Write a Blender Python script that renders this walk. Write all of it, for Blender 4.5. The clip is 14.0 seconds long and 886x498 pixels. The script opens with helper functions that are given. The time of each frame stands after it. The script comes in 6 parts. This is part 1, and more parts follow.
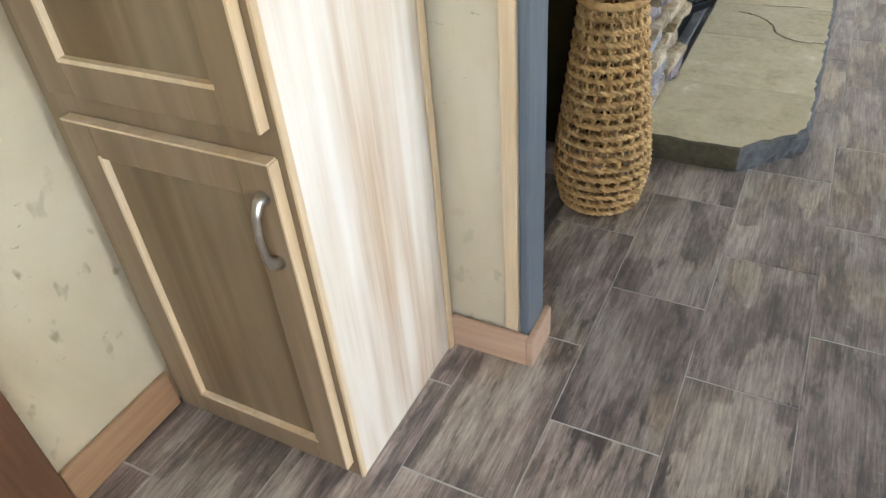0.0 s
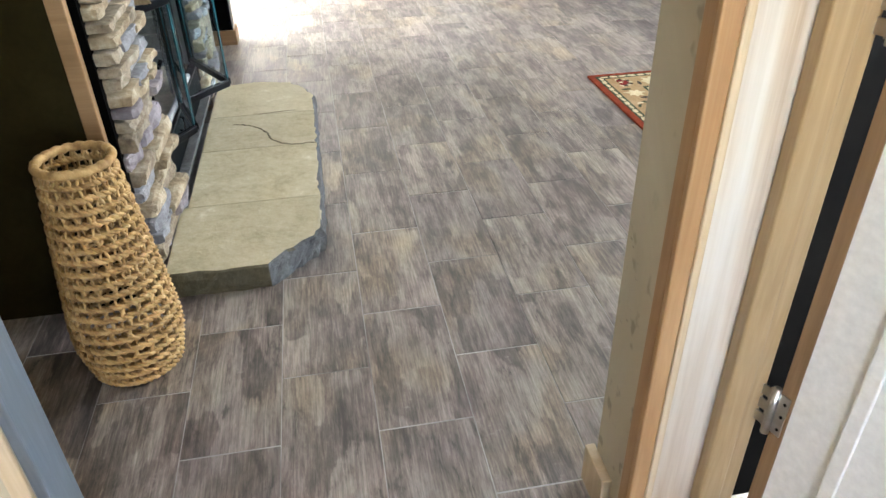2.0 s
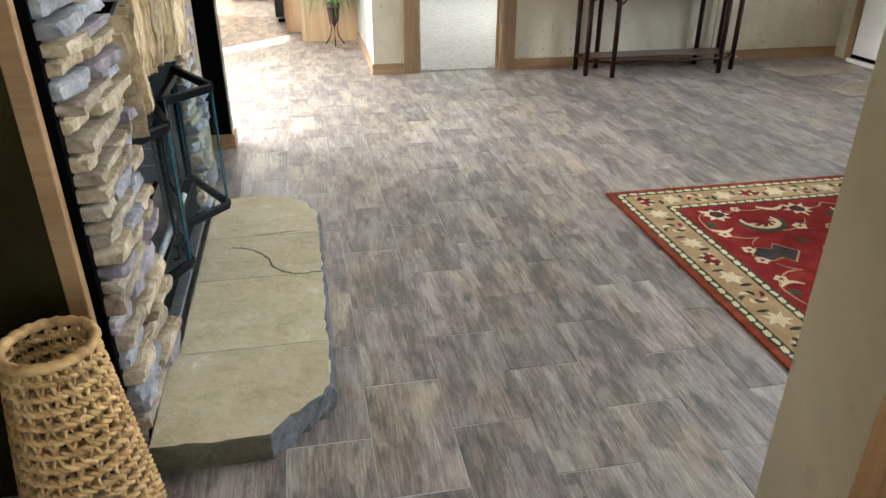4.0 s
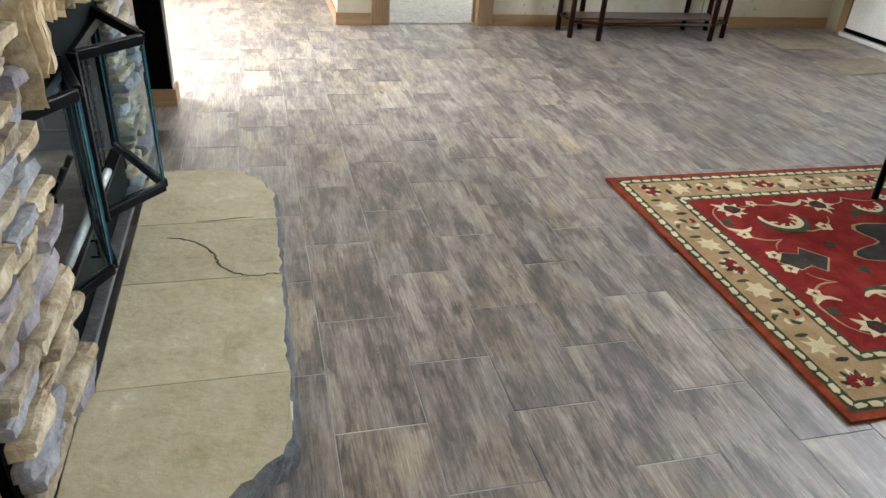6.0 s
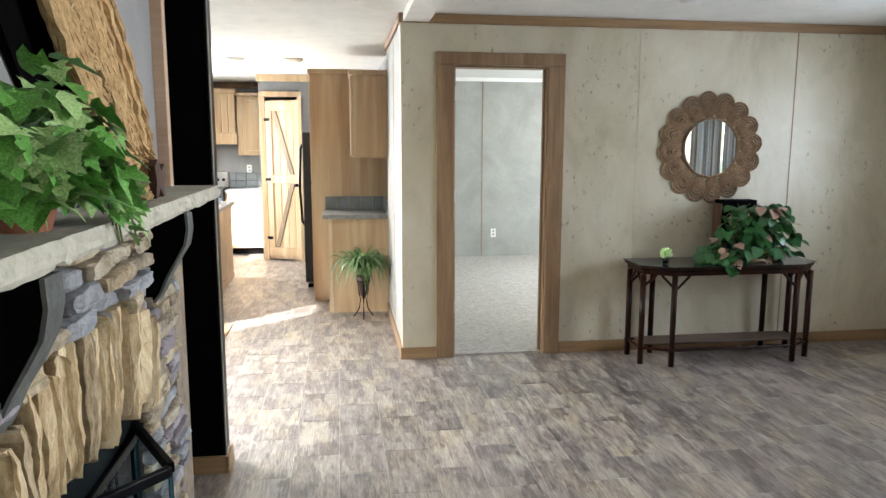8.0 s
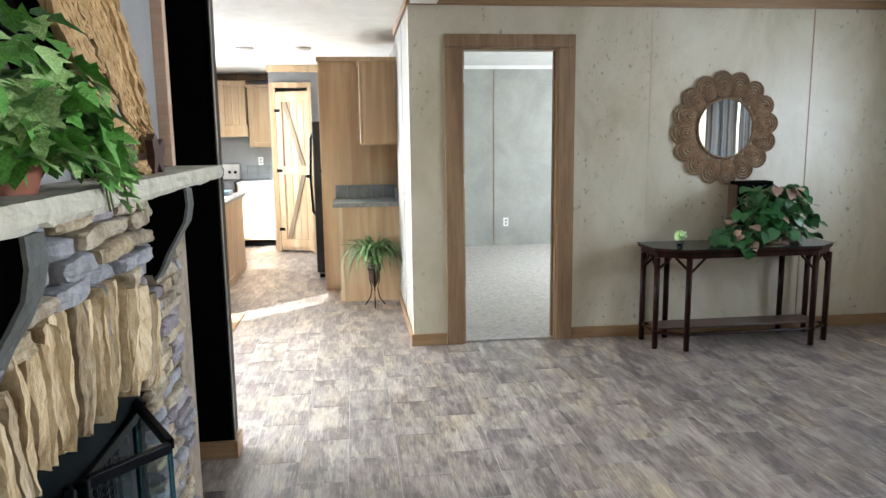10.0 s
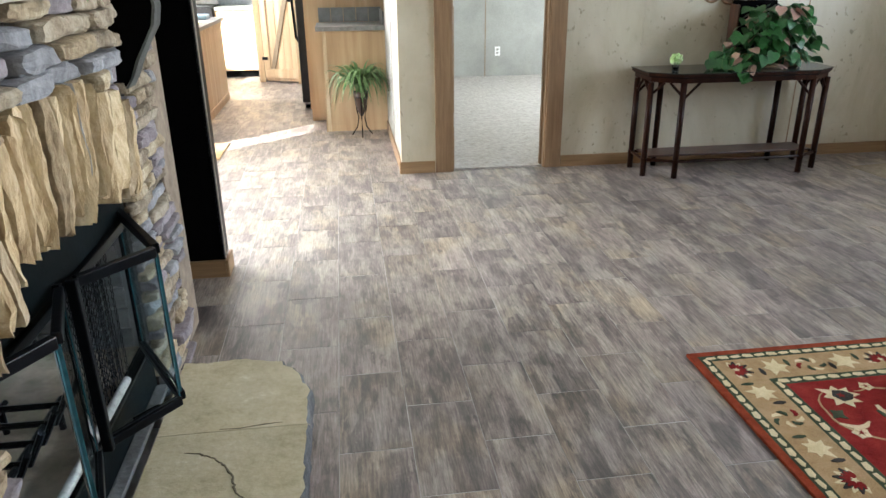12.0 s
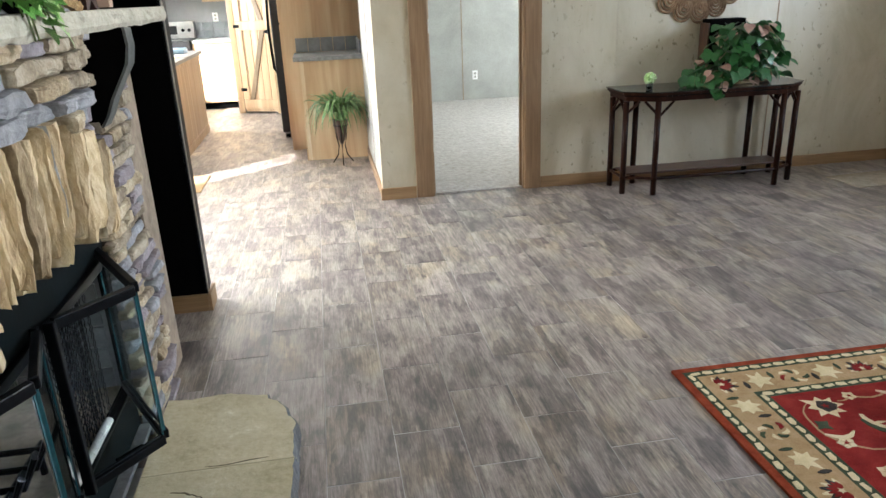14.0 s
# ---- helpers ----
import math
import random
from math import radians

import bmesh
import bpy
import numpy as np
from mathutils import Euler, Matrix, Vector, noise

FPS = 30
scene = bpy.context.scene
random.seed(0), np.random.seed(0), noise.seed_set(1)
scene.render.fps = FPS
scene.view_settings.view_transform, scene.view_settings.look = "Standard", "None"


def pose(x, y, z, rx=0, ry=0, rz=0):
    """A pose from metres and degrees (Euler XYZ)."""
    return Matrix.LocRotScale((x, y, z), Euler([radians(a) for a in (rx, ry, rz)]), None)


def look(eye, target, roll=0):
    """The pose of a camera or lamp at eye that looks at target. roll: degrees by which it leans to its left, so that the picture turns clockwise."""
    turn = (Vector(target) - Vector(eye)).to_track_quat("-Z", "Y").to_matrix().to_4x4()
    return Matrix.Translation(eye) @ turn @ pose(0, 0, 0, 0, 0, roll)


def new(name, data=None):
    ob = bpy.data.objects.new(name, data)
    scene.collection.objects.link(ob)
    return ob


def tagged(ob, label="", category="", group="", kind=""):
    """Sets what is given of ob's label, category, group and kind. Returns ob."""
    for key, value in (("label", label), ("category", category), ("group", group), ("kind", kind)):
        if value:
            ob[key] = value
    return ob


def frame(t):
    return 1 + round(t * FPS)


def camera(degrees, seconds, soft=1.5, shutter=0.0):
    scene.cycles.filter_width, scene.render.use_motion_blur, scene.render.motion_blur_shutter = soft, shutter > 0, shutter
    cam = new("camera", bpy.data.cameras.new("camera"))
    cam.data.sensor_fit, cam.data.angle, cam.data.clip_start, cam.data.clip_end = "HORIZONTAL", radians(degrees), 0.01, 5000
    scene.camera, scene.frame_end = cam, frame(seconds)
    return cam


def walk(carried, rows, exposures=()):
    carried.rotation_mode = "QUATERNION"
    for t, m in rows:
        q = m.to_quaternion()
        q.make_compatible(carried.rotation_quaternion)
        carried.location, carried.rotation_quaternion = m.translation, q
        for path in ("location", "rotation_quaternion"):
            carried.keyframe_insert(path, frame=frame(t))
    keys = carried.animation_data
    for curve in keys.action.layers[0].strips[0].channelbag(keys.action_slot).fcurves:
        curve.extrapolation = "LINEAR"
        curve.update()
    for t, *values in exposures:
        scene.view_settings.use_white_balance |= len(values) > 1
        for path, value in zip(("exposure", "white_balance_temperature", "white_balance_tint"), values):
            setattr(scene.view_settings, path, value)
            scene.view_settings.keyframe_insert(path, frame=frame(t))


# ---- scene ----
cam = camera(64.3, 14.0)
PATH = [
    (0, (-0.132, 0.069, 1.173), (-0.92, 1.435, -0.056), -5.3),
    (0.5, (-0.058, 0.105, 1.174), (-0.599, 1.587, -0.056), -5.2),
    (1, (-0.005, 0.149, 1.183), (-0.264, 1.718, -0.03), -5.0),
    (1.5, (0.015, 0.192, 1.208), (0.069, 1.804, 0.026), -3.4),
    (2, (-0.013, 0.24, 1.238), (0.265, 1.894, 0.149), -1.4),
    (2.5, (-0.044, 0.254, 1.275), (0.304, 1.946, 0.268), -0.3),
    (3, (-0.037, 0.308, 1.324), (0.3, 2.039, 0.381), 0.1),
    (3.2, (-0.048, 0.359, 1.321), (0.272, 2.115, 0.418), 0.5),
    (5.3, (-0.09, 0.948, 1.304), (0.394, 2.636, 0.348), 1.9),
    (5.5, (-0.096, 0.995, 1.267), (0.42, 2.666, 0.296), 2.9),
    (6, (-0.092, 1.064, 1.237), (0.378, 2.72, 0.218), 4.2),
    (6.5, (-0.028, 1.212, 1.194), (0.307, 2.884, 0.149), 3.2),
    (7, (0.031, 1.331, 1.223), (0.277, 3.036, 0.208), 2.4),
    (7.5, (0.039, 1.371, 1.352), (0.327, 3.221, 0.648), 1.0),
    (8, (0.047, 1.344, 1.528), (0.333, 3.301, 1.234), 0.1),
    (8.2, (0.065, 1.329, 1.533), (0.336, 3.306, 1.398), -0.2),
    (10.3, (0.087, 1.385, 1.437), (0.327, 3.329, 1.034), -0.7),
    (10.5, (0.09, 1.385, 1.423), (0.33, 3.312, 0.946), -0.8),
    (11, (0.096, 1.388, 1.38), (0.338, 3.272, 0.754), -0.8),
    (11.5, (0.101, 1.384, 1.369), (0.349, 3.234, 0.651), -0.7),
    (12, (0.103, 1.387, 1.363), (0.352, 3.227, 0.619), -0.6),
    (12.5, (0.106, 1.385, 1.367), (0.353, 3.23, 0.636), -1.0),
    (13, (0.109, 1.385, 1.375), (0.367, 3.238, 0.67), -1.6),
    (13.5, (0.115, 1.387, 1.373), (0.393, 3.244, 0.683), -2.0),
    (14, (0.12, 1.381, 1.377), (0.412, 3.237, 0.692), -2.3),
]
walk(cam, [(t, look(eye, target, roll)) for t, eye, target, roll in PATH], [(0.0, 3.26, 5850, 10), (1.0, 3.66, 5900, 10), (2.0, 3.66, 5950, 10), (3.2, 3.34, 6000, 10), (7.0, 3.26, 6000, 10), (8.0, 2.88, 5950, 10), (10.3, 2.88, 5750, 10), (12.0, 3.02, 5900, 10), (14.0, 3.0, 5900, 10)])

# ---- light ----
world = bpy.data.worlds.new("world")
scene.world = world
world.use_nodes = True
wn = world.node_tree
sky = wn.nodes.new("ShaderNodeTexSky")
sky.sky_type = "NISHITA"
sky.sun_disc = False
SUN_WAY = Vector((0.757, 0.65, -0.466)).normalized()
sky.sun_elevation = math.asin(-SUN_WAY.z)
sky.sun_rotation = math.atan2(-SUN_WAY.x, -SUN_WAY.y)
wn.links.new(sky.outputs[0], wn.nodes["Background"].inputs[0])
wn.nodes["Background"].inputs[1].default_value = 0.15
sun = new("sun", bpy.data.lights.new("sun", "SUN"))
sun.data.energy, sun.data.angle, sun.data.color = 5.0, radians(0.5), (1.0, 0.93, 0.82)
sun.matrix_world = look((0, 0, 5), Vector((0, 0, 5)) + SUN_WAY)


def window_light(name, eye, target, w, h, power, colour):
    """Daylight that enters at an opening."""
    lamp = new(name, bpy.data.lights.new(name, "AREA"))
    lamp.data.shape, lamp.data.size, lamp.data.size_y = "RECTANGLE", w, h
    lamp.data.energy, lamp.data.color = power, colour
    lamp.matrix_world = look(eye, target)
    return lamp


living = window_light("window_light_living", (4.56, 4.32, 1.5), (0.5, 5.8, 1.75), 0.88, 1.0, 3.6, (0.86, 0.92, 1.0))
living.data.spread = radians(112)
# Added lamp inside the curtains, above the mirror's view, for daylight through window_2.
side = window_light("added_light_side", (4.46, 3.15, 2.0), (-0.4, 2.9, 1.75), 1.0, 0.24, 6.4, (1.0, 0.965, 0.92))
side.data.spread = radians(84)
kitchen = window_light("window_light_kitchen", (-2.55, 6.0, 1.3), (-0.5, 5.5, 0.0), 1.4, 1.2, 19, (1.0, 0.955, 0.88))
kitchen.data.spread = radians(100)
window_light("window_light_sink", (-2.55, 10.1, 1.45), (-0.6, 7.6, 2.1), 0.9, 0.9, 32, (1.0, 0.955, 0.88))
for x in (-0.42, -1.0):
    lit = new("ceiling_lamp", bpy.data.lights.new("ceiling_lamp", "AREA"))
    lit.data.shape, lit.data.size, lit.data.energy, lit.data.color = "DISK", 0.2, 2.6, (1.0, 0.95, 0.87)
    lit.location = (x, 9.0, 2.35)
window_light("window_light_bedroom", (4.4, 8.6, 1.5), (0, 8.6, 1.2), 1.6, 1.1, 21, (0.98, 1.0, 0.96))
window_light("window_light_hall", (2.45, -0.4, 1.5), (-0.4, 0.9, 0.2), 1.0, 1.1, 24, (0.98, 0.97, 0.95))
window_light("window_light_hall_back", (0.35, -1.57, 1.45), (0.2, 1.0, 0.8), 1.2, 1.0, 1.8, (1.0, 0.97, 0.93))


# ---- materials ----
class Nodes:
    """Short hand for node trees."""

    def __init__(self, name):
        self.m = bpy.data.materials.new(name)
        self.m.use_nodes = True
        self.t = self.m.node_tree
        self.b = self.t.nodes["Principled BSDF"]
        self.co = None

    def add(self, kind, **inputs):
        n = self.t.nodes.new(kind)
        for k, v in inputs.items():
            key = k.replace("_", " ")
            self.put(n, key, v)
        return n

    def put(self, n, key, v):
        if isinstance(v, bpy.types.NodeSocket):
            self.t.links.new(v, n.inputs[key])
        else:
            n.inputs[key].default_value = v

    def coords(self, scale=(1, 1, 1), vary=False):
        tc = self.add("ShaderNodeTexCoord")
        mp = self.add("ShaderNodeMapping", Scale=scale, Vector=tc.outputs["Object"])
        out = mp.outputs[0]
        if vary:
            oi = self.add("ShaderNodeObjectInfo")
            geo = self.add("ShaderNodeNewGeometry")
            s = self.t.nodes.new("ShaderNodeMath")
            s.operation = "ADD"
            self.t.links.new(oi.outputs["Random"], s.inputs[0])
            self.t.links.new(geo.outputs["Random Per Island"], s.inputs[1])
            m = self.t.nodes.new("ShaderNodeMath")
            m.operation = "MULTIPLY"
            self.t.links.new(s.outputs[0], m.inputs[0])
            m.inputs[1].default_value = 37.0
            v = self.t.nodes.new("ShaderNodeVectorMath")
            v.operation = "ADD"
            self.t.links.new(out, v.inputs[0])
            self.t.links.new(m.outputs[0], v.inputs[1])
            out = v.outputs[0]
            self.rand = s.outputs[0]
        return out

    def noise(self, co, scale, detail=4.0, rough=0.55, dist=0.0):
        n = self.add("ShaderNodeTexNoise", Vector=co, Scale=scale, Detail=detail, Roughness=rough, Distortion=dist)
        return n.outputs["Fac"]

    def ramp(self, fac, stops):
        n = self.add("ShaderNodeValToRGB", Fac=fac)
        e = n.color_ramp.elements
        while len(e) > len(stops):
            e.remove(e[-1])
        while len(e) < len(stops):
            e.new(0.5)
        for el, (p, c) in zip(e, stops):
            el.position = p
            el.color = (*c, 1) if len(c) == 3 else c
        return n.outputs[0]

    def grey(self, fac, a, b, lo=0.0, hi=1.0):
        n = self.add("ShaderNodeMapRange", Value=fac)
        for i, v in enumerate((a, b, lo, hi)):
            n.inputs[1 + i].default_value = v
        return n.outputs[0]

    def mix(self, fac, a, b, mode="MIX"):
        n = self.t.nodes.new("ShaderNodeMix")
        n.data_type, n.blend_type = "RGBA", mode
        for i, v in ((0, fac), (6, a), (7, b)):
            if isinstance(v, bpy.types.NodeSocket):
                self.t.links.new(v, n.inputs[i])
            else:
                n.inputs[i].default_value = v if i == 0 else (*v, 1)
        return n.outputs[2]

    def bump(self, height, strength, dist=0.01):
        n = self.add("ShaderNodeBump", Height=height, Strength=strength, Distance=dist)
        self.t.links.new(n.outputs[0], self.b.inputs["Normal"])

    def done(self, colour, rough=0.6, metal=0.0, spec=0.5):
        self.put(self.b, "Base Color", colour if isinstance(colour, bpy.types.NodeSocket) else (*colour, 1))
        self.put(self.b, "Roughness", rough)
        self.put(self.b, "Metallic", metal)
        self.put(self.b, "Specular IOR Level", spec)
        return self.m


def mottled(name, dark, mid, light, scale=3.0, stretch=(1, 1, 1), rough=0.6, bump=0.2, fine=60.0, vary=False, spec=0.4, metal=0.0, fine_mix=0.35):
    """A surface with cloudy variation and fine grain."""
    n = Nodes(name)
    co = n.coords(stretch, vary)
    a = n.noise(co, scale, 6.0, 0.6, 0.4)
    g = n.noise(co, fine, 3.0, 0.6)
    col = n.ramp(a, [(0.3, dark), (0.5, mid), (0.72, light)])
    shade = n.grey(g, 0.3, 0.7, 0.78, 1.18)
    shade3 = n.add("ShaderNodeCombineColor", Red=shade, Green=shade, Blue=shade).outputs[0]
    col = n.mix(fine_mix, col, n.mix(1.0, col, shade3, "MULTIPLY"))
    if vary:
        tone = n.grey(n.rand, 0.0, 2.0, 0.72, 1.25)
        tone3 = n.add("ShaderNodeCombineColor", Red=tone, Green=tone, Blue=tone).outputs[0]
        col = n.mix(1.0, col, tone3, "MULTIPLY")
    n.bump(g, bump, 0.004)
    return n.done(col, rough, metal, spec)


def wood(name, dark, mid, light, along="z", rough=0.45, grain=26.0, bump=0.12, vary=False, wide=1.6):
    """Wood with its grain along one axis."""
    n = Nodes(name)
    k = {"x": (0.06, 1, 1), "y": (1, 0.06, 1), "z": (1, 1, 0.06)}[along]
    co = n.coords(k, vary)
    a = n.noise(co, wide * 3, 3.0, 0.5, 1.2)
    g = n.noise(co, grain * 2.2, 4.0, 0.65, 0.6)
    f = n.mix(0.45, a, g)
    col = n.ramp(f, [(0.32, dark), (0.5, mid), (0.66, light)])
    n.bump(g, bump, 0.003)
    return n.done(col, rough)


def wallpaper():
    """Mottled khaki wall panel with small dark flecks."""
    n = Nodes("khaki_wall_panel")
    co = n.coords((1, 1, 0.55))
    a = n.noise(co, 2.2, 6.0, 0.62, 0.6)
    col = n.ramp(a, [(0.3, (0.39, 0.335, 0.225)), (0.5, (0.50, 0.445, 0.325)), (0.7, (0.585, 0.535, 0.415))])
    fl = n.noise(n.coords((1, 1, 0.7)), 26.0, 2.0, 0.5)
    patch = n.noise(co, 3.0, 2.0)
    mask = n.mix(1.0, n.grey(fl, 0.62, 0.70), n.grey(patch, 0.44, 0.60), "MULTIPLY")
    col = n.mix(mask, col, (0.285, 0.245, 0.165))
    dash = n.noise(n.coords((0.5, 0.5, 1.4)), 62.0, 3.0, 0.6)
    spots = n.mix(1.0, n.grey(dash, 0.66, 0.72), n.grey(n.noise(co, 5.0, 2.0), 0.50, 0.62), "MULTIPLY")
    col = n.mix(n.grey(spots, 0.0, 1.0, 0.0, 0.8), col, (0.16, 0.135, 0.10))
    n.bump(n.noise(co, 90.0, 3.0), 0.08, 0.003)
    return n.done(col, 0.38, 0.0, 0.5)


M_WALL = wallpaper()
M_WALL_GREY = mottled("pale_grey_wall_panel", (0.27, 0.27, 0.245), (0.325, 0.325, 0.295), (0.38, 0.38, 0.35), 2.5, rough=0.5, bump=0.06)
M_GREY = mottled("slate_grey_paint", (0.19, 0.19, 0.19), (0.225, 0.225, 0.23), (0.26, 0.26, 0.265), 3.0, rough=0.5, bump=0.05)
# Real black paint; also painted shade for the door gap, chase gap and corbels.
M_BLACK = mottled("black_paint_and_shade", (0.0006, 0.0006, 0.0006), (0.001, 0.001, 0.001), (0.0016, 0.0015, 0.0014), 5.0, rough=0.75, bump=0.05, spec=0.03)
M_ALCOVE = mottled("dark_olive_wall", (0.017, 0.0135, 0.005), (0.024, 0.019, 0.007), (0.032, 0.026, 0.011), 5.0, rough=0.8, bump=0.05, spec=0.04)
M_CEIL = mottled("white_stipple_ceiling", (0.72, 0.71, 0.67), (0.78, 0.77, 0.73), (0.82, 0.81, 0.78), 6.0, rough=0.85, bump=0.6, fine=160.0)
M_TRIM = wood("oak_trim", (0.145, 0.080, 0.036), (0.235, 0.142, 0.070), (0.325, 0.212, 0.115), "z", 0.45)
M_ORANGE = wood("orange_pine", (0.22, 0.115, 0.045), (0.35, 0.195, 0.085), (0.47, 0.30, 0.15), "z", 0.45, grain=16, wide=2.4)
M_BASE_X = wood("oak_baseboard_across", (0.19, 0.108, 0.045), (0.28, 0.170, 0.078), (0.35, 0.226, 0.115), "x", 0.45)
M_BASE_Y = wood("oak_baseboard_along", (0.20, 0.115, 0.058), (0.29, 0.175, 0.095), (0.36, 0.23, 0.135), "y", 0.45)
M_BASE_PINK = wood("pale_oak_baseboard", (0.38, 0.25, 0.165), (0.46, 0.32, 0.225), (0.52, 0.38, 0.28), "x", 0.45)


def whitewash():
    """Tan wood with broad soft streaks of white wash along its height."""
    n = Nodes("whitewashed_wood_panel")
    co = n.coords((1, 1, 0.07))
    wash = n.noise(co, 6.5, 3.0, 0.5, 0.25)
    grain = n.noise(n.coords((1, 1, 0.04)), 70.0, 4.0, 0.65)
    tan = n.ramp(grain, [(0.3, (0.38, 0.275, 0.18)), (0.5, (0.48, 0.365, 0.255)), (0.7, (0.56, 0.45, 0.33))])
    mask = n.grey(n.mix(0.06, wash, grain), 0.43, 0.58)
    col = n.mix(mask, tan, (0.72, 0.70, 0.655))
    n.bump(grain, 0.05, 0.003)
    return n.done(col, 0.42)


M_WHITEWASH = whitewash()
M_HICKORY = wood("hickory_cabinet", (0.35, 0.215, 0.11), (0.47, 0.325, 0.185), (0.58, 0.44, 0.275), "z", 0.42, grain=6.0, wide=2.2, bump=0.04)
M_TAUPE = wood("taupe_cabinet_wood", (0.13, 0.088, 0.046), (0.195, 0.138, 0.078), (0.26, 0.195, 0.125), "z", 0.42, grain=8.0, wide=2.6, bump=0.04)
M_TAUPE_PANEL = wood("taupe_cabinet_panel", (0.085, 0.052, 0.02), (0.145, 0.098, 0.048), (0.235, 0.185, 0.115), "z", 0.42, grain=5.0, wide=3.5, bump=0.04)
M_EDGE = wood("worn_pale_wood_edge", (0.46, 0.34, 0.20), (0.56, 0.44, 0.285), (0.66, 0.55, 0.39), "z", 0.5)
# Blue-grey colour includes the skylight that reaches this trim from the right.
M_BLUEGREY = wood("sky_tinted_corner_trim", (0.075, 0.092, 0.112), (0.10, 0.122, 0.148), (0.145, 0.17, 0.20), "z", 0.5)
M_WHITE = mottled("white_door_paint", (0.74, 0.73, 0.70), (0.79, 0.78, 0.76), (0.82, 0.81, 0.79), 4.0, rough=0.4, bump=0.04)
M_METAL = mottled("brushed_nickel", (0.45, 0.44, 0.42), (0.52, 0.51, 0.49), (0.6, 0.59, 0.57), 20.0, rough=0.3, bump=0.05, metal=1.0)
M_IRON = mottled("black_iron", (0.0015, 0.002, 0.0025), (0.0025, 0.003, 0.004), (0.0045, 0.0055, 0.0065), 12.0, rough=0.3, bump=0.08, spec=0.07)
M_SOOT = mottled("sooty_steel_plate", (0.0012, 0.0026, 0.0034), (0.002, 0.0042, 0.0052), (0.004, 0.007, 0.0085), 6.0, rough=0.55, bump=0.08, spec=0.06)
M_FIREBRICK = mottled("grey_fire_brick", (0.14, 0.14, 0.145), (0.20, 0.20, 0.205), (0.27, 0.27, 0.27), 9.0, rough=0.85, bump=0.3, vary=True)
M_CARPET = mottled("beige_carpet", (0.35, 0.32, 0.28), (0.46, 0.43, 0.39), (0.56, 0.53, 0.49), 30.0, rough=0.95, bump=1.0, fine=220.0, spec=0.1, fine_mix=0.9)
M_COUNTER = mottled("grey_laminate_counter", (0.15, 0.15, 0.15), (0.21, 0.21, 0.205), (0.27, 0.27, 0.265), 40.0, rough=0.35, bump=0.03)
M_GREYTILE = mottled("grey_splash_tile", (0.12, 0.13, 0.14), (0.165, 0.175, 0.185), (0.21, 0.22, 0.23), 8.0, rough=0.3, bump=0.04, vary=True)
M_TILE_GROUT = mottled("pale_floor_grout", (0.20, 0.195, 0.19), (0.42, 0.415, 0.41), (0.66, 0.66, 0.65), 3.5, rough=0.85, bump=0.2)
M_GROUT = mottled("pale_grout", (0.26, 0.25, 0.24), (0.36, 0.35, 0.335), (0.50, 0.49, 0.475), 20.0, rough=0.9, bump=0.2)
M_SILICONE = mottled("mortar_bed", (0.17, 0.135, 0.10), (0.25, 0.20, 0.15), (0.33, 0.265, 0.205), 14.0, rough=0.9, bump=0.4)


def glass_material():
    n = Nodes("clear_glass")
    n.put(n.b, "Transmission Weight", 1.0)
    n.put(n.b, "IOR", 1.12)
    return n.done((0.86, 0.95, 0.97), 0.02)


M_GLASS = glass_material()


def mirror_material():
    n = Nodes("mirror_silver")
    return n.done((0.9, 0.9, 0.9), 0.02, 1.0)


M_MIRROR = mirror_material()


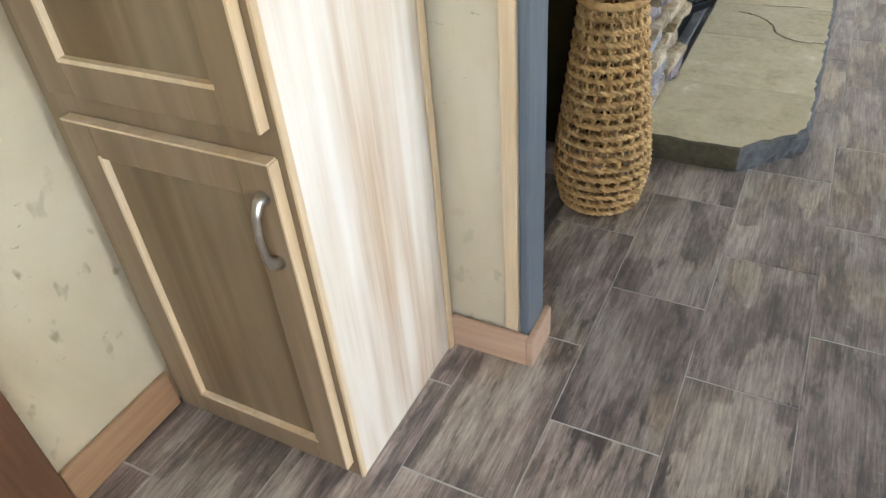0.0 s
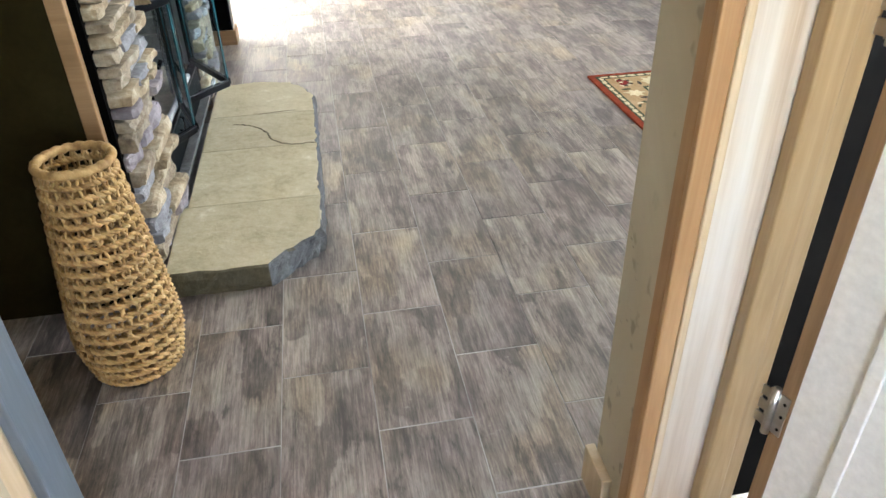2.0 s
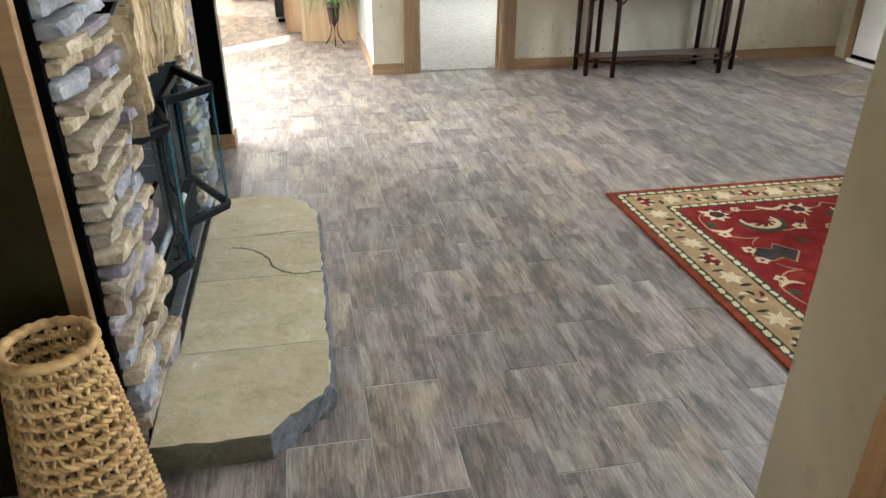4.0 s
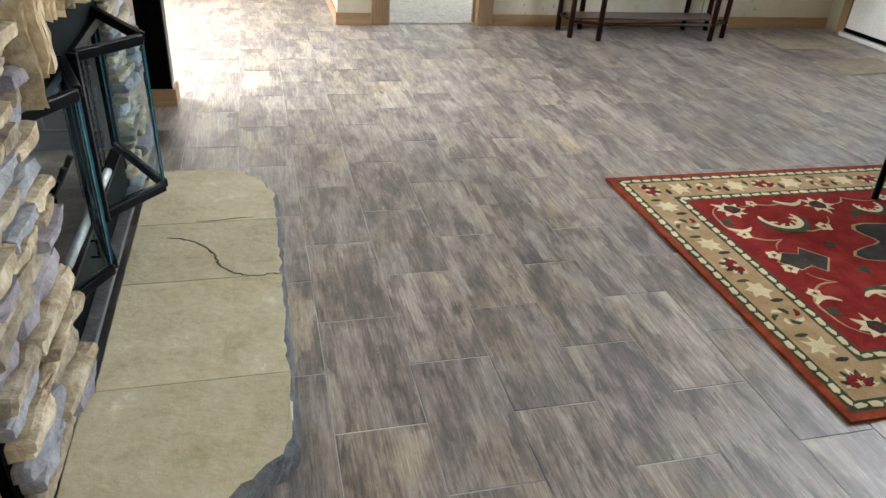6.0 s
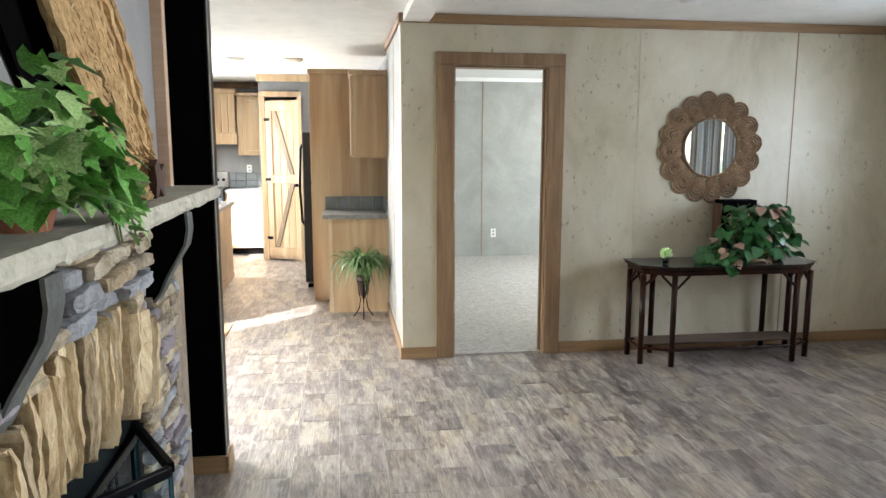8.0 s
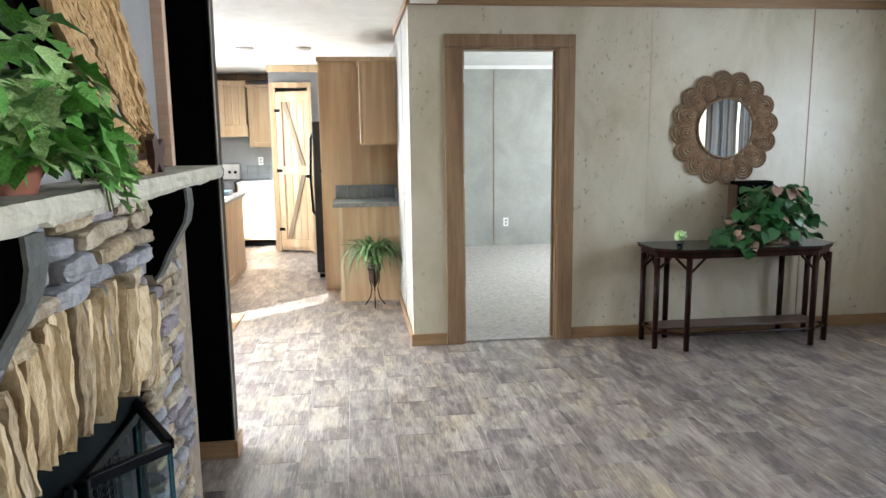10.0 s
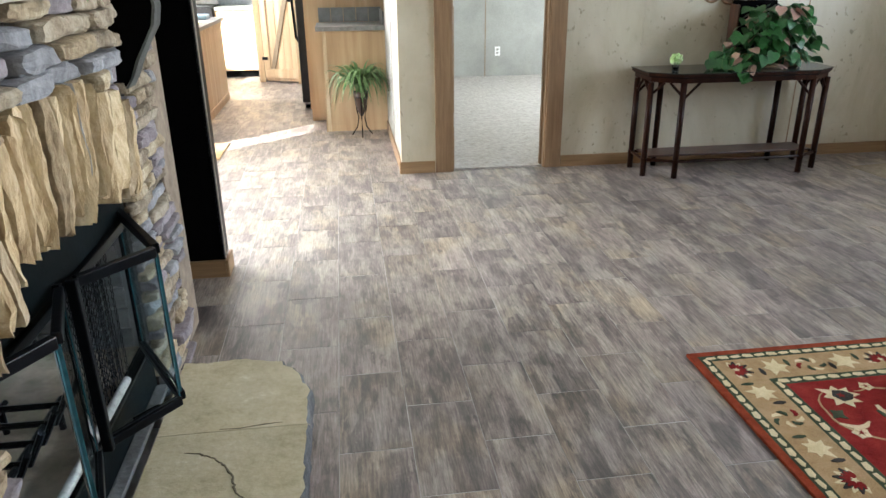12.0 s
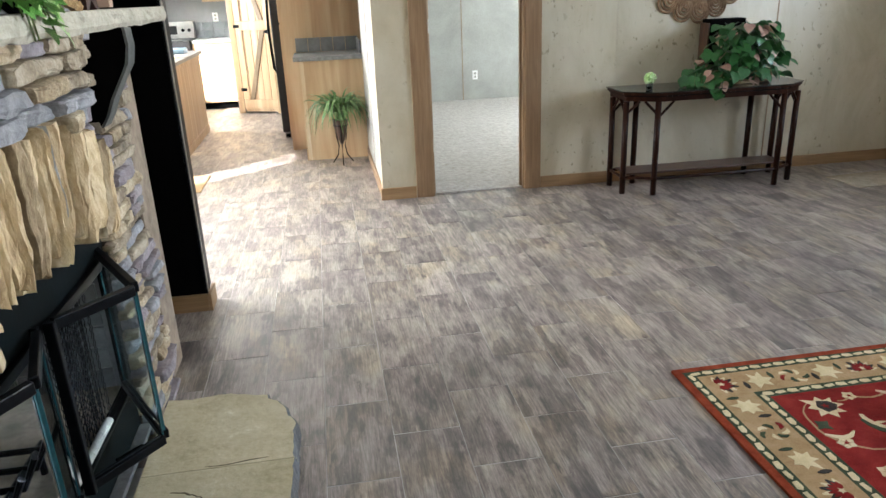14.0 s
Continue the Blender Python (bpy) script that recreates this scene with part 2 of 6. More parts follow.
def floor_tile():
    """Weathered reclaimed-wood print: narrow boards of uneven tone, worn dark streaks, fine grain."""
    n = Nodes("wood_look_tile")
    base = n.coords((1, 1, 1), vary=True)
    wob = n.noise(base, 9.0, 3.0, 0.6)
    grainy = n.noise(n.coords((1, 0.25, 1), vary=True), 60.0, 6.0, 0.8)
    shift = n.add("ShaderNodeCombineXYZ", X=n.grey(grainy, 0.2, 0.8, -0.010, 0.010), Y=n.grey(wob, 0.2, 0.8, 0.03, -0.03)).outputs[0]
    add = n.t.nodes.new("ShaderNodeVectorMath")
    add.operation = "ADD"
    n.t.links.new(base, add.inputs[0])
    n.t.links.new(shift, add.inputs[1])
    mp = n.add("ShaderNodeMapping", Scale=(1, 0.25, 1), Vector=add.outputs[0])
    cell = n.add("ShaderNodeTexVoronoi", Vector=mp.outputs[0], Scale=19.0)
    cell.distance, cell.feature = "CHEBYCHEV", "SMOOTH_F1"
    cell.inputs["Smoothness"].default_value = 0.12
    board = n.add("ShaderNodeSeparateColor", Color=cell.outputs["Color"]).outputs[0]
    streak = n.noise(n.coords((1, 0.20, 1), vary=True), 34.0, 8.0, 0.74, 0.3)
    cloud = n.noise(n.coords((1, 0.5, 1), vary=True), 7.0, 5.0, 0.62, 0.4)
    grain = n.noise(n.coords((1, 0.05, 1), vary=True), 170.0, 5.0, 0.75, 0.3)
    saw = n.noise(n.coords((0.35, 1, 1), vary=True), 120.0, 3.0, 0.6)
    f = n.mix(0.32, n.mix(0.56, cloud, streak), n.grey(board, 0.0, 1.0, 0.35, 0.65))
    f = n.mix(0.14, f, grain)
    col = n.ramp(f, [(0.405, (0.040, 0.031, 0.028)), (0.465, (0.122, 0.099, 0.086)), (0.515, (0.225, 0.192, 0.163)), (0.58, (0.35, 0.315, 0.27))])
    shade = n.grey(grain, 0.34, 0.66, 0.66, 1.30)
    col = n.mix(1.0, col, n.add("ShaderNodeCombineColor", Red=shade, Green=shade, Blue=shade).outputs[0], "MULTIPLY")
    worn = n.mix(1.0, n.grey(streak, 0.45, 0.38), n.grey(cloud, 0.56, 0.46), "MULTIPLY")
    col = n.mix(n.grey(worn, 0.0, 1.0, 0.0, 0.85), col, (0.032, 0.026, 0.024))
    chalk = n.mix(1.0, n.grey(saw, 0.56, 0.66), n.grey(streak, 0.52, 0.62), "MULTIPLY")
    col = n.mix(n.grey(chalk, 0.0, 1.0, 0.0, 0.55), col, (0.36, 0.335, 0.30))
    hue = n.noise(n.coords((1, 0.6, 1), vary=True), 5.0, 2.0)
    col = n.mix(1.0, col, n.ramp(hue, [(0.36, (1.0, 0.95, 1.0)), (0.52, (1.0, 1.0, 1.0)), (0.66, (1.08, 1.0, 0.84))]), "MULTIPLY")
    tone = n.grey(n.rand, 0.0, 2.0, 0.66, 1.22)
    warm = n.add("ShaderNodeCombineColor", Red=tone, Green=tone, Blue=n.grey(n.rand, 0.0, 2.0, 0.72, 1.18)).outputs[0]
    col = n.mix(1.0, col, warm, "MULTIPLY")
    n.bump(n.mix(0.5, grain, streak), 0.06, 0.002)
    n.put(n.b, "Coat Weight", 1.0)
    n.put(n.b, "Coat Roughness", 0.47)
    n.put(n.b, "Coat IOR", 1.7)
    return n.done(col, n.grey(streak, 0.3, 0.7, 0.58, 0.66), 0.0, 0.4)


M_TILE = floor_tile()


def stone(name, stops, scale=7.0, bump=0.8, rough=0.8, stretch=(1, 1, 1)):
    n = Nodes(name)
    co = n.coords(stretch, vary=True)
    a = n.noise(co, scale, 8.0, 0.65, 0.4)
    g = n.noise(co, scale * 7, 5.0, 0.65)
    col = n.ramp(n.mix(0.35, a, g), stops)
    tone = n.grey(n.rand, 0.0, 2.0, 0.82, 1.18)
    tone3 = n.add("ShaderNodeCombineColor", Red=tone, Green=tone, Blue=tone).outputs[0]
    col = n.mix(1.0, col, tone3, "MULTIPLY")
    n.bump(n.mix(0.5, a, g), bump, 0.012)
    return n.done(col, rough)


M_STONE_TAN = stone("tan_ledge_stone", [(0.38, (0.11, 0.086, 0.058)), (0.5, (0.255, 0.21, 0.148)), (0.61, (0.40, 0.352, 0.272))])
M_STONE_GREY = stone("blue_grey_ledge_stone", [(0.36, (0.11, 0.112, 0.122)), (0.5, (0.215, 0.22, 0.238)), (0.64, (0.35, 0.355, 0.37))])
M_STONE_PURPLE = stone("mauve_ledge_stone", [(0.36, (0.11, 0.095, 0.105)), (0.5, (0.205, 0.182, 0.198)), (0.64, (0.32, 0.29, 0.305))])
M_STONE_CREAM = stone("cream_ledge_stone", [(0.37, (0.16, 0.118, 0.068)), (0.5, (0.33, 0.265, 0.172)), (0.61, (0.48, 0.42, 0.305))], 9.0)
SPLIT = (1.0, 2.2, 0.4)
M_SPLIT_CREAM = stone("cream_split_stone", [(0.36, (0.22, 0.15, 0.075)), (0.48, (0.42, 0.32, 0.185)), (0.60, (0.58, 0.485, 0.325))], 9.0, 0.5, 0.85, SPLIT)
M_SPLIT_TAN = stone("tan_split_stone", [(0.38, (0.16, 0.115, 0.065)), (0.5, (0.34, 0.265, 0.165)), (0.62, (0.50, 0.42, 0.30))], 8.0, 0.5, 0.85, SPLIT)
M_SPLIT_GREY = stone("grey_split_stone", [(0.38, (0.15, 0.145, 0.14)), (0.5, (0.27, 0.265, 0.255)), (0.62, (0.42, 0.41, 0.385))], 8.0, 0.7, 0.85, SPLIT)
M_HEARTH = stone("pale_hearth_slab", [(0.34, (0.39, 0.34, 0.205)), (0.47, (0.53, 0.475, 0.31)), (0.58, (0.60, 0.55, 0.385)), (0.66, (0.76, 0.73, 0.60))], 6.0, 0.5, 0.7)
# Olive near edge, darkened to hold the shade on that side.
M_HEARTH_NEAR = stone("olive_shaded_stone_edge", [(0.34, (0.06, 0.052, 0.028)), (0.5, (0.10, 0.088, 0.05)), (0.66, (0.16, 0.145, 0.09))], 9.0, 0.9)
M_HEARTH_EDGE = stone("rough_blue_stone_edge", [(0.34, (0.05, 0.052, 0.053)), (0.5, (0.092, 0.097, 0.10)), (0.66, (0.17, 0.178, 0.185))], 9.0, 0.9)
M_MANTEL = stone("chiselled_mantel_stone", [(0.34, (0.34, 0.32, 0.25)), (0.5, (0.49, 0.47, 0.38)), (0.66, (0.62, 0.60, 0.50))], 9.0, 0.9, 0.8)
M_CORBEL = stone("slate_corbel_stone", [(0.34, (0.04, 0.044, 0.04)), (0.5, (0.075, 0.08, 0.075)), (0.66, (0.13, 0.135, 0.128))], 6.0, 0.5)


# ---- building helpers ----
def box(bm, x0, y0, z0, x1, y1, z1, bevel=0.0):
    v = [bm.verts.new(p) for p in ((x0, y0, z0), (x1, y0, z0), (x1, y1, z0), (x0, y1, z0), (x0, y0, z1), (x1, y0, z1), (x1, y1, z1), (x0, y1, z1))]
    fs = [bm.faces.new([v[i] for i in f]) for f in ((0, 3, 2, 1), (4, 5, 6, 7), (0, 1, 5, 4), (1, 2, 6, 5), (2, 3, 7, 6), (3, 0, 4, 7))]
    if bevel:
        es = list({e for f in fs for e in f.edges})
        bmesh.ops.bevel(bm, geom=es, offset=bevel, segments=2, affect="EDGES", profile=0.5)
    return bm


def boxes(*rows, bevel=0.0):
    bm = bmesh.new()
    for r in rows:
        if bevel:
            b2 = box(bmesh.new(), *r, bevel=bevel)
            me = bpy.data.meshes.new("piece")
            b2.to_mesh(me)
            bm.from_mesh(me)
            bpy.data.meshes.remove(me)
        else:
            box(bm, *r)
    return bm


def mesh_of(name, bm, material, smooth=False):
    bmesh.ops.recalc_face_normals(bm, faces=bm.faces)
    me = bpy.data.meshes.new(name)
    bm.to_mesh(me)
    bm.free()
    me.materials.append(material)
    if smooth:
        for p in me.polygons:
            p.use_smooth = True
    return me


def structure(name, bm, material, label="", category=""):
    return tagged(new(name, mesh_of(name, bm, material)), label, category, kind="structure")


def part(name, bm, material, parent, label="", smooth=False, m=None):
    """One mesh under a thing or under a part."""
    ob = new(name, mesh_of(name, bm, material, smooth))
    ob.parent = parent
    if m is not None:
        ob.matrix_basis = m
    return tagged(ob, label)


def thing(name, at, label, category, group="", turn=0.0):
    ob = new(name)
    ob.matrix_basis = pose(*at, 0, 0, turn)
    ob.empty_display_size = 0.05
    return tagged(ob, label, category, group)


def tube(bm, points, radius, sides=8, closed=False):
    """A round bar along points; radius is a number or one number for each point."""
    pts = [Vector(p) for p in points]
    rings = []
    n = len(pts)
    for i, p in enumerate(pts):
        a = pts[(i - 1) % n] if closed or i else p
        b = pts[(i + 1) % n] if closed or i < n - 1 else p
        d = (b - a).normalized()
        side = d.cross(Vector((0, 0, 1)))
        if side.length < 1e-3:
            side = d.cross(Vector((0, 1, 0)))
        side.normalize()
        up = side.cross(d)
        r = radius[i] if isinstance(radius, (list, tuple)) else radius
        rings.append([bm.verts.new(p + r * (math.cos(t) * side + math.sin(t) * up)) for t in (2 * math.pi * k / sides for k in range(sides))])
    for i in range(n if closed else n - 1):
        a, b = rings[i], rings[(i + 1) % n]
        for k in range(sides):
            bm.faces.new((a[k], a[(k + 1) % sides], b[(k + 1) % sides], b[k]))
    if not closed:
        bm.faces.new(rings[0][::-1])
        bm.faces.new(rings[-1])
    return bm


def lathe(bm, profile, sides=24, cap=True):
    """Turn (radius, height) pairs about the z axis."""
    rings = [[bm.verts.new((r * math.cos(t), r * math.sin(t), z)) for t in (2 * math.pi * k / sides for k in range(sides))] for r, z in profile]
    for a, b in zip(rings, rings[1:]):
        for k in range(sides):
            bm.faces.new((a[k], a[(k + 1) % sides], b[(k + 1) % sides], b[k]))
    if cap:
        bm.faces.new(rings[0][::-1])
        bm.faces.new(rings[-1])
    return bm


def prism(bm, outline, z0, z1):
    """An upright body over an outline of (x, y)."""
    a = [bm.verts.new((x, y, z0)) for x, y in outline]
    b = [bm.verts.new((x, y, z1)) for x, y in outline]
    n = len(a)
    bm.faces.new(a[::-1])
    bm.faces.new(b)
    for i in range(n):
        bm.faces.new((a[i], a[(i + 1) % n], b[(i + 1) % n], b[i]))
    return bm


def pitted(x0, y0, z0, x1, y1, z1, seed, cut=3, rough=0.12, bevel=0.12):
    """A rough stone block in a box: grid-cut, with a chipped, uneven skin."""
    bm = bmesh.new()
    bmesh.ops.create_cube(bm, size=1.0)
    bmesh.ops.subdivide_edges(bm, edges=bm.edges, cuts=cut, use_grid_fill=True)
    sx, sy, sz = x1 - x0, y1 - y0, z1 - z0
    s = min(sx, sy, sz)
    for v in bm.verts:
        c = v.co.copy()
        p = Vector(((x0 + x1) / 2 + c.x * sx, (y0 + y1) / 2 + c.y * sy, (z0 + z1) / 2 + c.z * sz))
        edge = sum(abs(abs(q) - 0.5) < 1e-4 for q in c)
        n3 = Vector([noise.noise((p * 14 + Vector((seed, k * 9.1, 0)))) for k in range(3)])
        p += n3 * s * rough
        if edge >= 2:
            mid = Vector(((x0 + x1) / 2, (y0 + y1) / 2, (z0 + z1) / 2))
            d = (mid - p)
            pull = s * bevel * (edge - 1) * (0.6 + 0.8 * random.random())
            p += Vector([math.copysign(min(abs(q), pull), q) if abs(abs(w) - 0.5) < 1e-4 else 0 for q, w in zip(d, c)])
        v.co = p
    return bm


def chip(bm, x_front, depth, seed):
    """Split-face relief on the front of a stone: a few flat chipped facets."""
    for v in bm.verts:
        if v.co.x > x_front - 0.03:
            y, z = v.co.y * 13, v.co.z * 26
            v.co.x += depth * noise.noise(Vector((seed, y, z))) + 0.5 * depth * noise.cell(Vector((seed, y * 1.6, z * 1.4)))
    return bm


# ---- shell of the house ----
H = 2.40
FAR = 6.23          # wall behind the console table
DOOR_L, DOOR_R, DOOR_H = 0.828, 1.512, 2.065

structure("wall_far", boxes((0.47, FAR, 0, DOOR_L, FAR + 0.11, H), (DOOR_R, FAR, 0, 4.75, FAR + 0.11, H), (DOOR_L, FAR, DOOR_H, DOOR_R, FAR + 0.11, H)), M_WALL, "mottled khaki wall panels with thin vertical seams", "wall")
structure("wall_return", boxes((0.475, FAR + 0.112, 0, 0.575, 7.74, H)), M_WALL_GREY, "pale grey wall panel beside the kitchen", "wall")
structure("wall_right", boxes((4.6, 1.166, 0, 4.75, 1.35, H), (4.6, 2.45, 0, 4.75, 2.6, H), (4.6, 1.35, 0, 4.75, 2.45, 0.85), (4.6, 1.35, 2.05, 4.75, 2.45, H), (4.6, 3.7, 0, 4.75, 3.85, H), (4.6, 4.8, 0, 4.75, FAR - 0.002, H), (4.6, 3.85, 0, 4.75, 4.8, 0.85), (4.6, 3.85, 2.05, 4.75, 4.8, H), (4.6, 2.6, 0, 4.75, 3.7, 0.85), (4.6, 2.6, 2.05, 4.75, 3.7, H)), M_WALL, "khaki wall with three daylight windows, the nearest one added", "wall")
structure("wall_living_back", boxes((0.56, 1.10, 0, 4.75, 1.165, H)), M_WALL, "khaki wall behind the closet", "wall")
structure("wall_hall_left", boxes((-1.36, -1.6, 0, -1.19, 1.083, H)), M_WALL, "mottled khaki hall wall panel", "wall")
structure("wall_hall_end", boxes((-1.36, 1.085, 0, -0.545, 1.165, H)), M_WALL, "mottled khaki wall end at the hall opening", "wall")
structure("wall_hall_back", boxes((-1.36, -1.7, 0, -0.25, -1.602, H), (0.95, -1.7, 0, 2.6, -1.602, H), (-0.25, -1.7, 0, 0.95, -1.602, 0.9), (-0.25, -1.7, 2.0, 0.95, -1.602, H)), M_WALL, "plain khaki wall behind the hall", "wall")
structure("wall_bedroom_side", boxes((2.5, -1.6, 0, 2.6, -0.9, H), (2.5, 0.1, 0, 2.6, 1.098, H), (2.5, -0.9, 0, 2.6, 0.1, 0.9), (2.5, -0.9, 2.1, 2.6, 0.1, H)), M_WALL, "plain khaki wall with a window", "wall")
structure("wall_opening_right", boxes((0.454, 1.03, 0, 0.559, 1.165, H)), M_WALL, "mottled khaki wall end beside the closet", "wall")
structure("wall_whitewash", boxes((0.454, 1.005, 0, 0.626, 1.028, H)), M_WHITEWASH, "whitewashed wood panel beside the closet door", "wall panel")
structure("wall_closet", boxes((1.50, 1.0, 0, 2.498, 1.06, H), (0.70, 1.005, 2.05, 1.50, 1.06, H)), M_WALL, "hall wall beside the door", "wall")
# Unseen wall, added to keep window_light_hall off the left wall.
structure("wall_hall_blocker", boxes((0.97, -1.6, 0, 1.05, 0.10, H)), M_WALL, "unseen khaki wall added to shade the hall's left wall", "wall")
# Black surface paints in the shade seen through the door gap.
structure("wall_door_gap_shade", boxes((0.562, 1.065, 0, 1.5, 1.098, H)), M_BLACK, "black wall standing in for the shaded gap behind the open door", "wall")
structure("trim_opening_right", boxes((0.440, 0.998, 0, 0.453, 1.029, H), bevel=0.003), M_ORANGE, "oak corner trim at the hall opening", "trim")
structure("trim_opening_face", boxes((0.4385, 0.985, 0, 0.468, 0.9975, H), bevel=0.003), M_ORANGE, "orange oak corner board at the hall opening", "trim")
structure("trim_opening_edge", boxes((0.4685, 0.983, 0, 0.482, 0.9975, H), bevel=0.003), M_EDGE, "pale wood corner strip", "trim")
structure("trim_opening_left", boxes((-0.544, 1.080, 0.0, -0.524, 1.170, H), bevel=0.004), M_BLUEGREY, "blue-grey corner trim with the sky's tint in its colour", "trim")
structure("trim_opening_left_bead", boxes((-0.575, 1.073, 0.09, -0.545, 1.0835, H), bevel=0.003), M_EDGE, "pale corner bead beside the blue trim", "trim")
structure("baseboard_hall_end", boxes((-0.722, 1.066, 0, -0.5235, 1.0795, 0.085), (-0.5235, 1.066, 0, -0.509, 1.182, 0.085), bevel=0.003), M_BASE_PINK, "pale oak baseboard wrapping the wall end", "baseboard")
structure("baseboard_hall_left", boxes((-1.189, 0.399, 0, -1.176, 0.675, 0.098), bevel=0.003), M_BASE_Y, "oak baseboard along the hall", "baseboard")
structure("baseboard_opening_right", boxes((0.432, 1.080, 0, 0.4535, 1.178, 0.10), bevel=0.003), M_EDGE, "pale oak baseboard at the wall end", "baseboard")
structure("baseboard_far_1", boxes((0.456, FAR - 0.014, 0, 0.709, FAR - 0.0005, 0.085), (0.456, FAR, 0, 0.4695, FAR + 0.02, 0.085), bevel=0.003), M_BASE_X, "oak baseboard under the khaki wall", "baseboard")
structure("baseboard_far_2", boxes((1.625, FAR - 0.014, 0, 4.598, FAR - 0.0005, 0.085), bevel=0.003), M_BASE_X, "oak baseboard under the khaki wall", "baseboard")
structure("baseboard_return", boxes((0.461, FAR + 0.022, 0, 0.4745, 7.70, 0.085), bevel=0.003), M_BASE_Y, "pale baseboard along the return wall", "baseboard")
structure("crown_far", boxes((0.458, FAR - 0.02, H - 0.065, 4.598, FAR - 0.0005, H - 0.002), bevel=0.004), M_BASE_X, "oak crown strip under the ceiling", "trim")
structure("crown_return", boxes((0.455, FAR + 0.002, H - 0.065, 0.4745, 7.735, H - 0.002), bevel=0.004), M_BASE_Y, "oak crown strip along the return wall", "trim")
for i, x in enumerate((2.173, 3.382, 0.985)):
    structure("trim_seam_%d" % (i + 1), boxes((x - 0.004, FAR - 0.003, 0.086 if i < 2 else 2.16, x + 0.004, FAR + 0.001, H - 0.066)), M_TRIM if i == 1 else M_WALL, "thin batten over a wall panel seam", "trim")
structure("trim_return_seam", boxes((0.4725, 6.95, 0.086, 0.4755, 6.96, H - 0.066)), M_TRIM, "thin seam strip in the grey wall", "trim")

# bedroom doorway in the far wall
structure("door_frame_far", boxes((0.712, FAR - 0.018, 0, DOOR_L + 0.008, FAR - 0.0005, 2.065), (DOOR_R - 0.008, FAR - 0.018, 0, 1.622, FAR - 0.0005, 2.065), (0.712, FAR - 0.018, 2.066, 1.622, FAR - 0.0005, 2.15), bevel=0.004), M_TRIM, "oak door casing round an open doorway", "door frame")
structure("door_jamb_far", boxes((DOOR_L, FAR, 0, DOOR_L + 0.015, FAR + 0.12, DOOR_H), (DOOR_R - 0.015, FAR, 0, DOOR_R, FAR + 0.12, DOOR_H), (DOOR_L + 0.015, FAR, DOOR_H - 0.015, DOOR_R - 0.015, FAR + 0.12, DOOR_H), (DOOR_L + 0.015, FAR + 0.05, 0, DOOR_L + 0.027, FAR + 0.085, DOOR_H - 0.015), (DOOR_R - 0.027, FAR + 0.05, 0, DOOR_R - 0.015, FAR + 0.085, DOOR_H - 0.015), bevel=0.002), M_TRIM, "oak jamb with a door stop", "door frame")

# bedroom behind the doorway
structure("floor_bedroom", boxes((0.576, FAR + 0.03, -0.05, 4.6, 10.72, 0.012)), M_CARPET, "pale beige cut-pile carpet", "carpet")
structure("wall_bedroom_far", boxes((0.47, 10.72, 0, 4.75, 10.82, H)), M_WALL_GREY, "pale bedroom wall panel with a seam", "wall")
structure("wall_bedroom_left", boxes((0.577, FAR + 0.113, 0, 0.62, 10.718, H)), M_WALL_GREY, "pale bedroom side wall", "wall")
structure("wall_bedroom_right", boxes((4.6, FAR + 0.113, 0, 4.75, 7.75, H), (4.6, 9.45, 0, 4.75, 10.718, H), (4.6, 7.75, 0, 4.75, 9.45, 0.9), (4.6, 7.75, 2.05, 4.75, 9.45, H)), M_WALL_GREY, "pale bedroom wall with a window", "wall")
structure("trim_bedroom_seam", boxes((1.942, 10.715, 0, 1.95, 10.721, H)), M_TRIM, "thin dark seam in the bedroom wall", "trim")
structure("crown_bedroom", boxes((0.63, 10.70, H - 0.05, 4.59, 10.719, H - 0.002)), M_WHITE, "pale crown strip in the bedroom", "trim")

# kitchen shell
KX = -2.6
structure("wall_kitchen_left", boxes((KX - 0.12, 4.58, 0, KX, 5.55, H), (KX - 0.12, 6.05, 0, KX, 6.38, H), (KX - 0.12, 6.90, 0, KX, 9.55, H), (KX - 0.12, 10.65, 0, KX, 12.05, H), (KX - 0.12, 5.55, 0, KX, 6.05, 0.75), (KX - 0.12, 5.55, 1.58, KX, 6.05, H), (KX - 0.12, 6.38, 0, KX, 6.90, 0.75), (KX - 0.12, 6.38, 1.58, KX, 6.90, H), (KX - 0.12, 9.55, 0, KX, 10.65, 0.85), (KX - 0.12, 9.55, 2.0, KX, 10.65, H)), M_GREY, "slate grey kitchen wall with windows", "wall")
structure("wall_kitchen_back", boxes((KX, 11.95, 0, 0.6, 12.05, H)), M_GREY, "slate grey kitchen back wall", "wall")
structure("wall_kitchen_right", boxes((0.53, 7.742, 0, 0.575, 11.948, H)), M_GREY, "slate grey kitchen side wall", "wall")
structure("wall_black_wing", boxes((KX, 4.585, 0, -0.515, 4.70, H)), M_BLACK, "black painted wing wall beside the fireplace", "wall")
structure("trim_black_wing", boxes((-0.5145, 4.582, 0.088, -0.507, 4.703, H), bevel=0.002), M_IRON, "black glossy corner strip", "trim")
structure("trim_black_wing_edge", boxes((-0.5065, 4.60, 0.088, -0.503, 4.612, H)), M_METAL, "thin bright edge strip", "trim")
structure("baseboard_black_wing", boxes((-1.25, 4.568, 0, -0.506, 4.5845, 0.085), (-0.506, 4.568, 0, -0.49, 4.715, 0.085), bevel=0.003), M_BASE_X, "oak baseboard on the black wall", "baseboard")

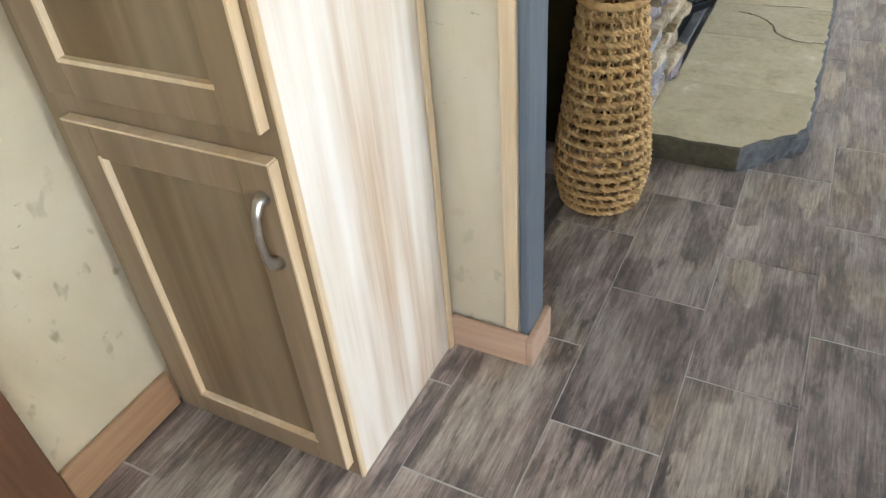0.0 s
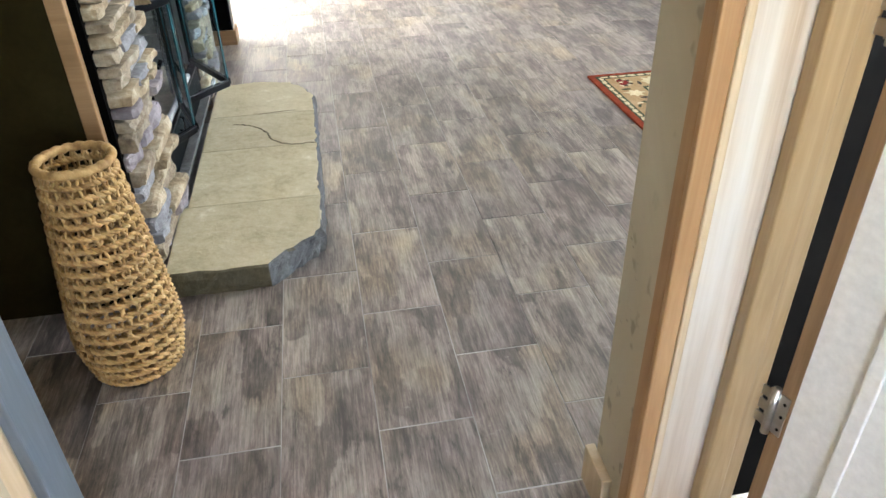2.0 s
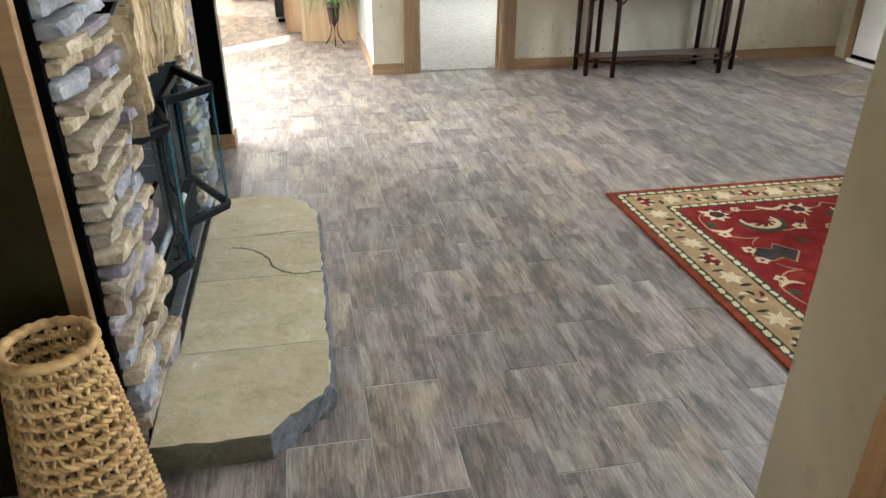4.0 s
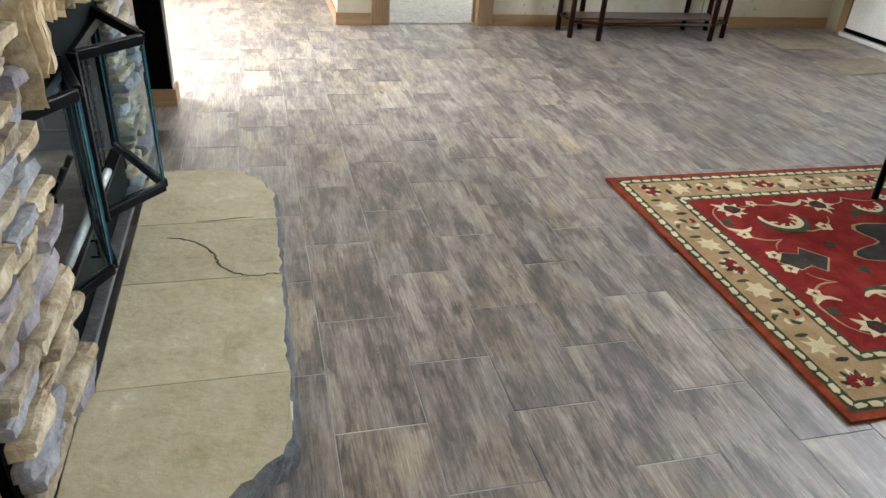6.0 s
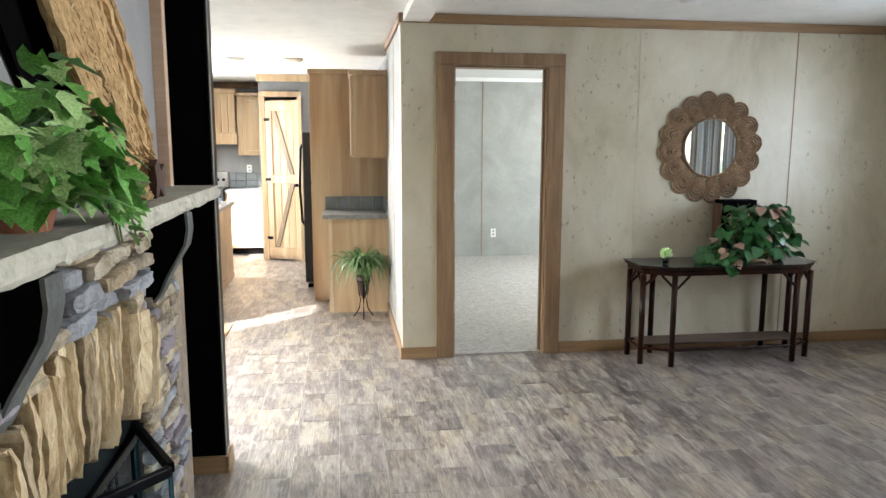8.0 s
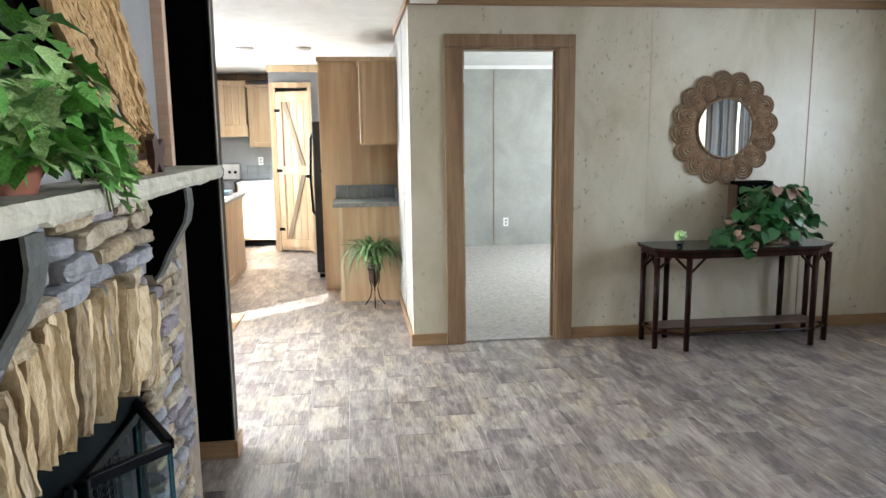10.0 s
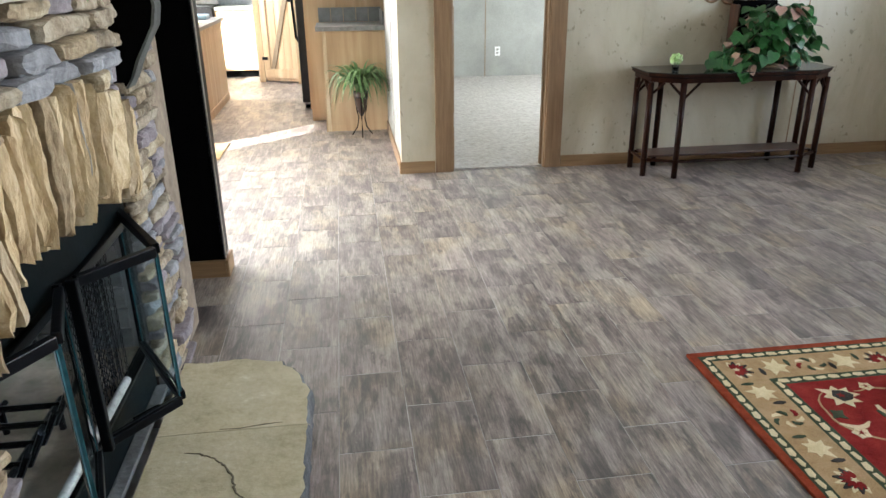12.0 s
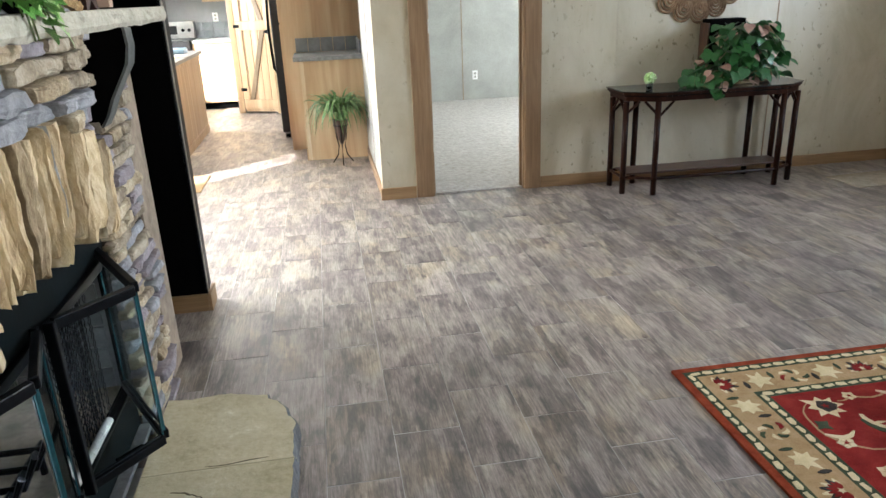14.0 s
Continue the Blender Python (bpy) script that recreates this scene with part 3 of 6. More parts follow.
# fireplace chase, with alcoves before and behind it
CX = -0.585         # its front plane
NEAR, END = 2.045, 4.12
FB0, FB1, FBT = 2.47, 3.50, 0.74
structure("wall_chase", boxes((CX - 0.05, NEAR, 0, CX, FB0, 1.33), (CX - 0.05, FB1, 0, CX, END, 1.33), (CX - 0.05, FB0, FBT, CX, FB1, 1.33), (CX - 0.05, FB0, 0, CX, FB1, 0.07), (CX - 0.09, NEAR, 1.33, CX - 0.03, END, H), (-1.2, END - 0.05, 0, CX - 0.05, END, H)), M_GREY, "slate grey chimney breast wall", "wall")
structure("wall_chase_near", boxes((-1.3, NEAR - 0.03, 0, CX - 0.03, NEAR - 0.001, H)), M_ALCOVE, "dark olive alcove side wall", "wall")
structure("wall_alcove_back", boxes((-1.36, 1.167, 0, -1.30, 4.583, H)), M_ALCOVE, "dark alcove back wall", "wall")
structure("trim_chase_near", boxes((CX - 0.029, NEAR - 0.04, 0, CX + 0.012, NEAR - 0.012, H), bevel=0.003), M_BASE_X, "oak corner trim beside the stonework", "trim")
# Black strip paints the shaded gap between trim and stones.
structure("trim_chase_near_shadow", boxes((CX + 0.001, NEAR - 0.010, 0, CX + 0.03, NEAR + 0.02, H)), M_BLACK, "black strip standing in for the shaded gap beside the stonework", "trim")
structure("trim_chase_end", boxes((CX - 0.031, END - 0.035, 1.37, CX + 0.012, END + 0.012, H), bevel=0.003), M_BASE_PINK, "pale oak corner trim above the mantel", "trim")
structure("trim_chase_end_low", boxes((CX + 0.001, 3.935, 0, CX + 0.03, END, 1.31), bevel=0.004), M_SILICONE, "mortar margin at the end of the stonework", "trim")

# ceilings
structure("ceiling", boxes((-1.36, -1.7, H, 4.75, FAR + 0.1, H + 0.1)), M_CEIL, "white stippled ceiling", "ceiling")
structure("ceiling_kitchen", boxes((KX - 0.12, 4.58, H + 0.101, 0.58, 12.05, H + 0.2), (KX - 0.12, FAR + 0.1, H, 0.58, 12.05, H + 0.1), (KX - 0.12, 4.58, H, -1.36, FAR + 0.1, H + 0.1)), M_CEIL, "white stippled kitchen ceiling", "ceiling")
structure("ceiling_bedroom", boxes((0.58, FAR + 0.1, H, 4.75, 10.82, H + 0.1)), M_CEIL, "white stippled bedroom ceiling", "ceiling")
structure("ceiling_beam", boxes((0.485, 1.17, H - 0.06, 0.662, FAR - 0.022, H - 0.001), bevel=0.004), M_CEIL, "white boxed ceiling beam", "beam")

# carpet on the bedroom side of the hall
structure("floor_hall_carpet", boxes((0.50, -1.6, -0.05, 2.5, 0.984, 0.012)), M_CARPET, "beige cut-pile carpet", "carpet")
structure("floor_closet", boxes((0.70, 0.984, -0.05, 1.5, 1.084, 0.008)), M_CARPET, "dim closet carpet", "carpet")
ground = structure("ground", boxes((-60, -60, -0.5, 60, 60, -0.4)), mottled("dry_grass", (0.07, 0.08, 0.03), (0.11, 0.11, 0.05), (0.16, 0.15, 0.08), 0.8, rough=0.95), "dry grass around the house", "ground")

# windows: frames and panes in the openings
def window(name, x, y0, y1, z0, z1, side):
    w = tagged(new(name), "white framed window letting in daylight", "window", kind="structure")
    w.matrix_basis = pose(x, (y0 + y1) / 2, z0)
    a, h = (y1 - y0) / 2, z1 - z0
    part("window_frame", boxes((-0.03, -a, 0, 0.03, -a + 0.04, h), (-0.03, a - 0.04, 0, 0.03, a, h), (-0.03, -a + 0.04, 0, 0.03, a - 0.04, 0.04), (-0.03, -a + 0.04, h - 0.04, 0.03, a - 0.04, h), bevel=0.004), M_WHITE, w)
    pane = part("pane", boxes((-0.003, -a + 0.04, 0.04, 0.003, a - 0.04, h - 0.04)), M_GLASS, w, "clear glass pane")
    pane.visible_shadow = False
    part("window_sill", boxes((side * 0.031 - 0.03, -a, -0.02, side * 0.031 + 0.03, a, -0.001), bevel=0.003), M_WHITE, w)


window("window_1", 4.67, 3.85, 4.8, 0.85, 2.05, -1)
window("window_2", 4.67, 2.6, 3.7, 0.85, 2.05, -1)
window("window_3", KX - 0.07, 5.55, 6.05, 0.75, 1.58, 1)
window("window_4", KX - 0.07, 6.38, 6.90, 0.75, 1.58, 1)
window("window_5", KX - 0.07, 9.55, 10.65, 0.85, 2.0, 1)
window("window_6", 4.67, 7.75, 9.45, 0.9, 2.05, -1)
# Unseen window, added to let in more daylight beside the hall wall.
window("window_8_added", 4.67, 1.35, 2.45, 0.85, 2.05, -1)
window("window_7", 2.55, -0.9, 0.1, 0.9, 2.1, -1)


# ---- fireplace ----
# Mortar colour darkened to carry the shade deep between the stones.
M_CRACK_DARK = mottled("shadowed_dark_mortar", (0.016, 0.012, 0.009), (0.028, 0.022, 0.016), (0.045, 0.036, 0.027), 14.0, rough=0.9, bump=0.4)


def roughen(bm, amount, scale, seed):
    for v in bm.verts:
        p = v.co * scale + Vector((seed, seed * 0.7, 0))
        v.co += Vector((noise.noise(p), noise.noise(p + Vector((31, 0, 0))), noise.noise(p + Vector((0, 57, 0))))) * amount


fireplace = thing("fireplace", (0, 0, 0), "ledgestone fireplace with a soldier-course arch and open glass doors", "fireplace")
STONES = (M_STONE_TAN, M_STONE_TAN, M_STONE_CREAM, M_STONE_GREY, M_STONE_PURPLE, M_STONE_TAN, M_STONE_PURPLE, M_STONE_CREAM, M_STONE_GREY)


def ledge_course(y0, y1, z0, z1, lengths, depth):
    """One course of ledgestones between y0 and y1."""
    y = y0
    while y < y1 - 0.01:
        w = random.uniform(*lengths)
        if y1 - (y + w) < lengths[0] * 0.7:
            w = y1 - y
        out = depth + random.uniform(-0.02, 0.022)
        tilt = random.uniform(-0.006, 0.006)
        bm = pitted(CX - 0.004, y + 0.002, z0 + 0.002, CX + out, y + w - 0.002, z1 - 0.002, random.uniform(0, 90), 4, 0.13, 0.08)
        chip(bm, CX + out, 0.010, random.uniform(0, 90))
        for v in bm.verts:
            v.co.z += tilt * (v.co.y - y) / w
        part("stone", bm, random.choice(STONES), fireplace)
        y += w


def courses(y0, y1, z0, z1, lengths, depth, heights):
    z = z0
    while z < z1 - 0.015:
        h = random.uniform(*heights)
        if z1 - (z + h) < heights[0] * 0.7:
            h = z1 - z
        a0, a1 = (y0(z + h / 2) if callable(y0) else y0), (y1(z + h / 2) if callable(y1) else y1)
        ledge_course(a0 + random.uniform(-0.008, 0.008), a1 + random.uniform(-0.012, 0.012), z, z + h, lengths, depth)
        z += h


random.seed(4)
ARCH_Y, ARCH_R, ARCH_Z = 2.98, 1.17, 0.858
part("backing", boxes((CX, NEAR + 0.02, 0.08, CX + 0.02, FB0, 1.31), (CX, FB1, 0.0, CX + 0.02, 3.94, 1.31), (CX, FB0, 0.90, CX + 0.02, FB1, 1.31)), M_CRACK_DARK, fireplace, "mortar behind the stones, darkened for the shaded gaps")
courses(2.05, 2.475, 0.08, 1.315, (0.10, 0.27), 0.068, (0.026, 0.055))
courses(3.50, 3.925, 0.0, 1.315, (0.10, 0.27), 0.05, (0.026, 0.055))
# flat courses over the arch
z = 1.125
for h in (0.046, 0.05, 0.05, 0.044):
    ledge_course(2.478, 3.497, z, z + h, (0.13, 0.25), 0.075)
    z += h
for ya, yb in ((2.478, 2.72), (3.28, 3.497)):
    ledge_course(ya, yb, 1.068, 1.124, (0.10, 0.16), 0.07)
# upright stones of the arch
def flake(w, zb, zt, deep, seed):
    """A split slab standing on end: steep sides, stepped front, ragged edges and a chipped foot."""
    bm = bmesh.new()
    rows, cols = 18, 5
    cuts = [0.0] + sorted(random.uniform(0.15, 0.85) for _ in range(cols - 1)) + [1.0]
    step = [random.uniform(-0.022, 0.004) for _ in cuts]
    front, lean = random.uniform(0.60, 0.74), random.uniform(-0.05, 0.05)
    foot, head = random.uniform(0.10, 0.32), random.uniform(0.02, 0.10)
    tip = random.uniform(0.3, 0.7)
    ring = []
    for r in range(rows + 1):
        u = r / rows
        z0 = zb + (zt - zb) * u
        narrow = 1 - 0.45 * max(0.0, foot - u) / foot - 0.25 * max(0.0, u - 1 + head) / head
        wander = 0.10 * w * noise.noise(Vector((seed, 0, z0 * 9))) + lean * (z0 - zb)
        line = []
        for k, q in enumerate(cuts):
            ragged_edge = (0.07 * w * noise.noise(Vector((seed + 7, k, z0 * 34))) if k in (0, cols) else 0.03 * w * noise.noise(Vector((seed + 7, k, z0 * 20))))
            y = ((q - tip) * narrow + tip - 0.5) * w * front + wander + ragged_edge
            x = deep * (0.80 + 0.20 * narrow) + step[k] + 0.009 * noise.noise(Vector((seed + 3, k * 0.7, z0 * 12))) + 0.005 * noise.noise(Vector((seed + 5, k * 1.9, z0 * 40)))
            line.append((x, y, z0 + (0.012 * noise.noise(Vector((seed, k * 1.3, 2))) if r in (0, rows) else 0)))
        side0 = (deep * 0.30, line[0][1] - 0.06 * w, z0)
        side1 = (deep * 0.30, line[-1][1] + 0.06 * w, z0)
        line = [(-0.003, -w / 2, z0), side0] + line + [side1, (-0.003, w / 2, z0)]
        ring.append([bm.verts.new((CX + x, y, z)) for x, y, z in line])
    for p, q in zip(ring, ring[1:]):
        for k in range(len(p)):
            j = (k + 1) % len(p)
            bm.faces.new((p[k], p[j], q[j], q[k]))
    bm.faces.new(ring[0][::-1])
    bm.faces.new(ring[-1])
    return bm


a = -0.455
while a < 0.43:
    w = random.uniform(0.036, 0.066)
    mid = a + w / 2
    zb = ARCH_Z - ARCH_R * (1 - math.cos(mid)) + random.uniform(-0.040, 0.012)
    zt = ARCH_Z + 0.266 - 1.15 * ARCH_R * (1 - math.cos(mid)) + random.uniform(-0.016, 0.012)
    bm = flake(w * ARCH_R - 0.003, zb, zt, 0.092 + random.uniform(-0.016, 0.016), random.uniform(0, 90))
    yc = ARCH_Y + ARCH_R * math.sin(mid)
    for v in bm.verts:
        v.co.y += yc + (v.co.z - ARCH_Z) * math.tan(mid) * 0.5
    part("arch_stone", bm, random.choices((M_SPLIT_CREAM, M_SPLIT_TAN, M_SPLIT_GREY), (6, 4, 1))[0], fireplace)
    a += w

# firebox
part("face_plate", boxes((CX - 0.02, FB0, 0.69, CX + 0.014, FB1, 0.93)), M_SOOT, fireplace, "blackened steel plate under the arch")
part("lower_panel", boxes((CX - 0.02, FB0 + 0.002, 0.082, CX + 0.016, FB1 - 0.002, 0.236), bevel=0.004), M_SOOT, fireplace, "black steel lower panel")
part("sill_strip", boxes((CX + 0.017, FB0 + 0.02, 0.083, CX + 0.055, FB1 - 0.02, 0.100), bevel=0.003), M_HEARTH_EDGE, fireplace, "dusty grey strip at the hearth")
handle = part("panel_handle", tube(bmesh.new(), [(CX + 0.016, 2.86, 0.235), (CX + 0.036, 2.86, 0.235), (CX + 0.036, 2.86, 0.185), (CX + 0.016, 2.86, 0.185)], 0.005), M_IRON, fireplace, "small black pull handle")
part("top_rail", boxes((CX - 0.005, FB0 + 0.002, 0.660, CX + 0.028, FB1 - 0.002, 0.688), bevel=0.003), M_IRON, fireplace, "black door rail")
part("bottom_rail", boxes((CX - 0.005, FB0 + 0.002, 0.237, CX + 0.024, FB1 - 0.002, 0.250), bevel=0.003), M_IRON, fireplace, "black door rail")
part("jamb_post", boxes((CX - 0.01, FB0, 0.251, CX + 0.02, FB0 + 0.03, 0.659), bevel=0.003), M_IRON, fireplace)
part("jamb_post", boxes((CX - 0.01, FB1 - 0.03, 0.251, CX + 0.02, FB1, 0.659), bevel=0.003), M_IRON, fireplace)
part("firebox_floor", boxes((-1.12, FB0, 0.18, CX - 0.021, FB1, 0.236)), M_SILICONE, fireplace, "tan ash-dusted firebox floor")
part("firebox_roof", boxes((-1.12, FB0, 0.76, CX - 0.021, FB1, 0.80)), M_SOOT, fireplace)
for yy in (FB0 - 0.02, FB1 + 0.001):
    part("firebox_side", boxes((-1.12, yy, 0.2, CX - 0.021, yy + 0.019, 0.80)), M_GROUT, fireplace)
part("firebox_back", boxes((-1.14, FB0, 0.2, -1.121, FB1, 0.80)), M_GROUT, fireplace)
for r in range(7):
    for c in range(5):
        y = FB0 + 0.005 + (c - (0.5 if r % 2 else 0)) * 0.215
        y0, y1 = max(FB0 + 0.003, y), min(FB1 - 0.003, y + 0.207)
        if y1 - y0 > 0.03:
            part("fire_brick", boxes((-1.12, y0, 0.24 + r * 0.072, -1.108, y1, 0.24 + r * 0.072 + 0.064), bevel=0.003), M_FIREBRICK, fireplace)
    for side in (0, 1):
        for c in range(3):
            x = -1.11 + (c - (0.5 if r % 2 else 0)) * 0.215
            x0, x1 = max(-1.105, x), min(CX - 0.03, x + 0.207)
            if x1 - x0 > 0.03:
                yy = FB0 if side == 0 else FB1 - 0.012
                part("fire_brick", boxes((x0, yy, 0.24 + r * 0.072, x1, yy + 0.012, 0.24 + r * 0.072 + 0.064), bevel=0.003), M_FIREBRICK, fireplace)


def door_leaf(p, q, z0=0.252, z1=0.718, label="clear glass fireplace door leaf in a black frame"):
    """A framed glass leaf between two plan points."""
    d = Vector((q[0] - p[0], q[1] - p[1], 0))
    w = d.length
    leaf = part("glass_door", boxes((0.005, -0.003, z0 + 0.027, w - 0.006, 0.003, z1 - 0.029)), M_GLASS, fireplace, label, m=pose(p[0], p[1], 0, 0, 0, math.degrees(math.atan2(d.y, d.x))))
    leaf.visible_shadow = False
    part("top_bar", boxes((0, -0.010, z1 - 0.028, w, 0.010, z1), bevel=0.003), M_IRON, leaf, "black steel bar")
    part("bottom_bar", boxes((0, -0.012, z0, w, 0.012, z0 + 0.026), bevel=0.003), M_IRON, leaf, "black steel bar")
    for x in (0.0, w - 0.005):
        part("glass_edge", boxes((x, -0.004, z0 + 0.027, x + 0.004, 0.004, z1 - 0.029)), M_TEAL, leaf, "blue-green polished glass edge")
    return leaf


M_TEAL = mottled("polished_glass_edge", (0.008, 0.04, 0.05), (0.012, 0.06, 0.075), (0.03, 0.10, 0.12), 9.0, rough=0.2, bump=0.02)
door_leaf((CX + 0.01, 3.455), (-0.396, 3.135))
leaf = door_leaf((-0.396, 3.118), (-0.533, 2.955))
part("leaf_handle", tube(bmesh.new(), [(0.05, -0.012, 0.262), (0.05, -0.03, 0.262), (0.12, -0.034, 0.262), (0.12, -0.012, 0.262)], 0.007), M_IRON, leaf, "black pull bar")
door_leaf((CX + 0.01, 2.49), (-0.476, 2.665))
door_leaf((-0.476, 2.678), (-0.548, 2.90))
part("hinge_post", boxes((-0.545, 2.925, 0.252, -0.520, 2.945, 0.718), bevel=0.003), M_IRON, fireplace, "black folding-door post")
part("hinge_post", boxes((-0.565, 2.905, 0.252, -0.548, 2.922, 0.718), bevel=0.003), M_IRON, fireplace, "black folding-door post")


mantel = thing("mantel", (-0.52, 3.1, 1.316), "pale chiselled stone mantel shelf", "mantel")
bm = bmesh.new()
ny = 64
bmesh.ops.create_cube(bm, size=1.0)
bmesh.ops.subdivide_edges(bm, edges=[e for e in bm.edges if abs(e.verts[0].co.y - e.verts[1].co.y) > 0.5], cuts=ny)
bmesh.ops.subdivide_edges(bm, edges=[e for e in bm.edges if abs(e.verts[0].co.z - e.verts[1].co.z) > 0.5], cuts=3)
bmesh.ops.subdivide_edges(bm, edges=[e for e in bm.edges if abs(e.verts[0].co.x - e.verts[1].co.x) > 0.5], cuts=3)
for v in bm.verts:
    c = v.co.copy()
    v.co = Vector((c.x * 0.19, c.y * 2.3, (c.z + 0.5) * 0.05))
    if c.x > 0.45:
        v.co.x += 0.010 * noise.noise(Vector((c.y * 60, c.z * 4, 3))) + 0.004 * noise.noise(Vector((c.y * 160, c.z * 9, 8))) - (0.009 if c.z < -0.3 else 0) - (0.004 if c.z > 0.4 else 0)
    if c.z < -0.4:
        v.co.z += 0.006 * noise.noise(Vector((c.y * 50, c.x * 5, 1)))
    if abs(c.y) > 0.49:
        v.co.y += 0.012 * noise.noise(Vector((c.x * 7, c.z * 5, 2)))
part("shelf_slab", bm, M_MANTEL, mantel)

def corbel(y):
    cb = thing("corbel", (CX + 0.02, y, 1.05), "slate bracket under the mantel shelf, its shaded sides painted black", "corbel", "corbels under the mantel")
    prof = [(0.0, 0.265), (0.135, 0.265), (0.138, 0.215), (0.126, 0.165), (0.098, 0.115), (0.070, 0.068), (0.048, 0.02), (0.028, -0.012), (0.0, -0.012)]
    bm = bmesh.new()
    l = [bm.verts.new((x, -0.035, z)) for x, z in prof]
    r = [bm.verts.new((x, 0.035, z)) for x, z in prof]
    bm.faces.new(l)
    bm.faces.new(r[::-1])
    for i in range(len(prof)):
        bm.faces.new((l[i], l[(i + 1) % len(prof)], r[(i + 1) % len(prof)], r[i]))
    # Body is black for the shade on its sides; the front band stays grey.
    part("bracket_body", bm, M_BLACK, cb)
    bm = bmesh.new()
    strip = prof[1:8]
    rows = [[bm.verts.new((x + 0.002 + d, s * 0.036, z)) for s in (-1, 1) for d in ((0, 0.008) if s < 0 else (0.008, 0))] for x, z in strip]
    for p, q in zip(rows, rows[1:]):
        for k in range(4):
            bm.faces.new((p[k], p[(k + 1) % 4], q[(k + 1) % 4], q[k]))
    bm.faces.new(rows[0])
    bm.faces.new(rows[-1][::-1])
    roughen(bm, 0.003, 30, y)
    part("front_band", bm, M_CORBEL, cb, "chipped grey front face")


corbel(2.56)
corbel(3.635)

# hearth of four flagstones
hearth = thing("hearth", (0, 0, 0), "pale flagstone hearth slabs with a crack and rough blue edge", "hearth")
HY = (2.022, 2.425, 2.868, 3.215, 3.64)
for i in range(4):
    y0, y1 = HY[i] + (0.0012 if i else 0), HY[i + 1] - 0.0012
    out = [(-0.584, y0), (-0.066, y0), (-0.066, y1), (-0.584, y1)]
    if i == 0:
        out = [(-0.53, y0), (-0.235, y0), (-0.070, 2.195), (-0.066, y1), (-0.53, y1)]
    if i == 3:
        out = [(-0.51, y0), (-0.066, y0), (-0.066, 3.40), (-0.10, 3.50), (-0.17, 3.60), (-0.32, 3.645), (-0.43, 3.63), (-0.51, 3.64)]
    else:
        out = [(-0.51 if x < -0.5 and i else x, y) for x, y in out]
    pts = []
    for (xa, ya), (xb, yb) in zip(out, out[1:] + out[:1]):
        n = max(1, int(math.hypot(xb - xa, yb - ya) / 0.02))
        pts += [(xa + (xb - xa) * k / n, ya + (yb - ya) * k / n) for k in range(n)]
    bm = bmesh.new()
    rings = []
    for zz, push in ((0.0, 0.0), (0.03, 0.006), (0.06, 0.004), (0.076, 0.0), (0.081, -0.006)):
        ring = []
        for x, y in pts:
            free = x > -0.23 or (i == 0 and y < 2.03) or (i == 3 and y > 3.55)
            d = push + (0.010 * noise.noise(Vector((x * 25, y * 25, zz * 40))) + 0.004 * noise.noise(Vector((x * 80, y * 80, zz * 60))) if free else 0)
            cx, cy = -0.28, (y0 + y1) / 2
            ex = d if (free and x > -0.23) else 0
            ey = (-d if y < 2.2 and i == 0 else d if y > 3.45 else 0) if free else 0
            ring.append(bm.verts.new((x + ex, y + ey, zz + (0.0015 * noise.noise(Vector((x * 9, y * 9, 5))) if zz > 0.07 else 0))))
        rings.append(ring)
    for p, q in zip(rings, rings[1:]):
        for k in range(len(p)):
            bm.faces.new((p[k], p[(k + 1) % len(p)], q[(k + 1) % len(p)], q[k]))
    bm.faces.new(rings[-1])
    bm.faces.new(rings[0][::-1])
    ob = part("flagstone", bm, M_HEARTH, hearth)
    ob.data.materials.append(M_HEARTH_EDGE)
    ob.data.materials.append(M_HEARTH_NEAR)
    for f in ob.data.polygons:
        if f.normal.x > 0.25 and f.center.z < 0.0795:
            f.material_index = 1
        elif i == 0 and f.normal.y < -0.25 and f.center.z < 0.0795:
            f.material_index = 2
M_CRACK = mottled("crack_shadow_dirt", (0.10, 0.09, 0.055), (0.14, 0.12, 0.08), (0.18, 0.16, 0.11), 20.0, rough=0.9)
path = [(-0.41, 3.125), (-0.36, 3.112), (-0.325, 3.085), (-0.29, 3.05), (-0.262, 3.0), (-0.25, 2.945), (-0.22, 2.905), (-0.18, 2.875), (-0.14, 2.868), (-0.10, 2.872), (-0.064, 2.874)]
crack_line = []
for (xa, ya), (xb, yb) in zip(path, path[1:]):
    for u in (0, 0.2, 0.4, 0.6, 0.8):
        x, y = xa + (xb - xa) * u, ya + (yb - ya) * u
        crack_line.append((x + 0.007 * noise.noise(Vector((x * 70, y * 70, 1))), y + 0.009 * noise.noise(Vector((x * 60, y * 60, 7))), 0.0806))
part("crack", tube(bmesh.new(), crack_line, [0.0012 + 0.0032 * abs(noise.noise(Vector((k * 0.31, 0, 4)))) + 0.0012 * math.sin(math.pi * k / len(crack_line)) for k in range(len(crack_line))], 6), M_CRACK, hearth, "dark ragged crack")
part("crack", tube(bmesh.new(), [(x, y, 0.0805) for x, y in ((-0.33, 3.225), (-0.27, 3.222), (-0.2, 3.232), (-0.145, 3.235))], [0.001, 0.0018, 0.0022, 0.001], 6), M_CRACK, hearth)

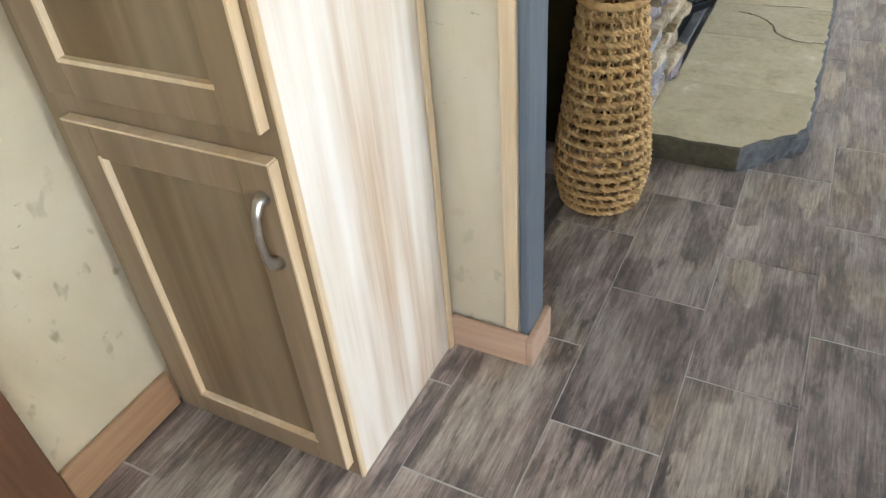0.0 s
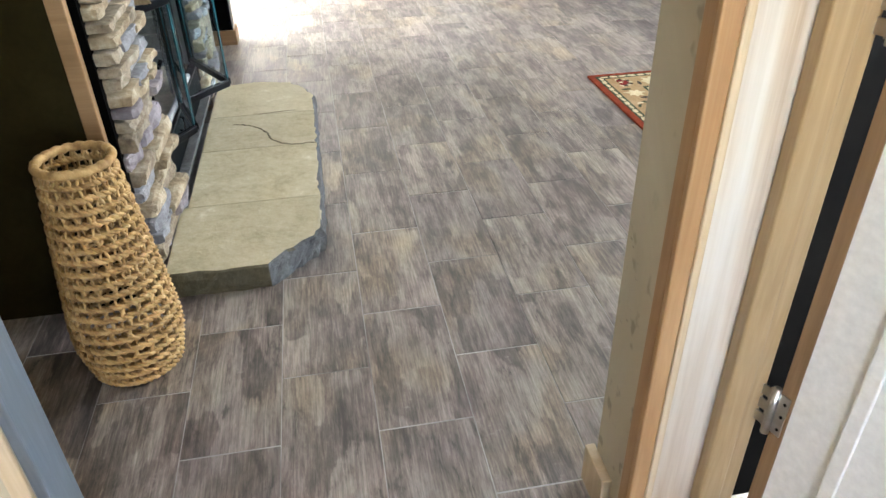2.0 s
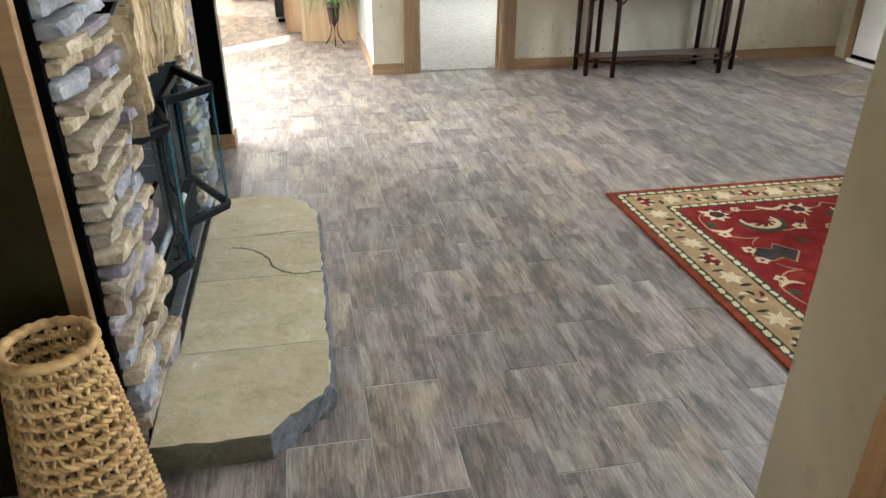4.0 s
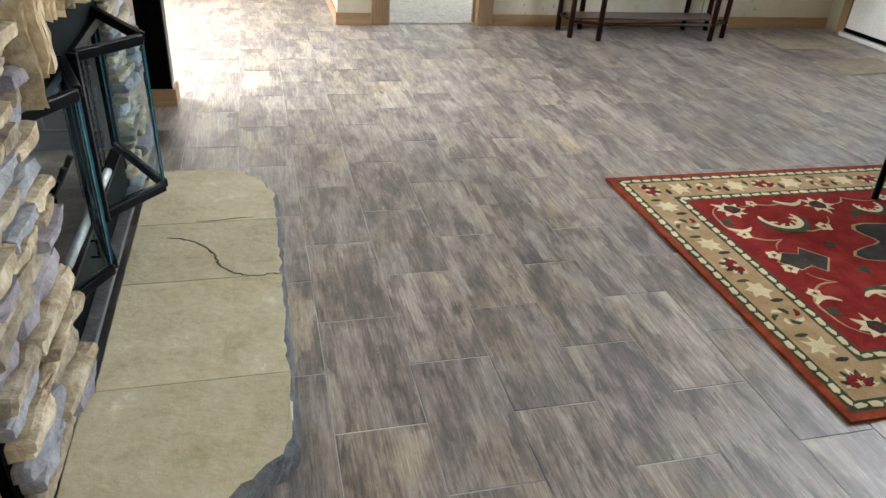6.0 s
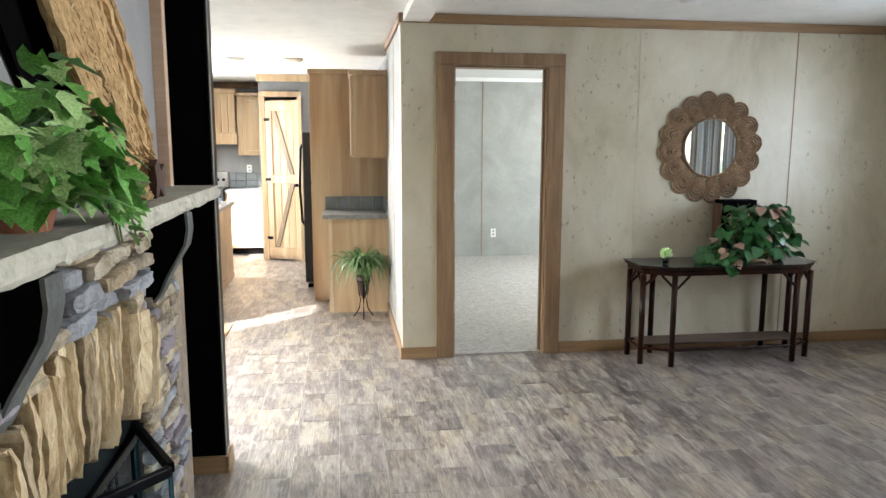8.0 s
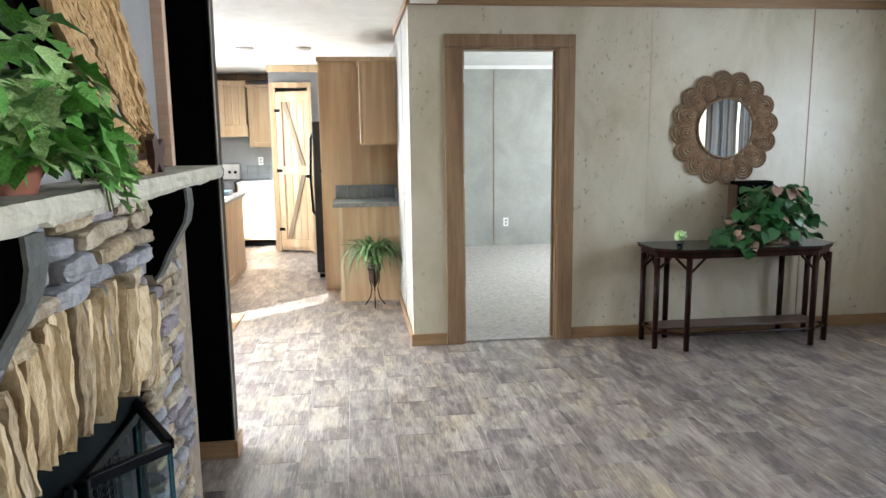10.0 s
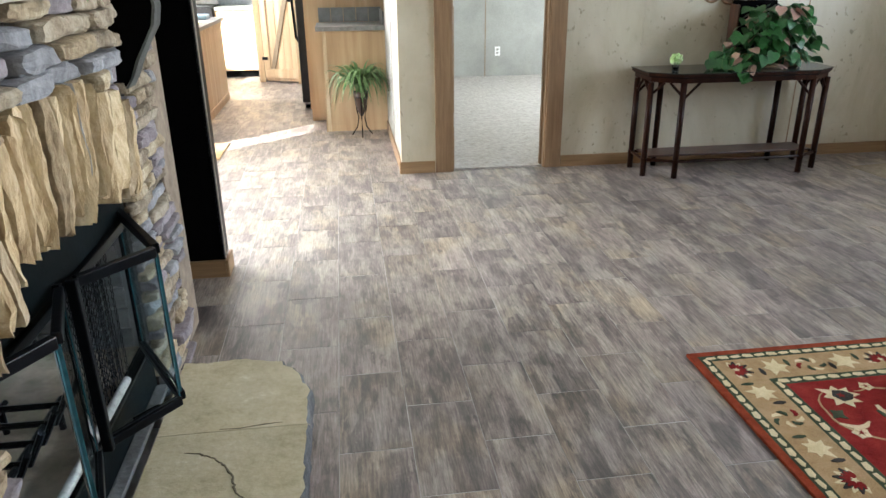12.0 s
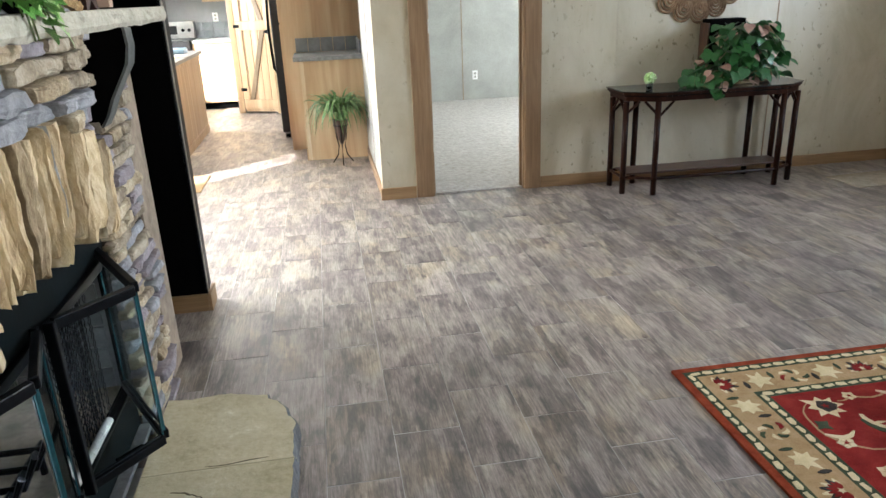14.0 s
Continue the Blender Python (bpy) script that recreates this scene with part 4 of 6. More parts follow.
# tools inside the firebox
andiron = thing("fire_grate", (-0.76, 2.90, 0.2365), "black iron fire grate with upright bars", "fire grate")
for k in range(5):
    part("bar", tube(bmesh.new(), [(-0.10, -0.16 + 0.08 * k, 0.08), (0.10, -0.16 + 0.08 * k, 0.08), (0.14, -0.16 + 0.08 * k, 0.16)], 0.009), M_IRON, andiron)
for x in (-0.07, 0.07):
    part("cross_bar", tube(bmesh.new(), [(x, -0.2, 0.075), (x, 0.2, 0.075)], 0.009), M_IRON, andiron)
    for y in (-0.17, 0.17):
        part("leg", tube(bmesh.new(), [(x, y, 0.0), (x, y, 0.075)], 0.009), M_IRON, andiron)
pipe = thing("gas_pipe", (-0.576, 2.97, 0.2505), "pale ash-dusted pipe lying along the firebox sill", "pipe")
part("tube", tube(bmesh.new(), [(-0.006, -0.28, 0.012), (0.0, 0.0, 0.012), (0.004, 0.28, 0.012)], 0.012, 12), M_GROUT, pipe, smooth=True)

# chain curtain gathered beside the open leaves
curtain = bmesh.new()
for k in range(44):
    y0 = 3.06 + 0.0062 * k
    tube(curtain, [(CX - 0.02 + 0.016 * math.sin(k * 0.62) + 0.002 * math.sin(q * 2.1 + k % 2 * 1.6), y0 + 0.0022 * math.cos(q * 2.1 + k % 2 * 1.6), 0.245 + 0.0078 * q) for q in range(57)], 0.0017, 3)
part("chain_curtain", curtain, M_IRON, fireplace, "gathered black chain-mesh spark curtain")

# ---- leaves ----
def leafy(name, dark, mid, light, rough=0.4):
    n = Nodes(name)
    co = n.coords((1, 1, 1), vary=True)
    a = n.noise(co, 16.0, 4.0, 0.6)
    col = n.ramp(a, [(0.3, dark), (0.5, mid), (0.72, light)])
    tone = n.grey(n.rand, 0.0, 2.0, 0.6, 1.4)
    tone3 = n.add("ShaderNodeCombineColor", Red=tone, Green=tone, Blue=tone).outputs[0]
    n.bump(n.noise(co, 60.0), 0.2, 0.002)
    n.put(n.b, "Subsurface Weight", 0.0)
    return n.done(n.mix(1.0, col, tone3, "MULTIPLY"), rough)


M_IVY = leafy("ivy_leaf", (0.035, 0.13, 0.02), (0.09, 0.26, 0.04), (0.20, 0.42, 0.10))
M_IVY_PALE = leafy("pale_ivy_leaf", (0.12, 0.26, 0.06), (0.26, 0.42, 0.14), (0.55, 0.64, 0.38))
M_POTHOS = leafy("dark_pothos_leaf", (0.012, 0.055, 0.014), (0.028, 0.11, 0.028), (0.06, 0.19, 0.05), 0.3)
M_BLUSH = leafy("blush_leaf", (0.28, 0.15, 0.11), (0.40, 0.25, 0.19), (0.50, 0.36, 0.28))
M_FERN = leafy("spider_fern_blade", (0.05, 0.12, 0.03), (0.12, 0.24, 0.07), (0.40, 0.50, 0.27))
M_STEM = leafy("green_stem", (0.06, 0.09, 0.02), (0.10, 0.14, 0.035), (0.15, 0.2, 0.06))


def leaf_mesh(name, outline, material, curl=0.12):
    """A cupped leaf one unit long along +x, with a folded midrib."""
    bm = bmesh.new()
    ribs = [bm.verts.new((x, 0, curl * 0.6 * x - curl * x * x * 1.4)) for x, _ in outline]
    up = [bm.verts.new((x + dx, w, curl * 0.6 * x - curl * x * x * 1.4 + 0.18 * w)) for (x, w), dx in zip(outline, [0.0] * len(outline))]
    dn = [bm.verts.new((x, -w, curl * 0.6 * x - curl * x * x * 1.4 + 0.18 * w)) for x, w in outline]
    for i in range(len(outline) - 1):
        for side in (up, dn):
            a = [ribs[i], ribs[i + 1], side[i + 1], side[i]]
            bm.faces.new(a if side is dn else a[::-1])
    bmesh.ops.remove_doubles(bm, verts=bm.verts, dist=1e-4)
    return mesh_of(name, bm, material, True)


IVY_SHAPE = [(0, 0.0), (-0.06, 0.22), (0.10, 0.46), (0.20, 0.30), (0.32, 0.28), (0.46, 0.50), (0.55, 0.26), (0.78, 0.16), (1.0, 0.0)]
HEART_SHAPE = [(0, 0.0), (-0.05, 0.2), (0.08, 0.36), (0.28, 0.42), (0.5, 0.36), (0.75, 0.2), (1.0, 0.0)]
ivy_mesh = leaf_mesh("leaf", IVY_SHAPE, M_IVY)
ivy_pale_mesh = leaf_mesh("leaf", IVY_SHAPE, M_IVY_PALE)
pothos_mesh = leaf_mesh("leaf", HEART_SHAPE, M_POTHOS)
blush_mesh = leaf_mesh("leaf", HEART_SHAPE, M_BLUSH)


def leaf_at(parent, mesh, p, out, size, rng):
    """Hang one leaf at p, facing outwards and drooping."""
    yaw = math.degrees(math.atan2(out[1], out[0])) + rng.uniform(-45, 45)
    ob = new("leaf", mesh)
    ob.parent = parent
    ob.matrix_basis = pose(*p, rng.uniform(-40, 40), rng.uniform(5, 65), yaw) @ Matrix.Scale(size, 4)
    return ob


# ---- ivy and tray on the mantel ----
MZ = 1.367
ivy = thing("ivy_plant", (-0.535, 2.745, MZ), "green trailing ivy in a terracotta pot on the mantel", "plant")
M_TERRA = mottled("terracotta", (0.25, 0.09, 0.06), (0.35, 0.14, 0.09), (0.44, 0.21, 0.14), 9.0, rough=0.8)
part("pot", lathe(bmesh.new(), [(0.045, 0), (0.06, 0.05), (0.066, 0.055), (0.066, 0.075), (0.055, 0.075), (0.05, 0.06)], 24), M_TERRA, ivy, "terracotta pot", smooth=True)
rng = random.Random(7)
for k in range(330):
    u, ang = rng.random(), rng.uniform(0, 2 * math.pi)
    r = 0.04 + 0.17 * math.sqrt(rng.random())
    p = Vector((0.06 + 0.5 * r * math.cos(ang), r * 1.05 * math.sin(ang) - 0.05, 0.07 + 0.25 * rng.random() * (1.15 - r * 3.2)))
    p.z = 0.06 + (p.z - 0.06) * (1 - 0.75 * min(1.0, max(0.0, p.y) / 0.2))
    if p.x < -0.05:
        p.x = -0.05 + 0.02 * rng.random()
    leaf_at(ivy, ivy_pale_mesh if rng.random() < 0.3 else ivy_mesh, p, (p.x + 0.02, p.y), rng.choice((0.042, 0.055, 0.068, 0.085)) * rng.uniform(0.9, 1.1), rng)
for s in range(9):
    y0, y1 = rng.uniform(-0.04, 0.06), rng.uniform(0.12, 0.31)
    pts = [(0.02, y0, 0.1), (0.08, (y0 + y1) / 2, 0.12), (0.115, y1 * 0.85, 0.06), (0.12, y1, -0.005 if s % 3 else -0.05)]
    part("stem", tube(bmesh.new(), pts, 0.002, 5), M_STEM, ivy)
    for q in range(16):
        t = rng.random()
        i = min(2, int(t * 3))
        f = t * 3 - i
        p = Vector(pts[i]).lerp(Vector(pts[i + 1]), f)
        leaf_at(ivy, ivy_pale_mesh if rng.random() < 0.3 else ivy_mesh, p + Vector((rng.uniform(0, 0.02), rng.uniform(-0.02, 0.02), rng.uniform(0, 0.03))), (0.6, 0.4), rng.uniform(0.028, 0.052), rng)

M_STRAW = mottled("braided_straw", (0.26, 0.16, 0.065), (0.42, 0.28, 0.13), (0.56, 0.41, 0.22), 30.0, rough=0.85, bump=0.6, fine=120.0, vary=True)
tray = thing("woven_tray", (-0.565, 3.46, 1.79), "large oval braided straw tray leaning on the wall", "tray")
tray.matrix_basis = pose(-0.565, 3.22, 1.795, 0, -4, 0)
ring_r = 0.0
k = 0
while ring_r < 0.205:
    a_, b_ = max(ring_r, 0.004) + 0.33 * min(1, ring_r / 0.06), max(ring_r, 0.004)
    pts = []
    n = 28 + int(ring_r * 300)
    for i in range(n):
        t = 2 * math.pi * i / n
        u, w = a_ * math.cos(t), b_ * math.sin(t)
        ca, sa = math.cos(radians(131)), math.sin(radians(131))
        pts.append((0.004 * math.sin(i * 2.4 + k) + (0.03 * max(0, ring_r - 0.165) / 0.04), u * ca - w * sa, u * sa + w * ca))
    part("braid", tube(bmesh.new(), pts, 0.0095 if ring_r < 0.185 else 0.013, 6, True), M_STRAW, tray)
    ring_r += 0.0155
    k += 1
M_STANDWOOD = wood("dark_red_stand_wood", (0.016, 0.004, 0.003), (0.032, 0.008, 0.006), (0.06, 0.016, 0.011), "y", 0.4)
easel = thing("plate_stand", (-0.50, 3.42, MZ), "dark carved wooden plate stand on the mantel", "stand")
for y in (-0.13, 0.16):
    shape = [(-0.055, 0.0), (-0.03, 0.0), (0.0, 0.028), (0.035, 0.0), (0.055, 0.006), (0.045, 0.042), (0.072, 0.062), (0.06, 0.10), (0.02, 0.08), (-0.02, 0.115), (-0.055, 0.095), (-0.04, 0.05)]
    part("foot", prism(bmesh.new(), shape, -0.011, 0.011), M_STANDWOOD, easel, "carved dark foot", m=Matrix(((0, 0, 1, 0.0), (1, 0, 0, y), (0, 1, 0, 0.0), (0, 0, 0, 1))))
part("cross_bar", tube(bmesh.new(), [(-0.02, -0.14, 0.05), (-0.02, 0.18, 0.05)], 0.010, 8), M_STANDWOOD, easel, smooth=True)

# Flat black oval with the tray's tilt, set on the wall behind it.
oval = thing("black_oval", (CX - 0.018, 3.14, 1.80), "black oval shape on the wall behind the straw tray", "board")
rim = []
for i in range(56):
    t = 2 * math.pi * i / 56
    u, w = 0.55 * math.cos(t), 0.25 * math.sin(t)
    rim.append((u * math.cos(radians(131)) - w * math.sin(radians(131)), u * math.sin(radians(131)) + w * math.cos(radians(131))))
part("board", prism(bmesh.new(), rim, -0.009, 0.009), M_BLACK, oval, m=Matrix(((0, 0, 1, 0.0), (1, 0, 0, 0.0), (0, 1, 0, 0.0), (0, 0, 0, 1))))
part("hanger", boxes((0.010, -0.19, 0.06, 0.022, -0.165, 0.20), bevel=0.002), M_WALL_GREY, oval, "pale grey hanger plate")

# ---- woven basket in the alcove ----
M_RATTAN = mottled("twisted_rattan", (0.24, 0.13, 0.042), (0.45, 0.285, 0.11), (0.62, 0.44, 0.21), 26.0, rough=0.6, bump=0.4, fine=160.0, vary=True)
basket = thing("woven_basket", (-0.572, 1.765, 0), "tall open-weave rattan floor basket", "basket")


def basket_r(z):
    u = z / 0.575
    return 0.102 + 0.029 * math.sin(min(1, u * 3.2) * math.pi / 2) - 0.066 * max(0.0, u - 0.18)


for row in range(19):
    z = 0.012 + row * 0.0298
    r0 = basket_r(z)
    for s in (0, 1):
        pts = []
        n = 88
        for i in range(n):
            t = 2 * math.pi * i / n
            ph = 20 * t + math.pi * (s + row % 2)
            r = r0 + 0.0055 * math.sin(ph)
            pts.append((r * math.cos(t), r * math.sin(t), z + 0.0045 * math.cos(ph)))
        part("weaver", tube(bmesh.new(), pts, 0.0056, 5, True), M_RATTAN, basket, smooth=True)
for i in range(20):
    for s in (-1, 1):
        pts = []
        for k in range(24):
            z = 0.004 + 0.57 * k / 23
            t = 2 * math.pi * (i + 0.28 * s * math.sin(k * math.pi / 2 * 0.87)) / 20
            r = basket_r(z) + 0.001 * s
            pts.append((r * math.cos(t), r * math.sin(t), z))
        part("stake", tube(bmesh.new(), pts, 0.0040, 5), M_RATTAN, basket, smooth=True)
pts = [((basket_r(0.575) + 0.002) * math.cos(t), (basket_r(0.575) + 0.002) * math.sin(t), 0.577 + 0.002 * math.sin(20 * t)) for t in (2 * math.pi * k / 72 for k in range(72))]
part("rim", tube(bmesh.new(), pts, 0.0105, 8, True), M_RATTAN, basket, "thick wrapped rim", smooth=True)
part("base", lathe(bmesh.new(), [(0.001, 0.002), (0.099, 0.002), (0.099, 0.010), (0.001, 0.010)], 32), M_RATTAN, basket)


# ---- linen cabinet in the hall ----
def shaker_door(parent, x0, x1, z0, z1, y, frame_m, panel_m, edge_m, rail=0.058, name="door"):
    """A framed door with a sunk panel, facing -y; y is its front."""
    d = part(name, boxes((x0, y, z0, x0 + rail, y + 0.02, z1), (x1 - rail, y, z0, x1, y + 0.02, z1), (x0 + rail, y, z0, x1 - rail, y + 0.02, z0 + rail), (x0 + rail, y, z1 - rail, x1 - rail, y + 0.02, z1), bevel=0.002), frame_m, parent)
    part("panel", boxes((x0 + rail - 0.004, y + 0.010, z0 + rail - 0.004, x1 - rail + 0.004, y + 0.016, z1 - rail + 0.004)), panel_m, d, "sunk wood panel")
    e = 0.0045
    part("bead", boxes((x0 + rail - e, y - 0.001, z0 + rail - e, x0 + rail + e * 0.6, y + 0.010, z1 - rail + e), (x0 + rail + e * 0.6, y - 0.001, z0 + rail - e, x1 - rail + e, y + 0.010, z0 + rail + e * 0.6)), edge_m, d, "pale worn bead round the panel")
    part("edge_strip", boxes((x1 - 0.001, y - 0.0005, z0, x1 + 0.003, y + 0.019, z1), (x0, y - 0.0005, z1 - 0.001, x1, y + 0.019, z1 + 0.003)), edge_m, d, "pale worn door edge")
    return d


cabinet = thing("linen_cabinet", (0, 0, 0), "tall taupe wood linen cabinet with a whitewashed side", "cabinet")
part("carcass", boxes((-1.174, 0.690, 0.0, -0.722, 1.064, 2.38)), M_TAUPE, cabinet)
part("face_frame", boxes((-1.174, 0.678, 0.0, -1.135, 0.6895, 2.38), (-0.765, 0.678, 0.0, -0.711, 0.6895, 2.38), (-1.135, 0.678, 0.70, -0.765, 0.6895, 0.785), (-1.135, 0.678, 0.0, -0.765, 0.6895, 0.07)), M_TAUPE, cabinet)
part("side_panel", boxes((-0.7215, 0.6895, 0.0, -0.7055, 1.065, 2.38)), M_WHITEWASH, cabinet, "whitewashed wood side panel")
part("corner_strip", boxes((-0.7105, 0.676, 0.0, -0.7035, 0.689, 2.38), bevel=0.002), M_EDGE, cabinet, "pale corner strip")
part("back_strip", boxes((-0.7045, 1.045, 0.0, -0.6985, 1.0645, 2.38), bevel=0.002), M_EDGE, cabinet, "pale strip against the wall")
low = shaker_door(cabinet, -1.122, -0.724, 0.042, 0.709, 0.657, M_TAUPE, M_TAUPE_PANEL, M_EDGE)
shaker_door(cabinet, -1.122, -0.724, 0.755, 1.78, 0.657, M_TAUPE, M_TAUPE_PANEL, M_EDGE)
pull = tube(bmesh.new(), [(-0.745, 0.657, 0.655), (-0.745, 0.644, 0.653), (-0.746, 0.634, 0.635), (-0.747, 0.630, 0.60), (-0.748, 0.634, 0.565), (-0.749, 0.644, 0.545), (-0.749, 0.657, 0.541)], [0.011, 0.008, 0.0065, 0.006, 0.0065, 0.009, 0.012], 10)
part("handle", pull, M_METAL, low, "brushed nickel arched handle", smooth=True)

casing = thing("door_casing", (0, 0, 0), "brown wood door casing on the hall wall", "door frame")
part("casing_board", boxes((-1.1895, 0.30, 0.0, -1.166, 0.396, 2.1), bevel=0.004), wood("brown_stained_casing", (0.06, 0.026, 0.012), (0.10, 0.048, 0.023), (0.15, 0.078, 0.04), "z", 0.4), casing)

# ---- open white door and its frame ----
structure("door_frame_hall", boxes((0.572, 0.976, 0.012, 0.616, 1.0045, 2.09), (0.616, 0.985, 0.012, 0.648, 1.0045, 2.05), bevel=0.004), wood("pale_oak_casing", (0.24, 0.155, 0.07), (0.35, 0.24, 0.12), (0.45, 0.33, 0.19), "z", 0.45), "pale oak door casing", "door frame")
door = tagged(new("door_hall"), "white panel door standing open on brass-nickel hinges", "door", kind="structure")
door.matrix_basis = pose(0.676, 0.958, 0.03, 0, 0, -72)
part("leaf", boxes((0.0, -0.018, 0.0, 0.74, 0.018, 2.02), bevel=0.003), M_WHITE, door)
for z0, z1 in ((0.18, 0.86), (1.02, 1.85)):
    part("moulding", boxes((0.10, -0.026, z0, 0.64, -0.0185, z0 + 0.025), (0.10, -0.026, z1, 0.64, -0.0185, z1 + 0.025), (0.10, -0.026, z0 + 0.025, 0.125, -0.0185, z1), (0.615, -0.026, z0 + 0.025, 0.64, -0.0185, z1), bevel=0.003), M_WHITE, door)
part("edge_wood", boxes((-0.006, -0.0205, 0.0, 0.018, 0.019, 2.02)), M_TRIM, door, "bare tan wood edge of the door")
for z in (0.30, 0.95, 1.75):
    hg = part("hinge", boxes((-0.024, -0.0235, z, 0.014, -0.021, z + 0.085), bevel=0.001), M_METAL, door, "nickel butt hinge")
    for q in range(3):
        part("jamb_tab", boxes((-0.056, -0.0250, z + 0.003 + 0.029 * q, -0.020, -0.0225, z + 0.024 + 0.029 * q), bevel=0.0012), M_METAL, hg, "rounded hinge tab on the casing")
        part("screw", tube(bmesh.new(), [(-0.044, -0.0250, z + 0.0135 + 0.029 * q), (-0.044, -0.0268, z + 0.0135 + 0.029 * q)], 0.0035, 8), M_GREYTILE, hg)
    part("knuckle", tube(bmesh.new(), [(-0.010, -0.028, z - 0.004), (-0.010, -0.028, z + 0.094)], 0.007, 10), M_METAL, hg, smooth=True)
    for q in range(3):
        part("screw", tube(bmesh.new(), [(0.007, -0.0236, z + 0.014 + 0.028 * q), (0.007, -0.0246, z + 0.014 + 0.028 * q)], 0.003, 8), M_IRON, hg)

# ---- slim shelf standing in the dark alcove ----
M_DARKWOOD = wood("dark_stained_wood", (0.028, 0.012, 0.007), (0.05, 0.022, 0.013), (0.085, 0.04, 0.024), "z", 0.35)
M_MAHOGANY = wood("red_mahogany", (0.05, 0.014, 0.008), (0.09, 0.028, 0.016), (0.14, 0.05, 0.03), "z", 0.35)
shelf = thing("ladder_shelf", (-0.93, 1.50, 0), "dark brown wooden stand with pale brackets in the alcove", "shelf")
for y in (-0.16, 0.16):
    part("upright", boxes((-0.02, y - 0.02, 0, 0.02, y + 0.02, 1.5), bevel=0.003), M_MAHOGANY, shelf)
for z in (0.12, 0.42, 0.78, 1.14):
    part("shelf_board", boxes((-0.14, -0.139, z, 0.09, 0.139, z + 0.02), bevel=0.003), M_MAHOGANY, shelf)
    part("bracket", boxes((0.0205, -0.175, z - 0.02, 0.045, -0.14, z + 0.05), bevel=0.004), M_WALL_GREY, shelf, "pale grey bracket")

# ---- rug ----
def wool(name, dark, mid, light):
    return mottled(name, dark, mid, light, 14.0, rough=0.95, bump=0.9, fine=330.0, spec=0.08, fine_mix=0.9)


W_RUST = wool("rust_wool", (0.17, 0.030, 0.014), (0.24, 0.046, 0.020), (0.32, 0.072, 0.032))
W_RED = wool("red_wool", (0.16, 0.013, 0.012), (0.215, 0.02, 0.018), (0.27, 0.034, 0.026))
W_BEIGE = wool("beige_wool", (0.33, 0.22, 0.11), (0.40, 0.28, 0.15), (0.47, 0.34, 0.20))
W_CREAM = wool("cream_wool", (0.58, 0.50, 0.30), (0.66, 0.58, 0.37), (0.74, 0.66, 0.46))
W_GREEN = wool("dark_green_wool", (0.035, 0.05, 0.03), (0.05, 0.07, 0.042), (0.075, 0.10, 0.06))
W_CHAR = wool("charcoal_wool", (0.03, 0.028, 0.025), (0.045, 0.042, 0.038), (0.065, 0.06, 0.055))
RX0, RX1, RY0, RY1 = 1.308, 3.748, 2.080, 3.540
rug = thing("area_rug", ((RX0 + RX1) / 2, (RY0 + RY1) / 2, 0.0), "red floral wool rug with beige border and rust edge", "rug")
RW, RD = (RX1 - RX0) / 2, (RY1 - RY0) / 2


def band(inset0, inset1, z):
    a, b, c, d = RW - inset0, RD - inset0, RW - inset1, RD - inset1
    return boxes((-a, -b, 0.0005, a, -d, z), (-a, d, 0.0005, a, b, z), (-a, -d, 0.0005, -c, d, z), (c, -d, 0.0005, a, d, z))


part("rust_edge", band(0.0, 0.028, 0.011), W_RUST, rug, "rust-red bound edge")
part("outer_guard", band(0.028, 0.066, 0.0112), W_GREEN, rug, "dark green guard stripe")
part("border", band(0.066, 0.205, 0.0112), W_BEIGE, rug, "beige border ground")
part("inner_guard", band(0.205, 0.245, 0.0112), W_GREEN, rug, "dark green guard stripe")
a, b = RW - 0.245, RD - 0.245
part("field", boxes((-a, -b, 0.0005, a, b, 0.0112)), W_RED, rug, "deep red field")
ZT = 0.0122


class Pattern:
    """Tufted figures of one colour, gathered into one layer."""

    def __init__(self):
        self.v, self.f = [], []

    def poly(self, pts):
        n0 = len(self.v)
        cx, cy = sum(p[0] for p in pts) / len(pts), sum(p[1] for p in pts) / len(pts)
        self.v += [(x, y, ZT) for x, y in pts] + [(cx, cy, ZT + 0.0004)] + [(x, y, ZT - 0.0022) for x, y in pts]
        n = len(pts)
        for i in range(n):
            j = (i + 1) % n
            self.f += [(n0 + i, n0 + j, n0 + n), (n0 + j, n0 + i, n0 + n + 1 + i, n0 + n + 1 + j)]

    def flower(self, cx, cy, r, petals, turn=0.0, inner=0.45, dz=0):
        self.poly([(cx + (r if k % 2 == 0 else r * inner) * math.cos(turn + math.pi * k / petals), cy + (r if k % 2 == 0 else r * inner) * math.sin(turn + math.pi * k / petals)) for k in range(2 * petals)])

    def stroke(self, pts, w):
        left, right = [], []
        for i, p in enumerate(pts):
            q0, q1 = pts[max(0, i - 1)], pts[min(len(pts) - 1, i + 1)]
            dx, dy = q1[0] - q0[0], q1[1] - q0[1]
            l = math.hypot(dx, dy) or 1
            k = w * math.sin(math.pi * (0.12 + 0.8 * i / (len(pts) - 1)))
            left.append((p[0] - dy / l * k, p[1] + dx / l * k))
            right.append((p[0] + dy / l * k, p[1] - dx / l * k))
        for i in range(len(pts) - 1):
            self.poly([left[i], left[i + 1], right[i + 1], right[i]])

    def made(self, name, material, label, lift=0.0):
        me = bpy.data.meshes.new(name)
        me.from_pydata([(x, y, z + lift) for x, y, z in self.v], [], self.f)
        me.materials.append(material)
        ob = tagged(new(name, me), label, kind="stuff")
        ob.parent = rug
        return ob


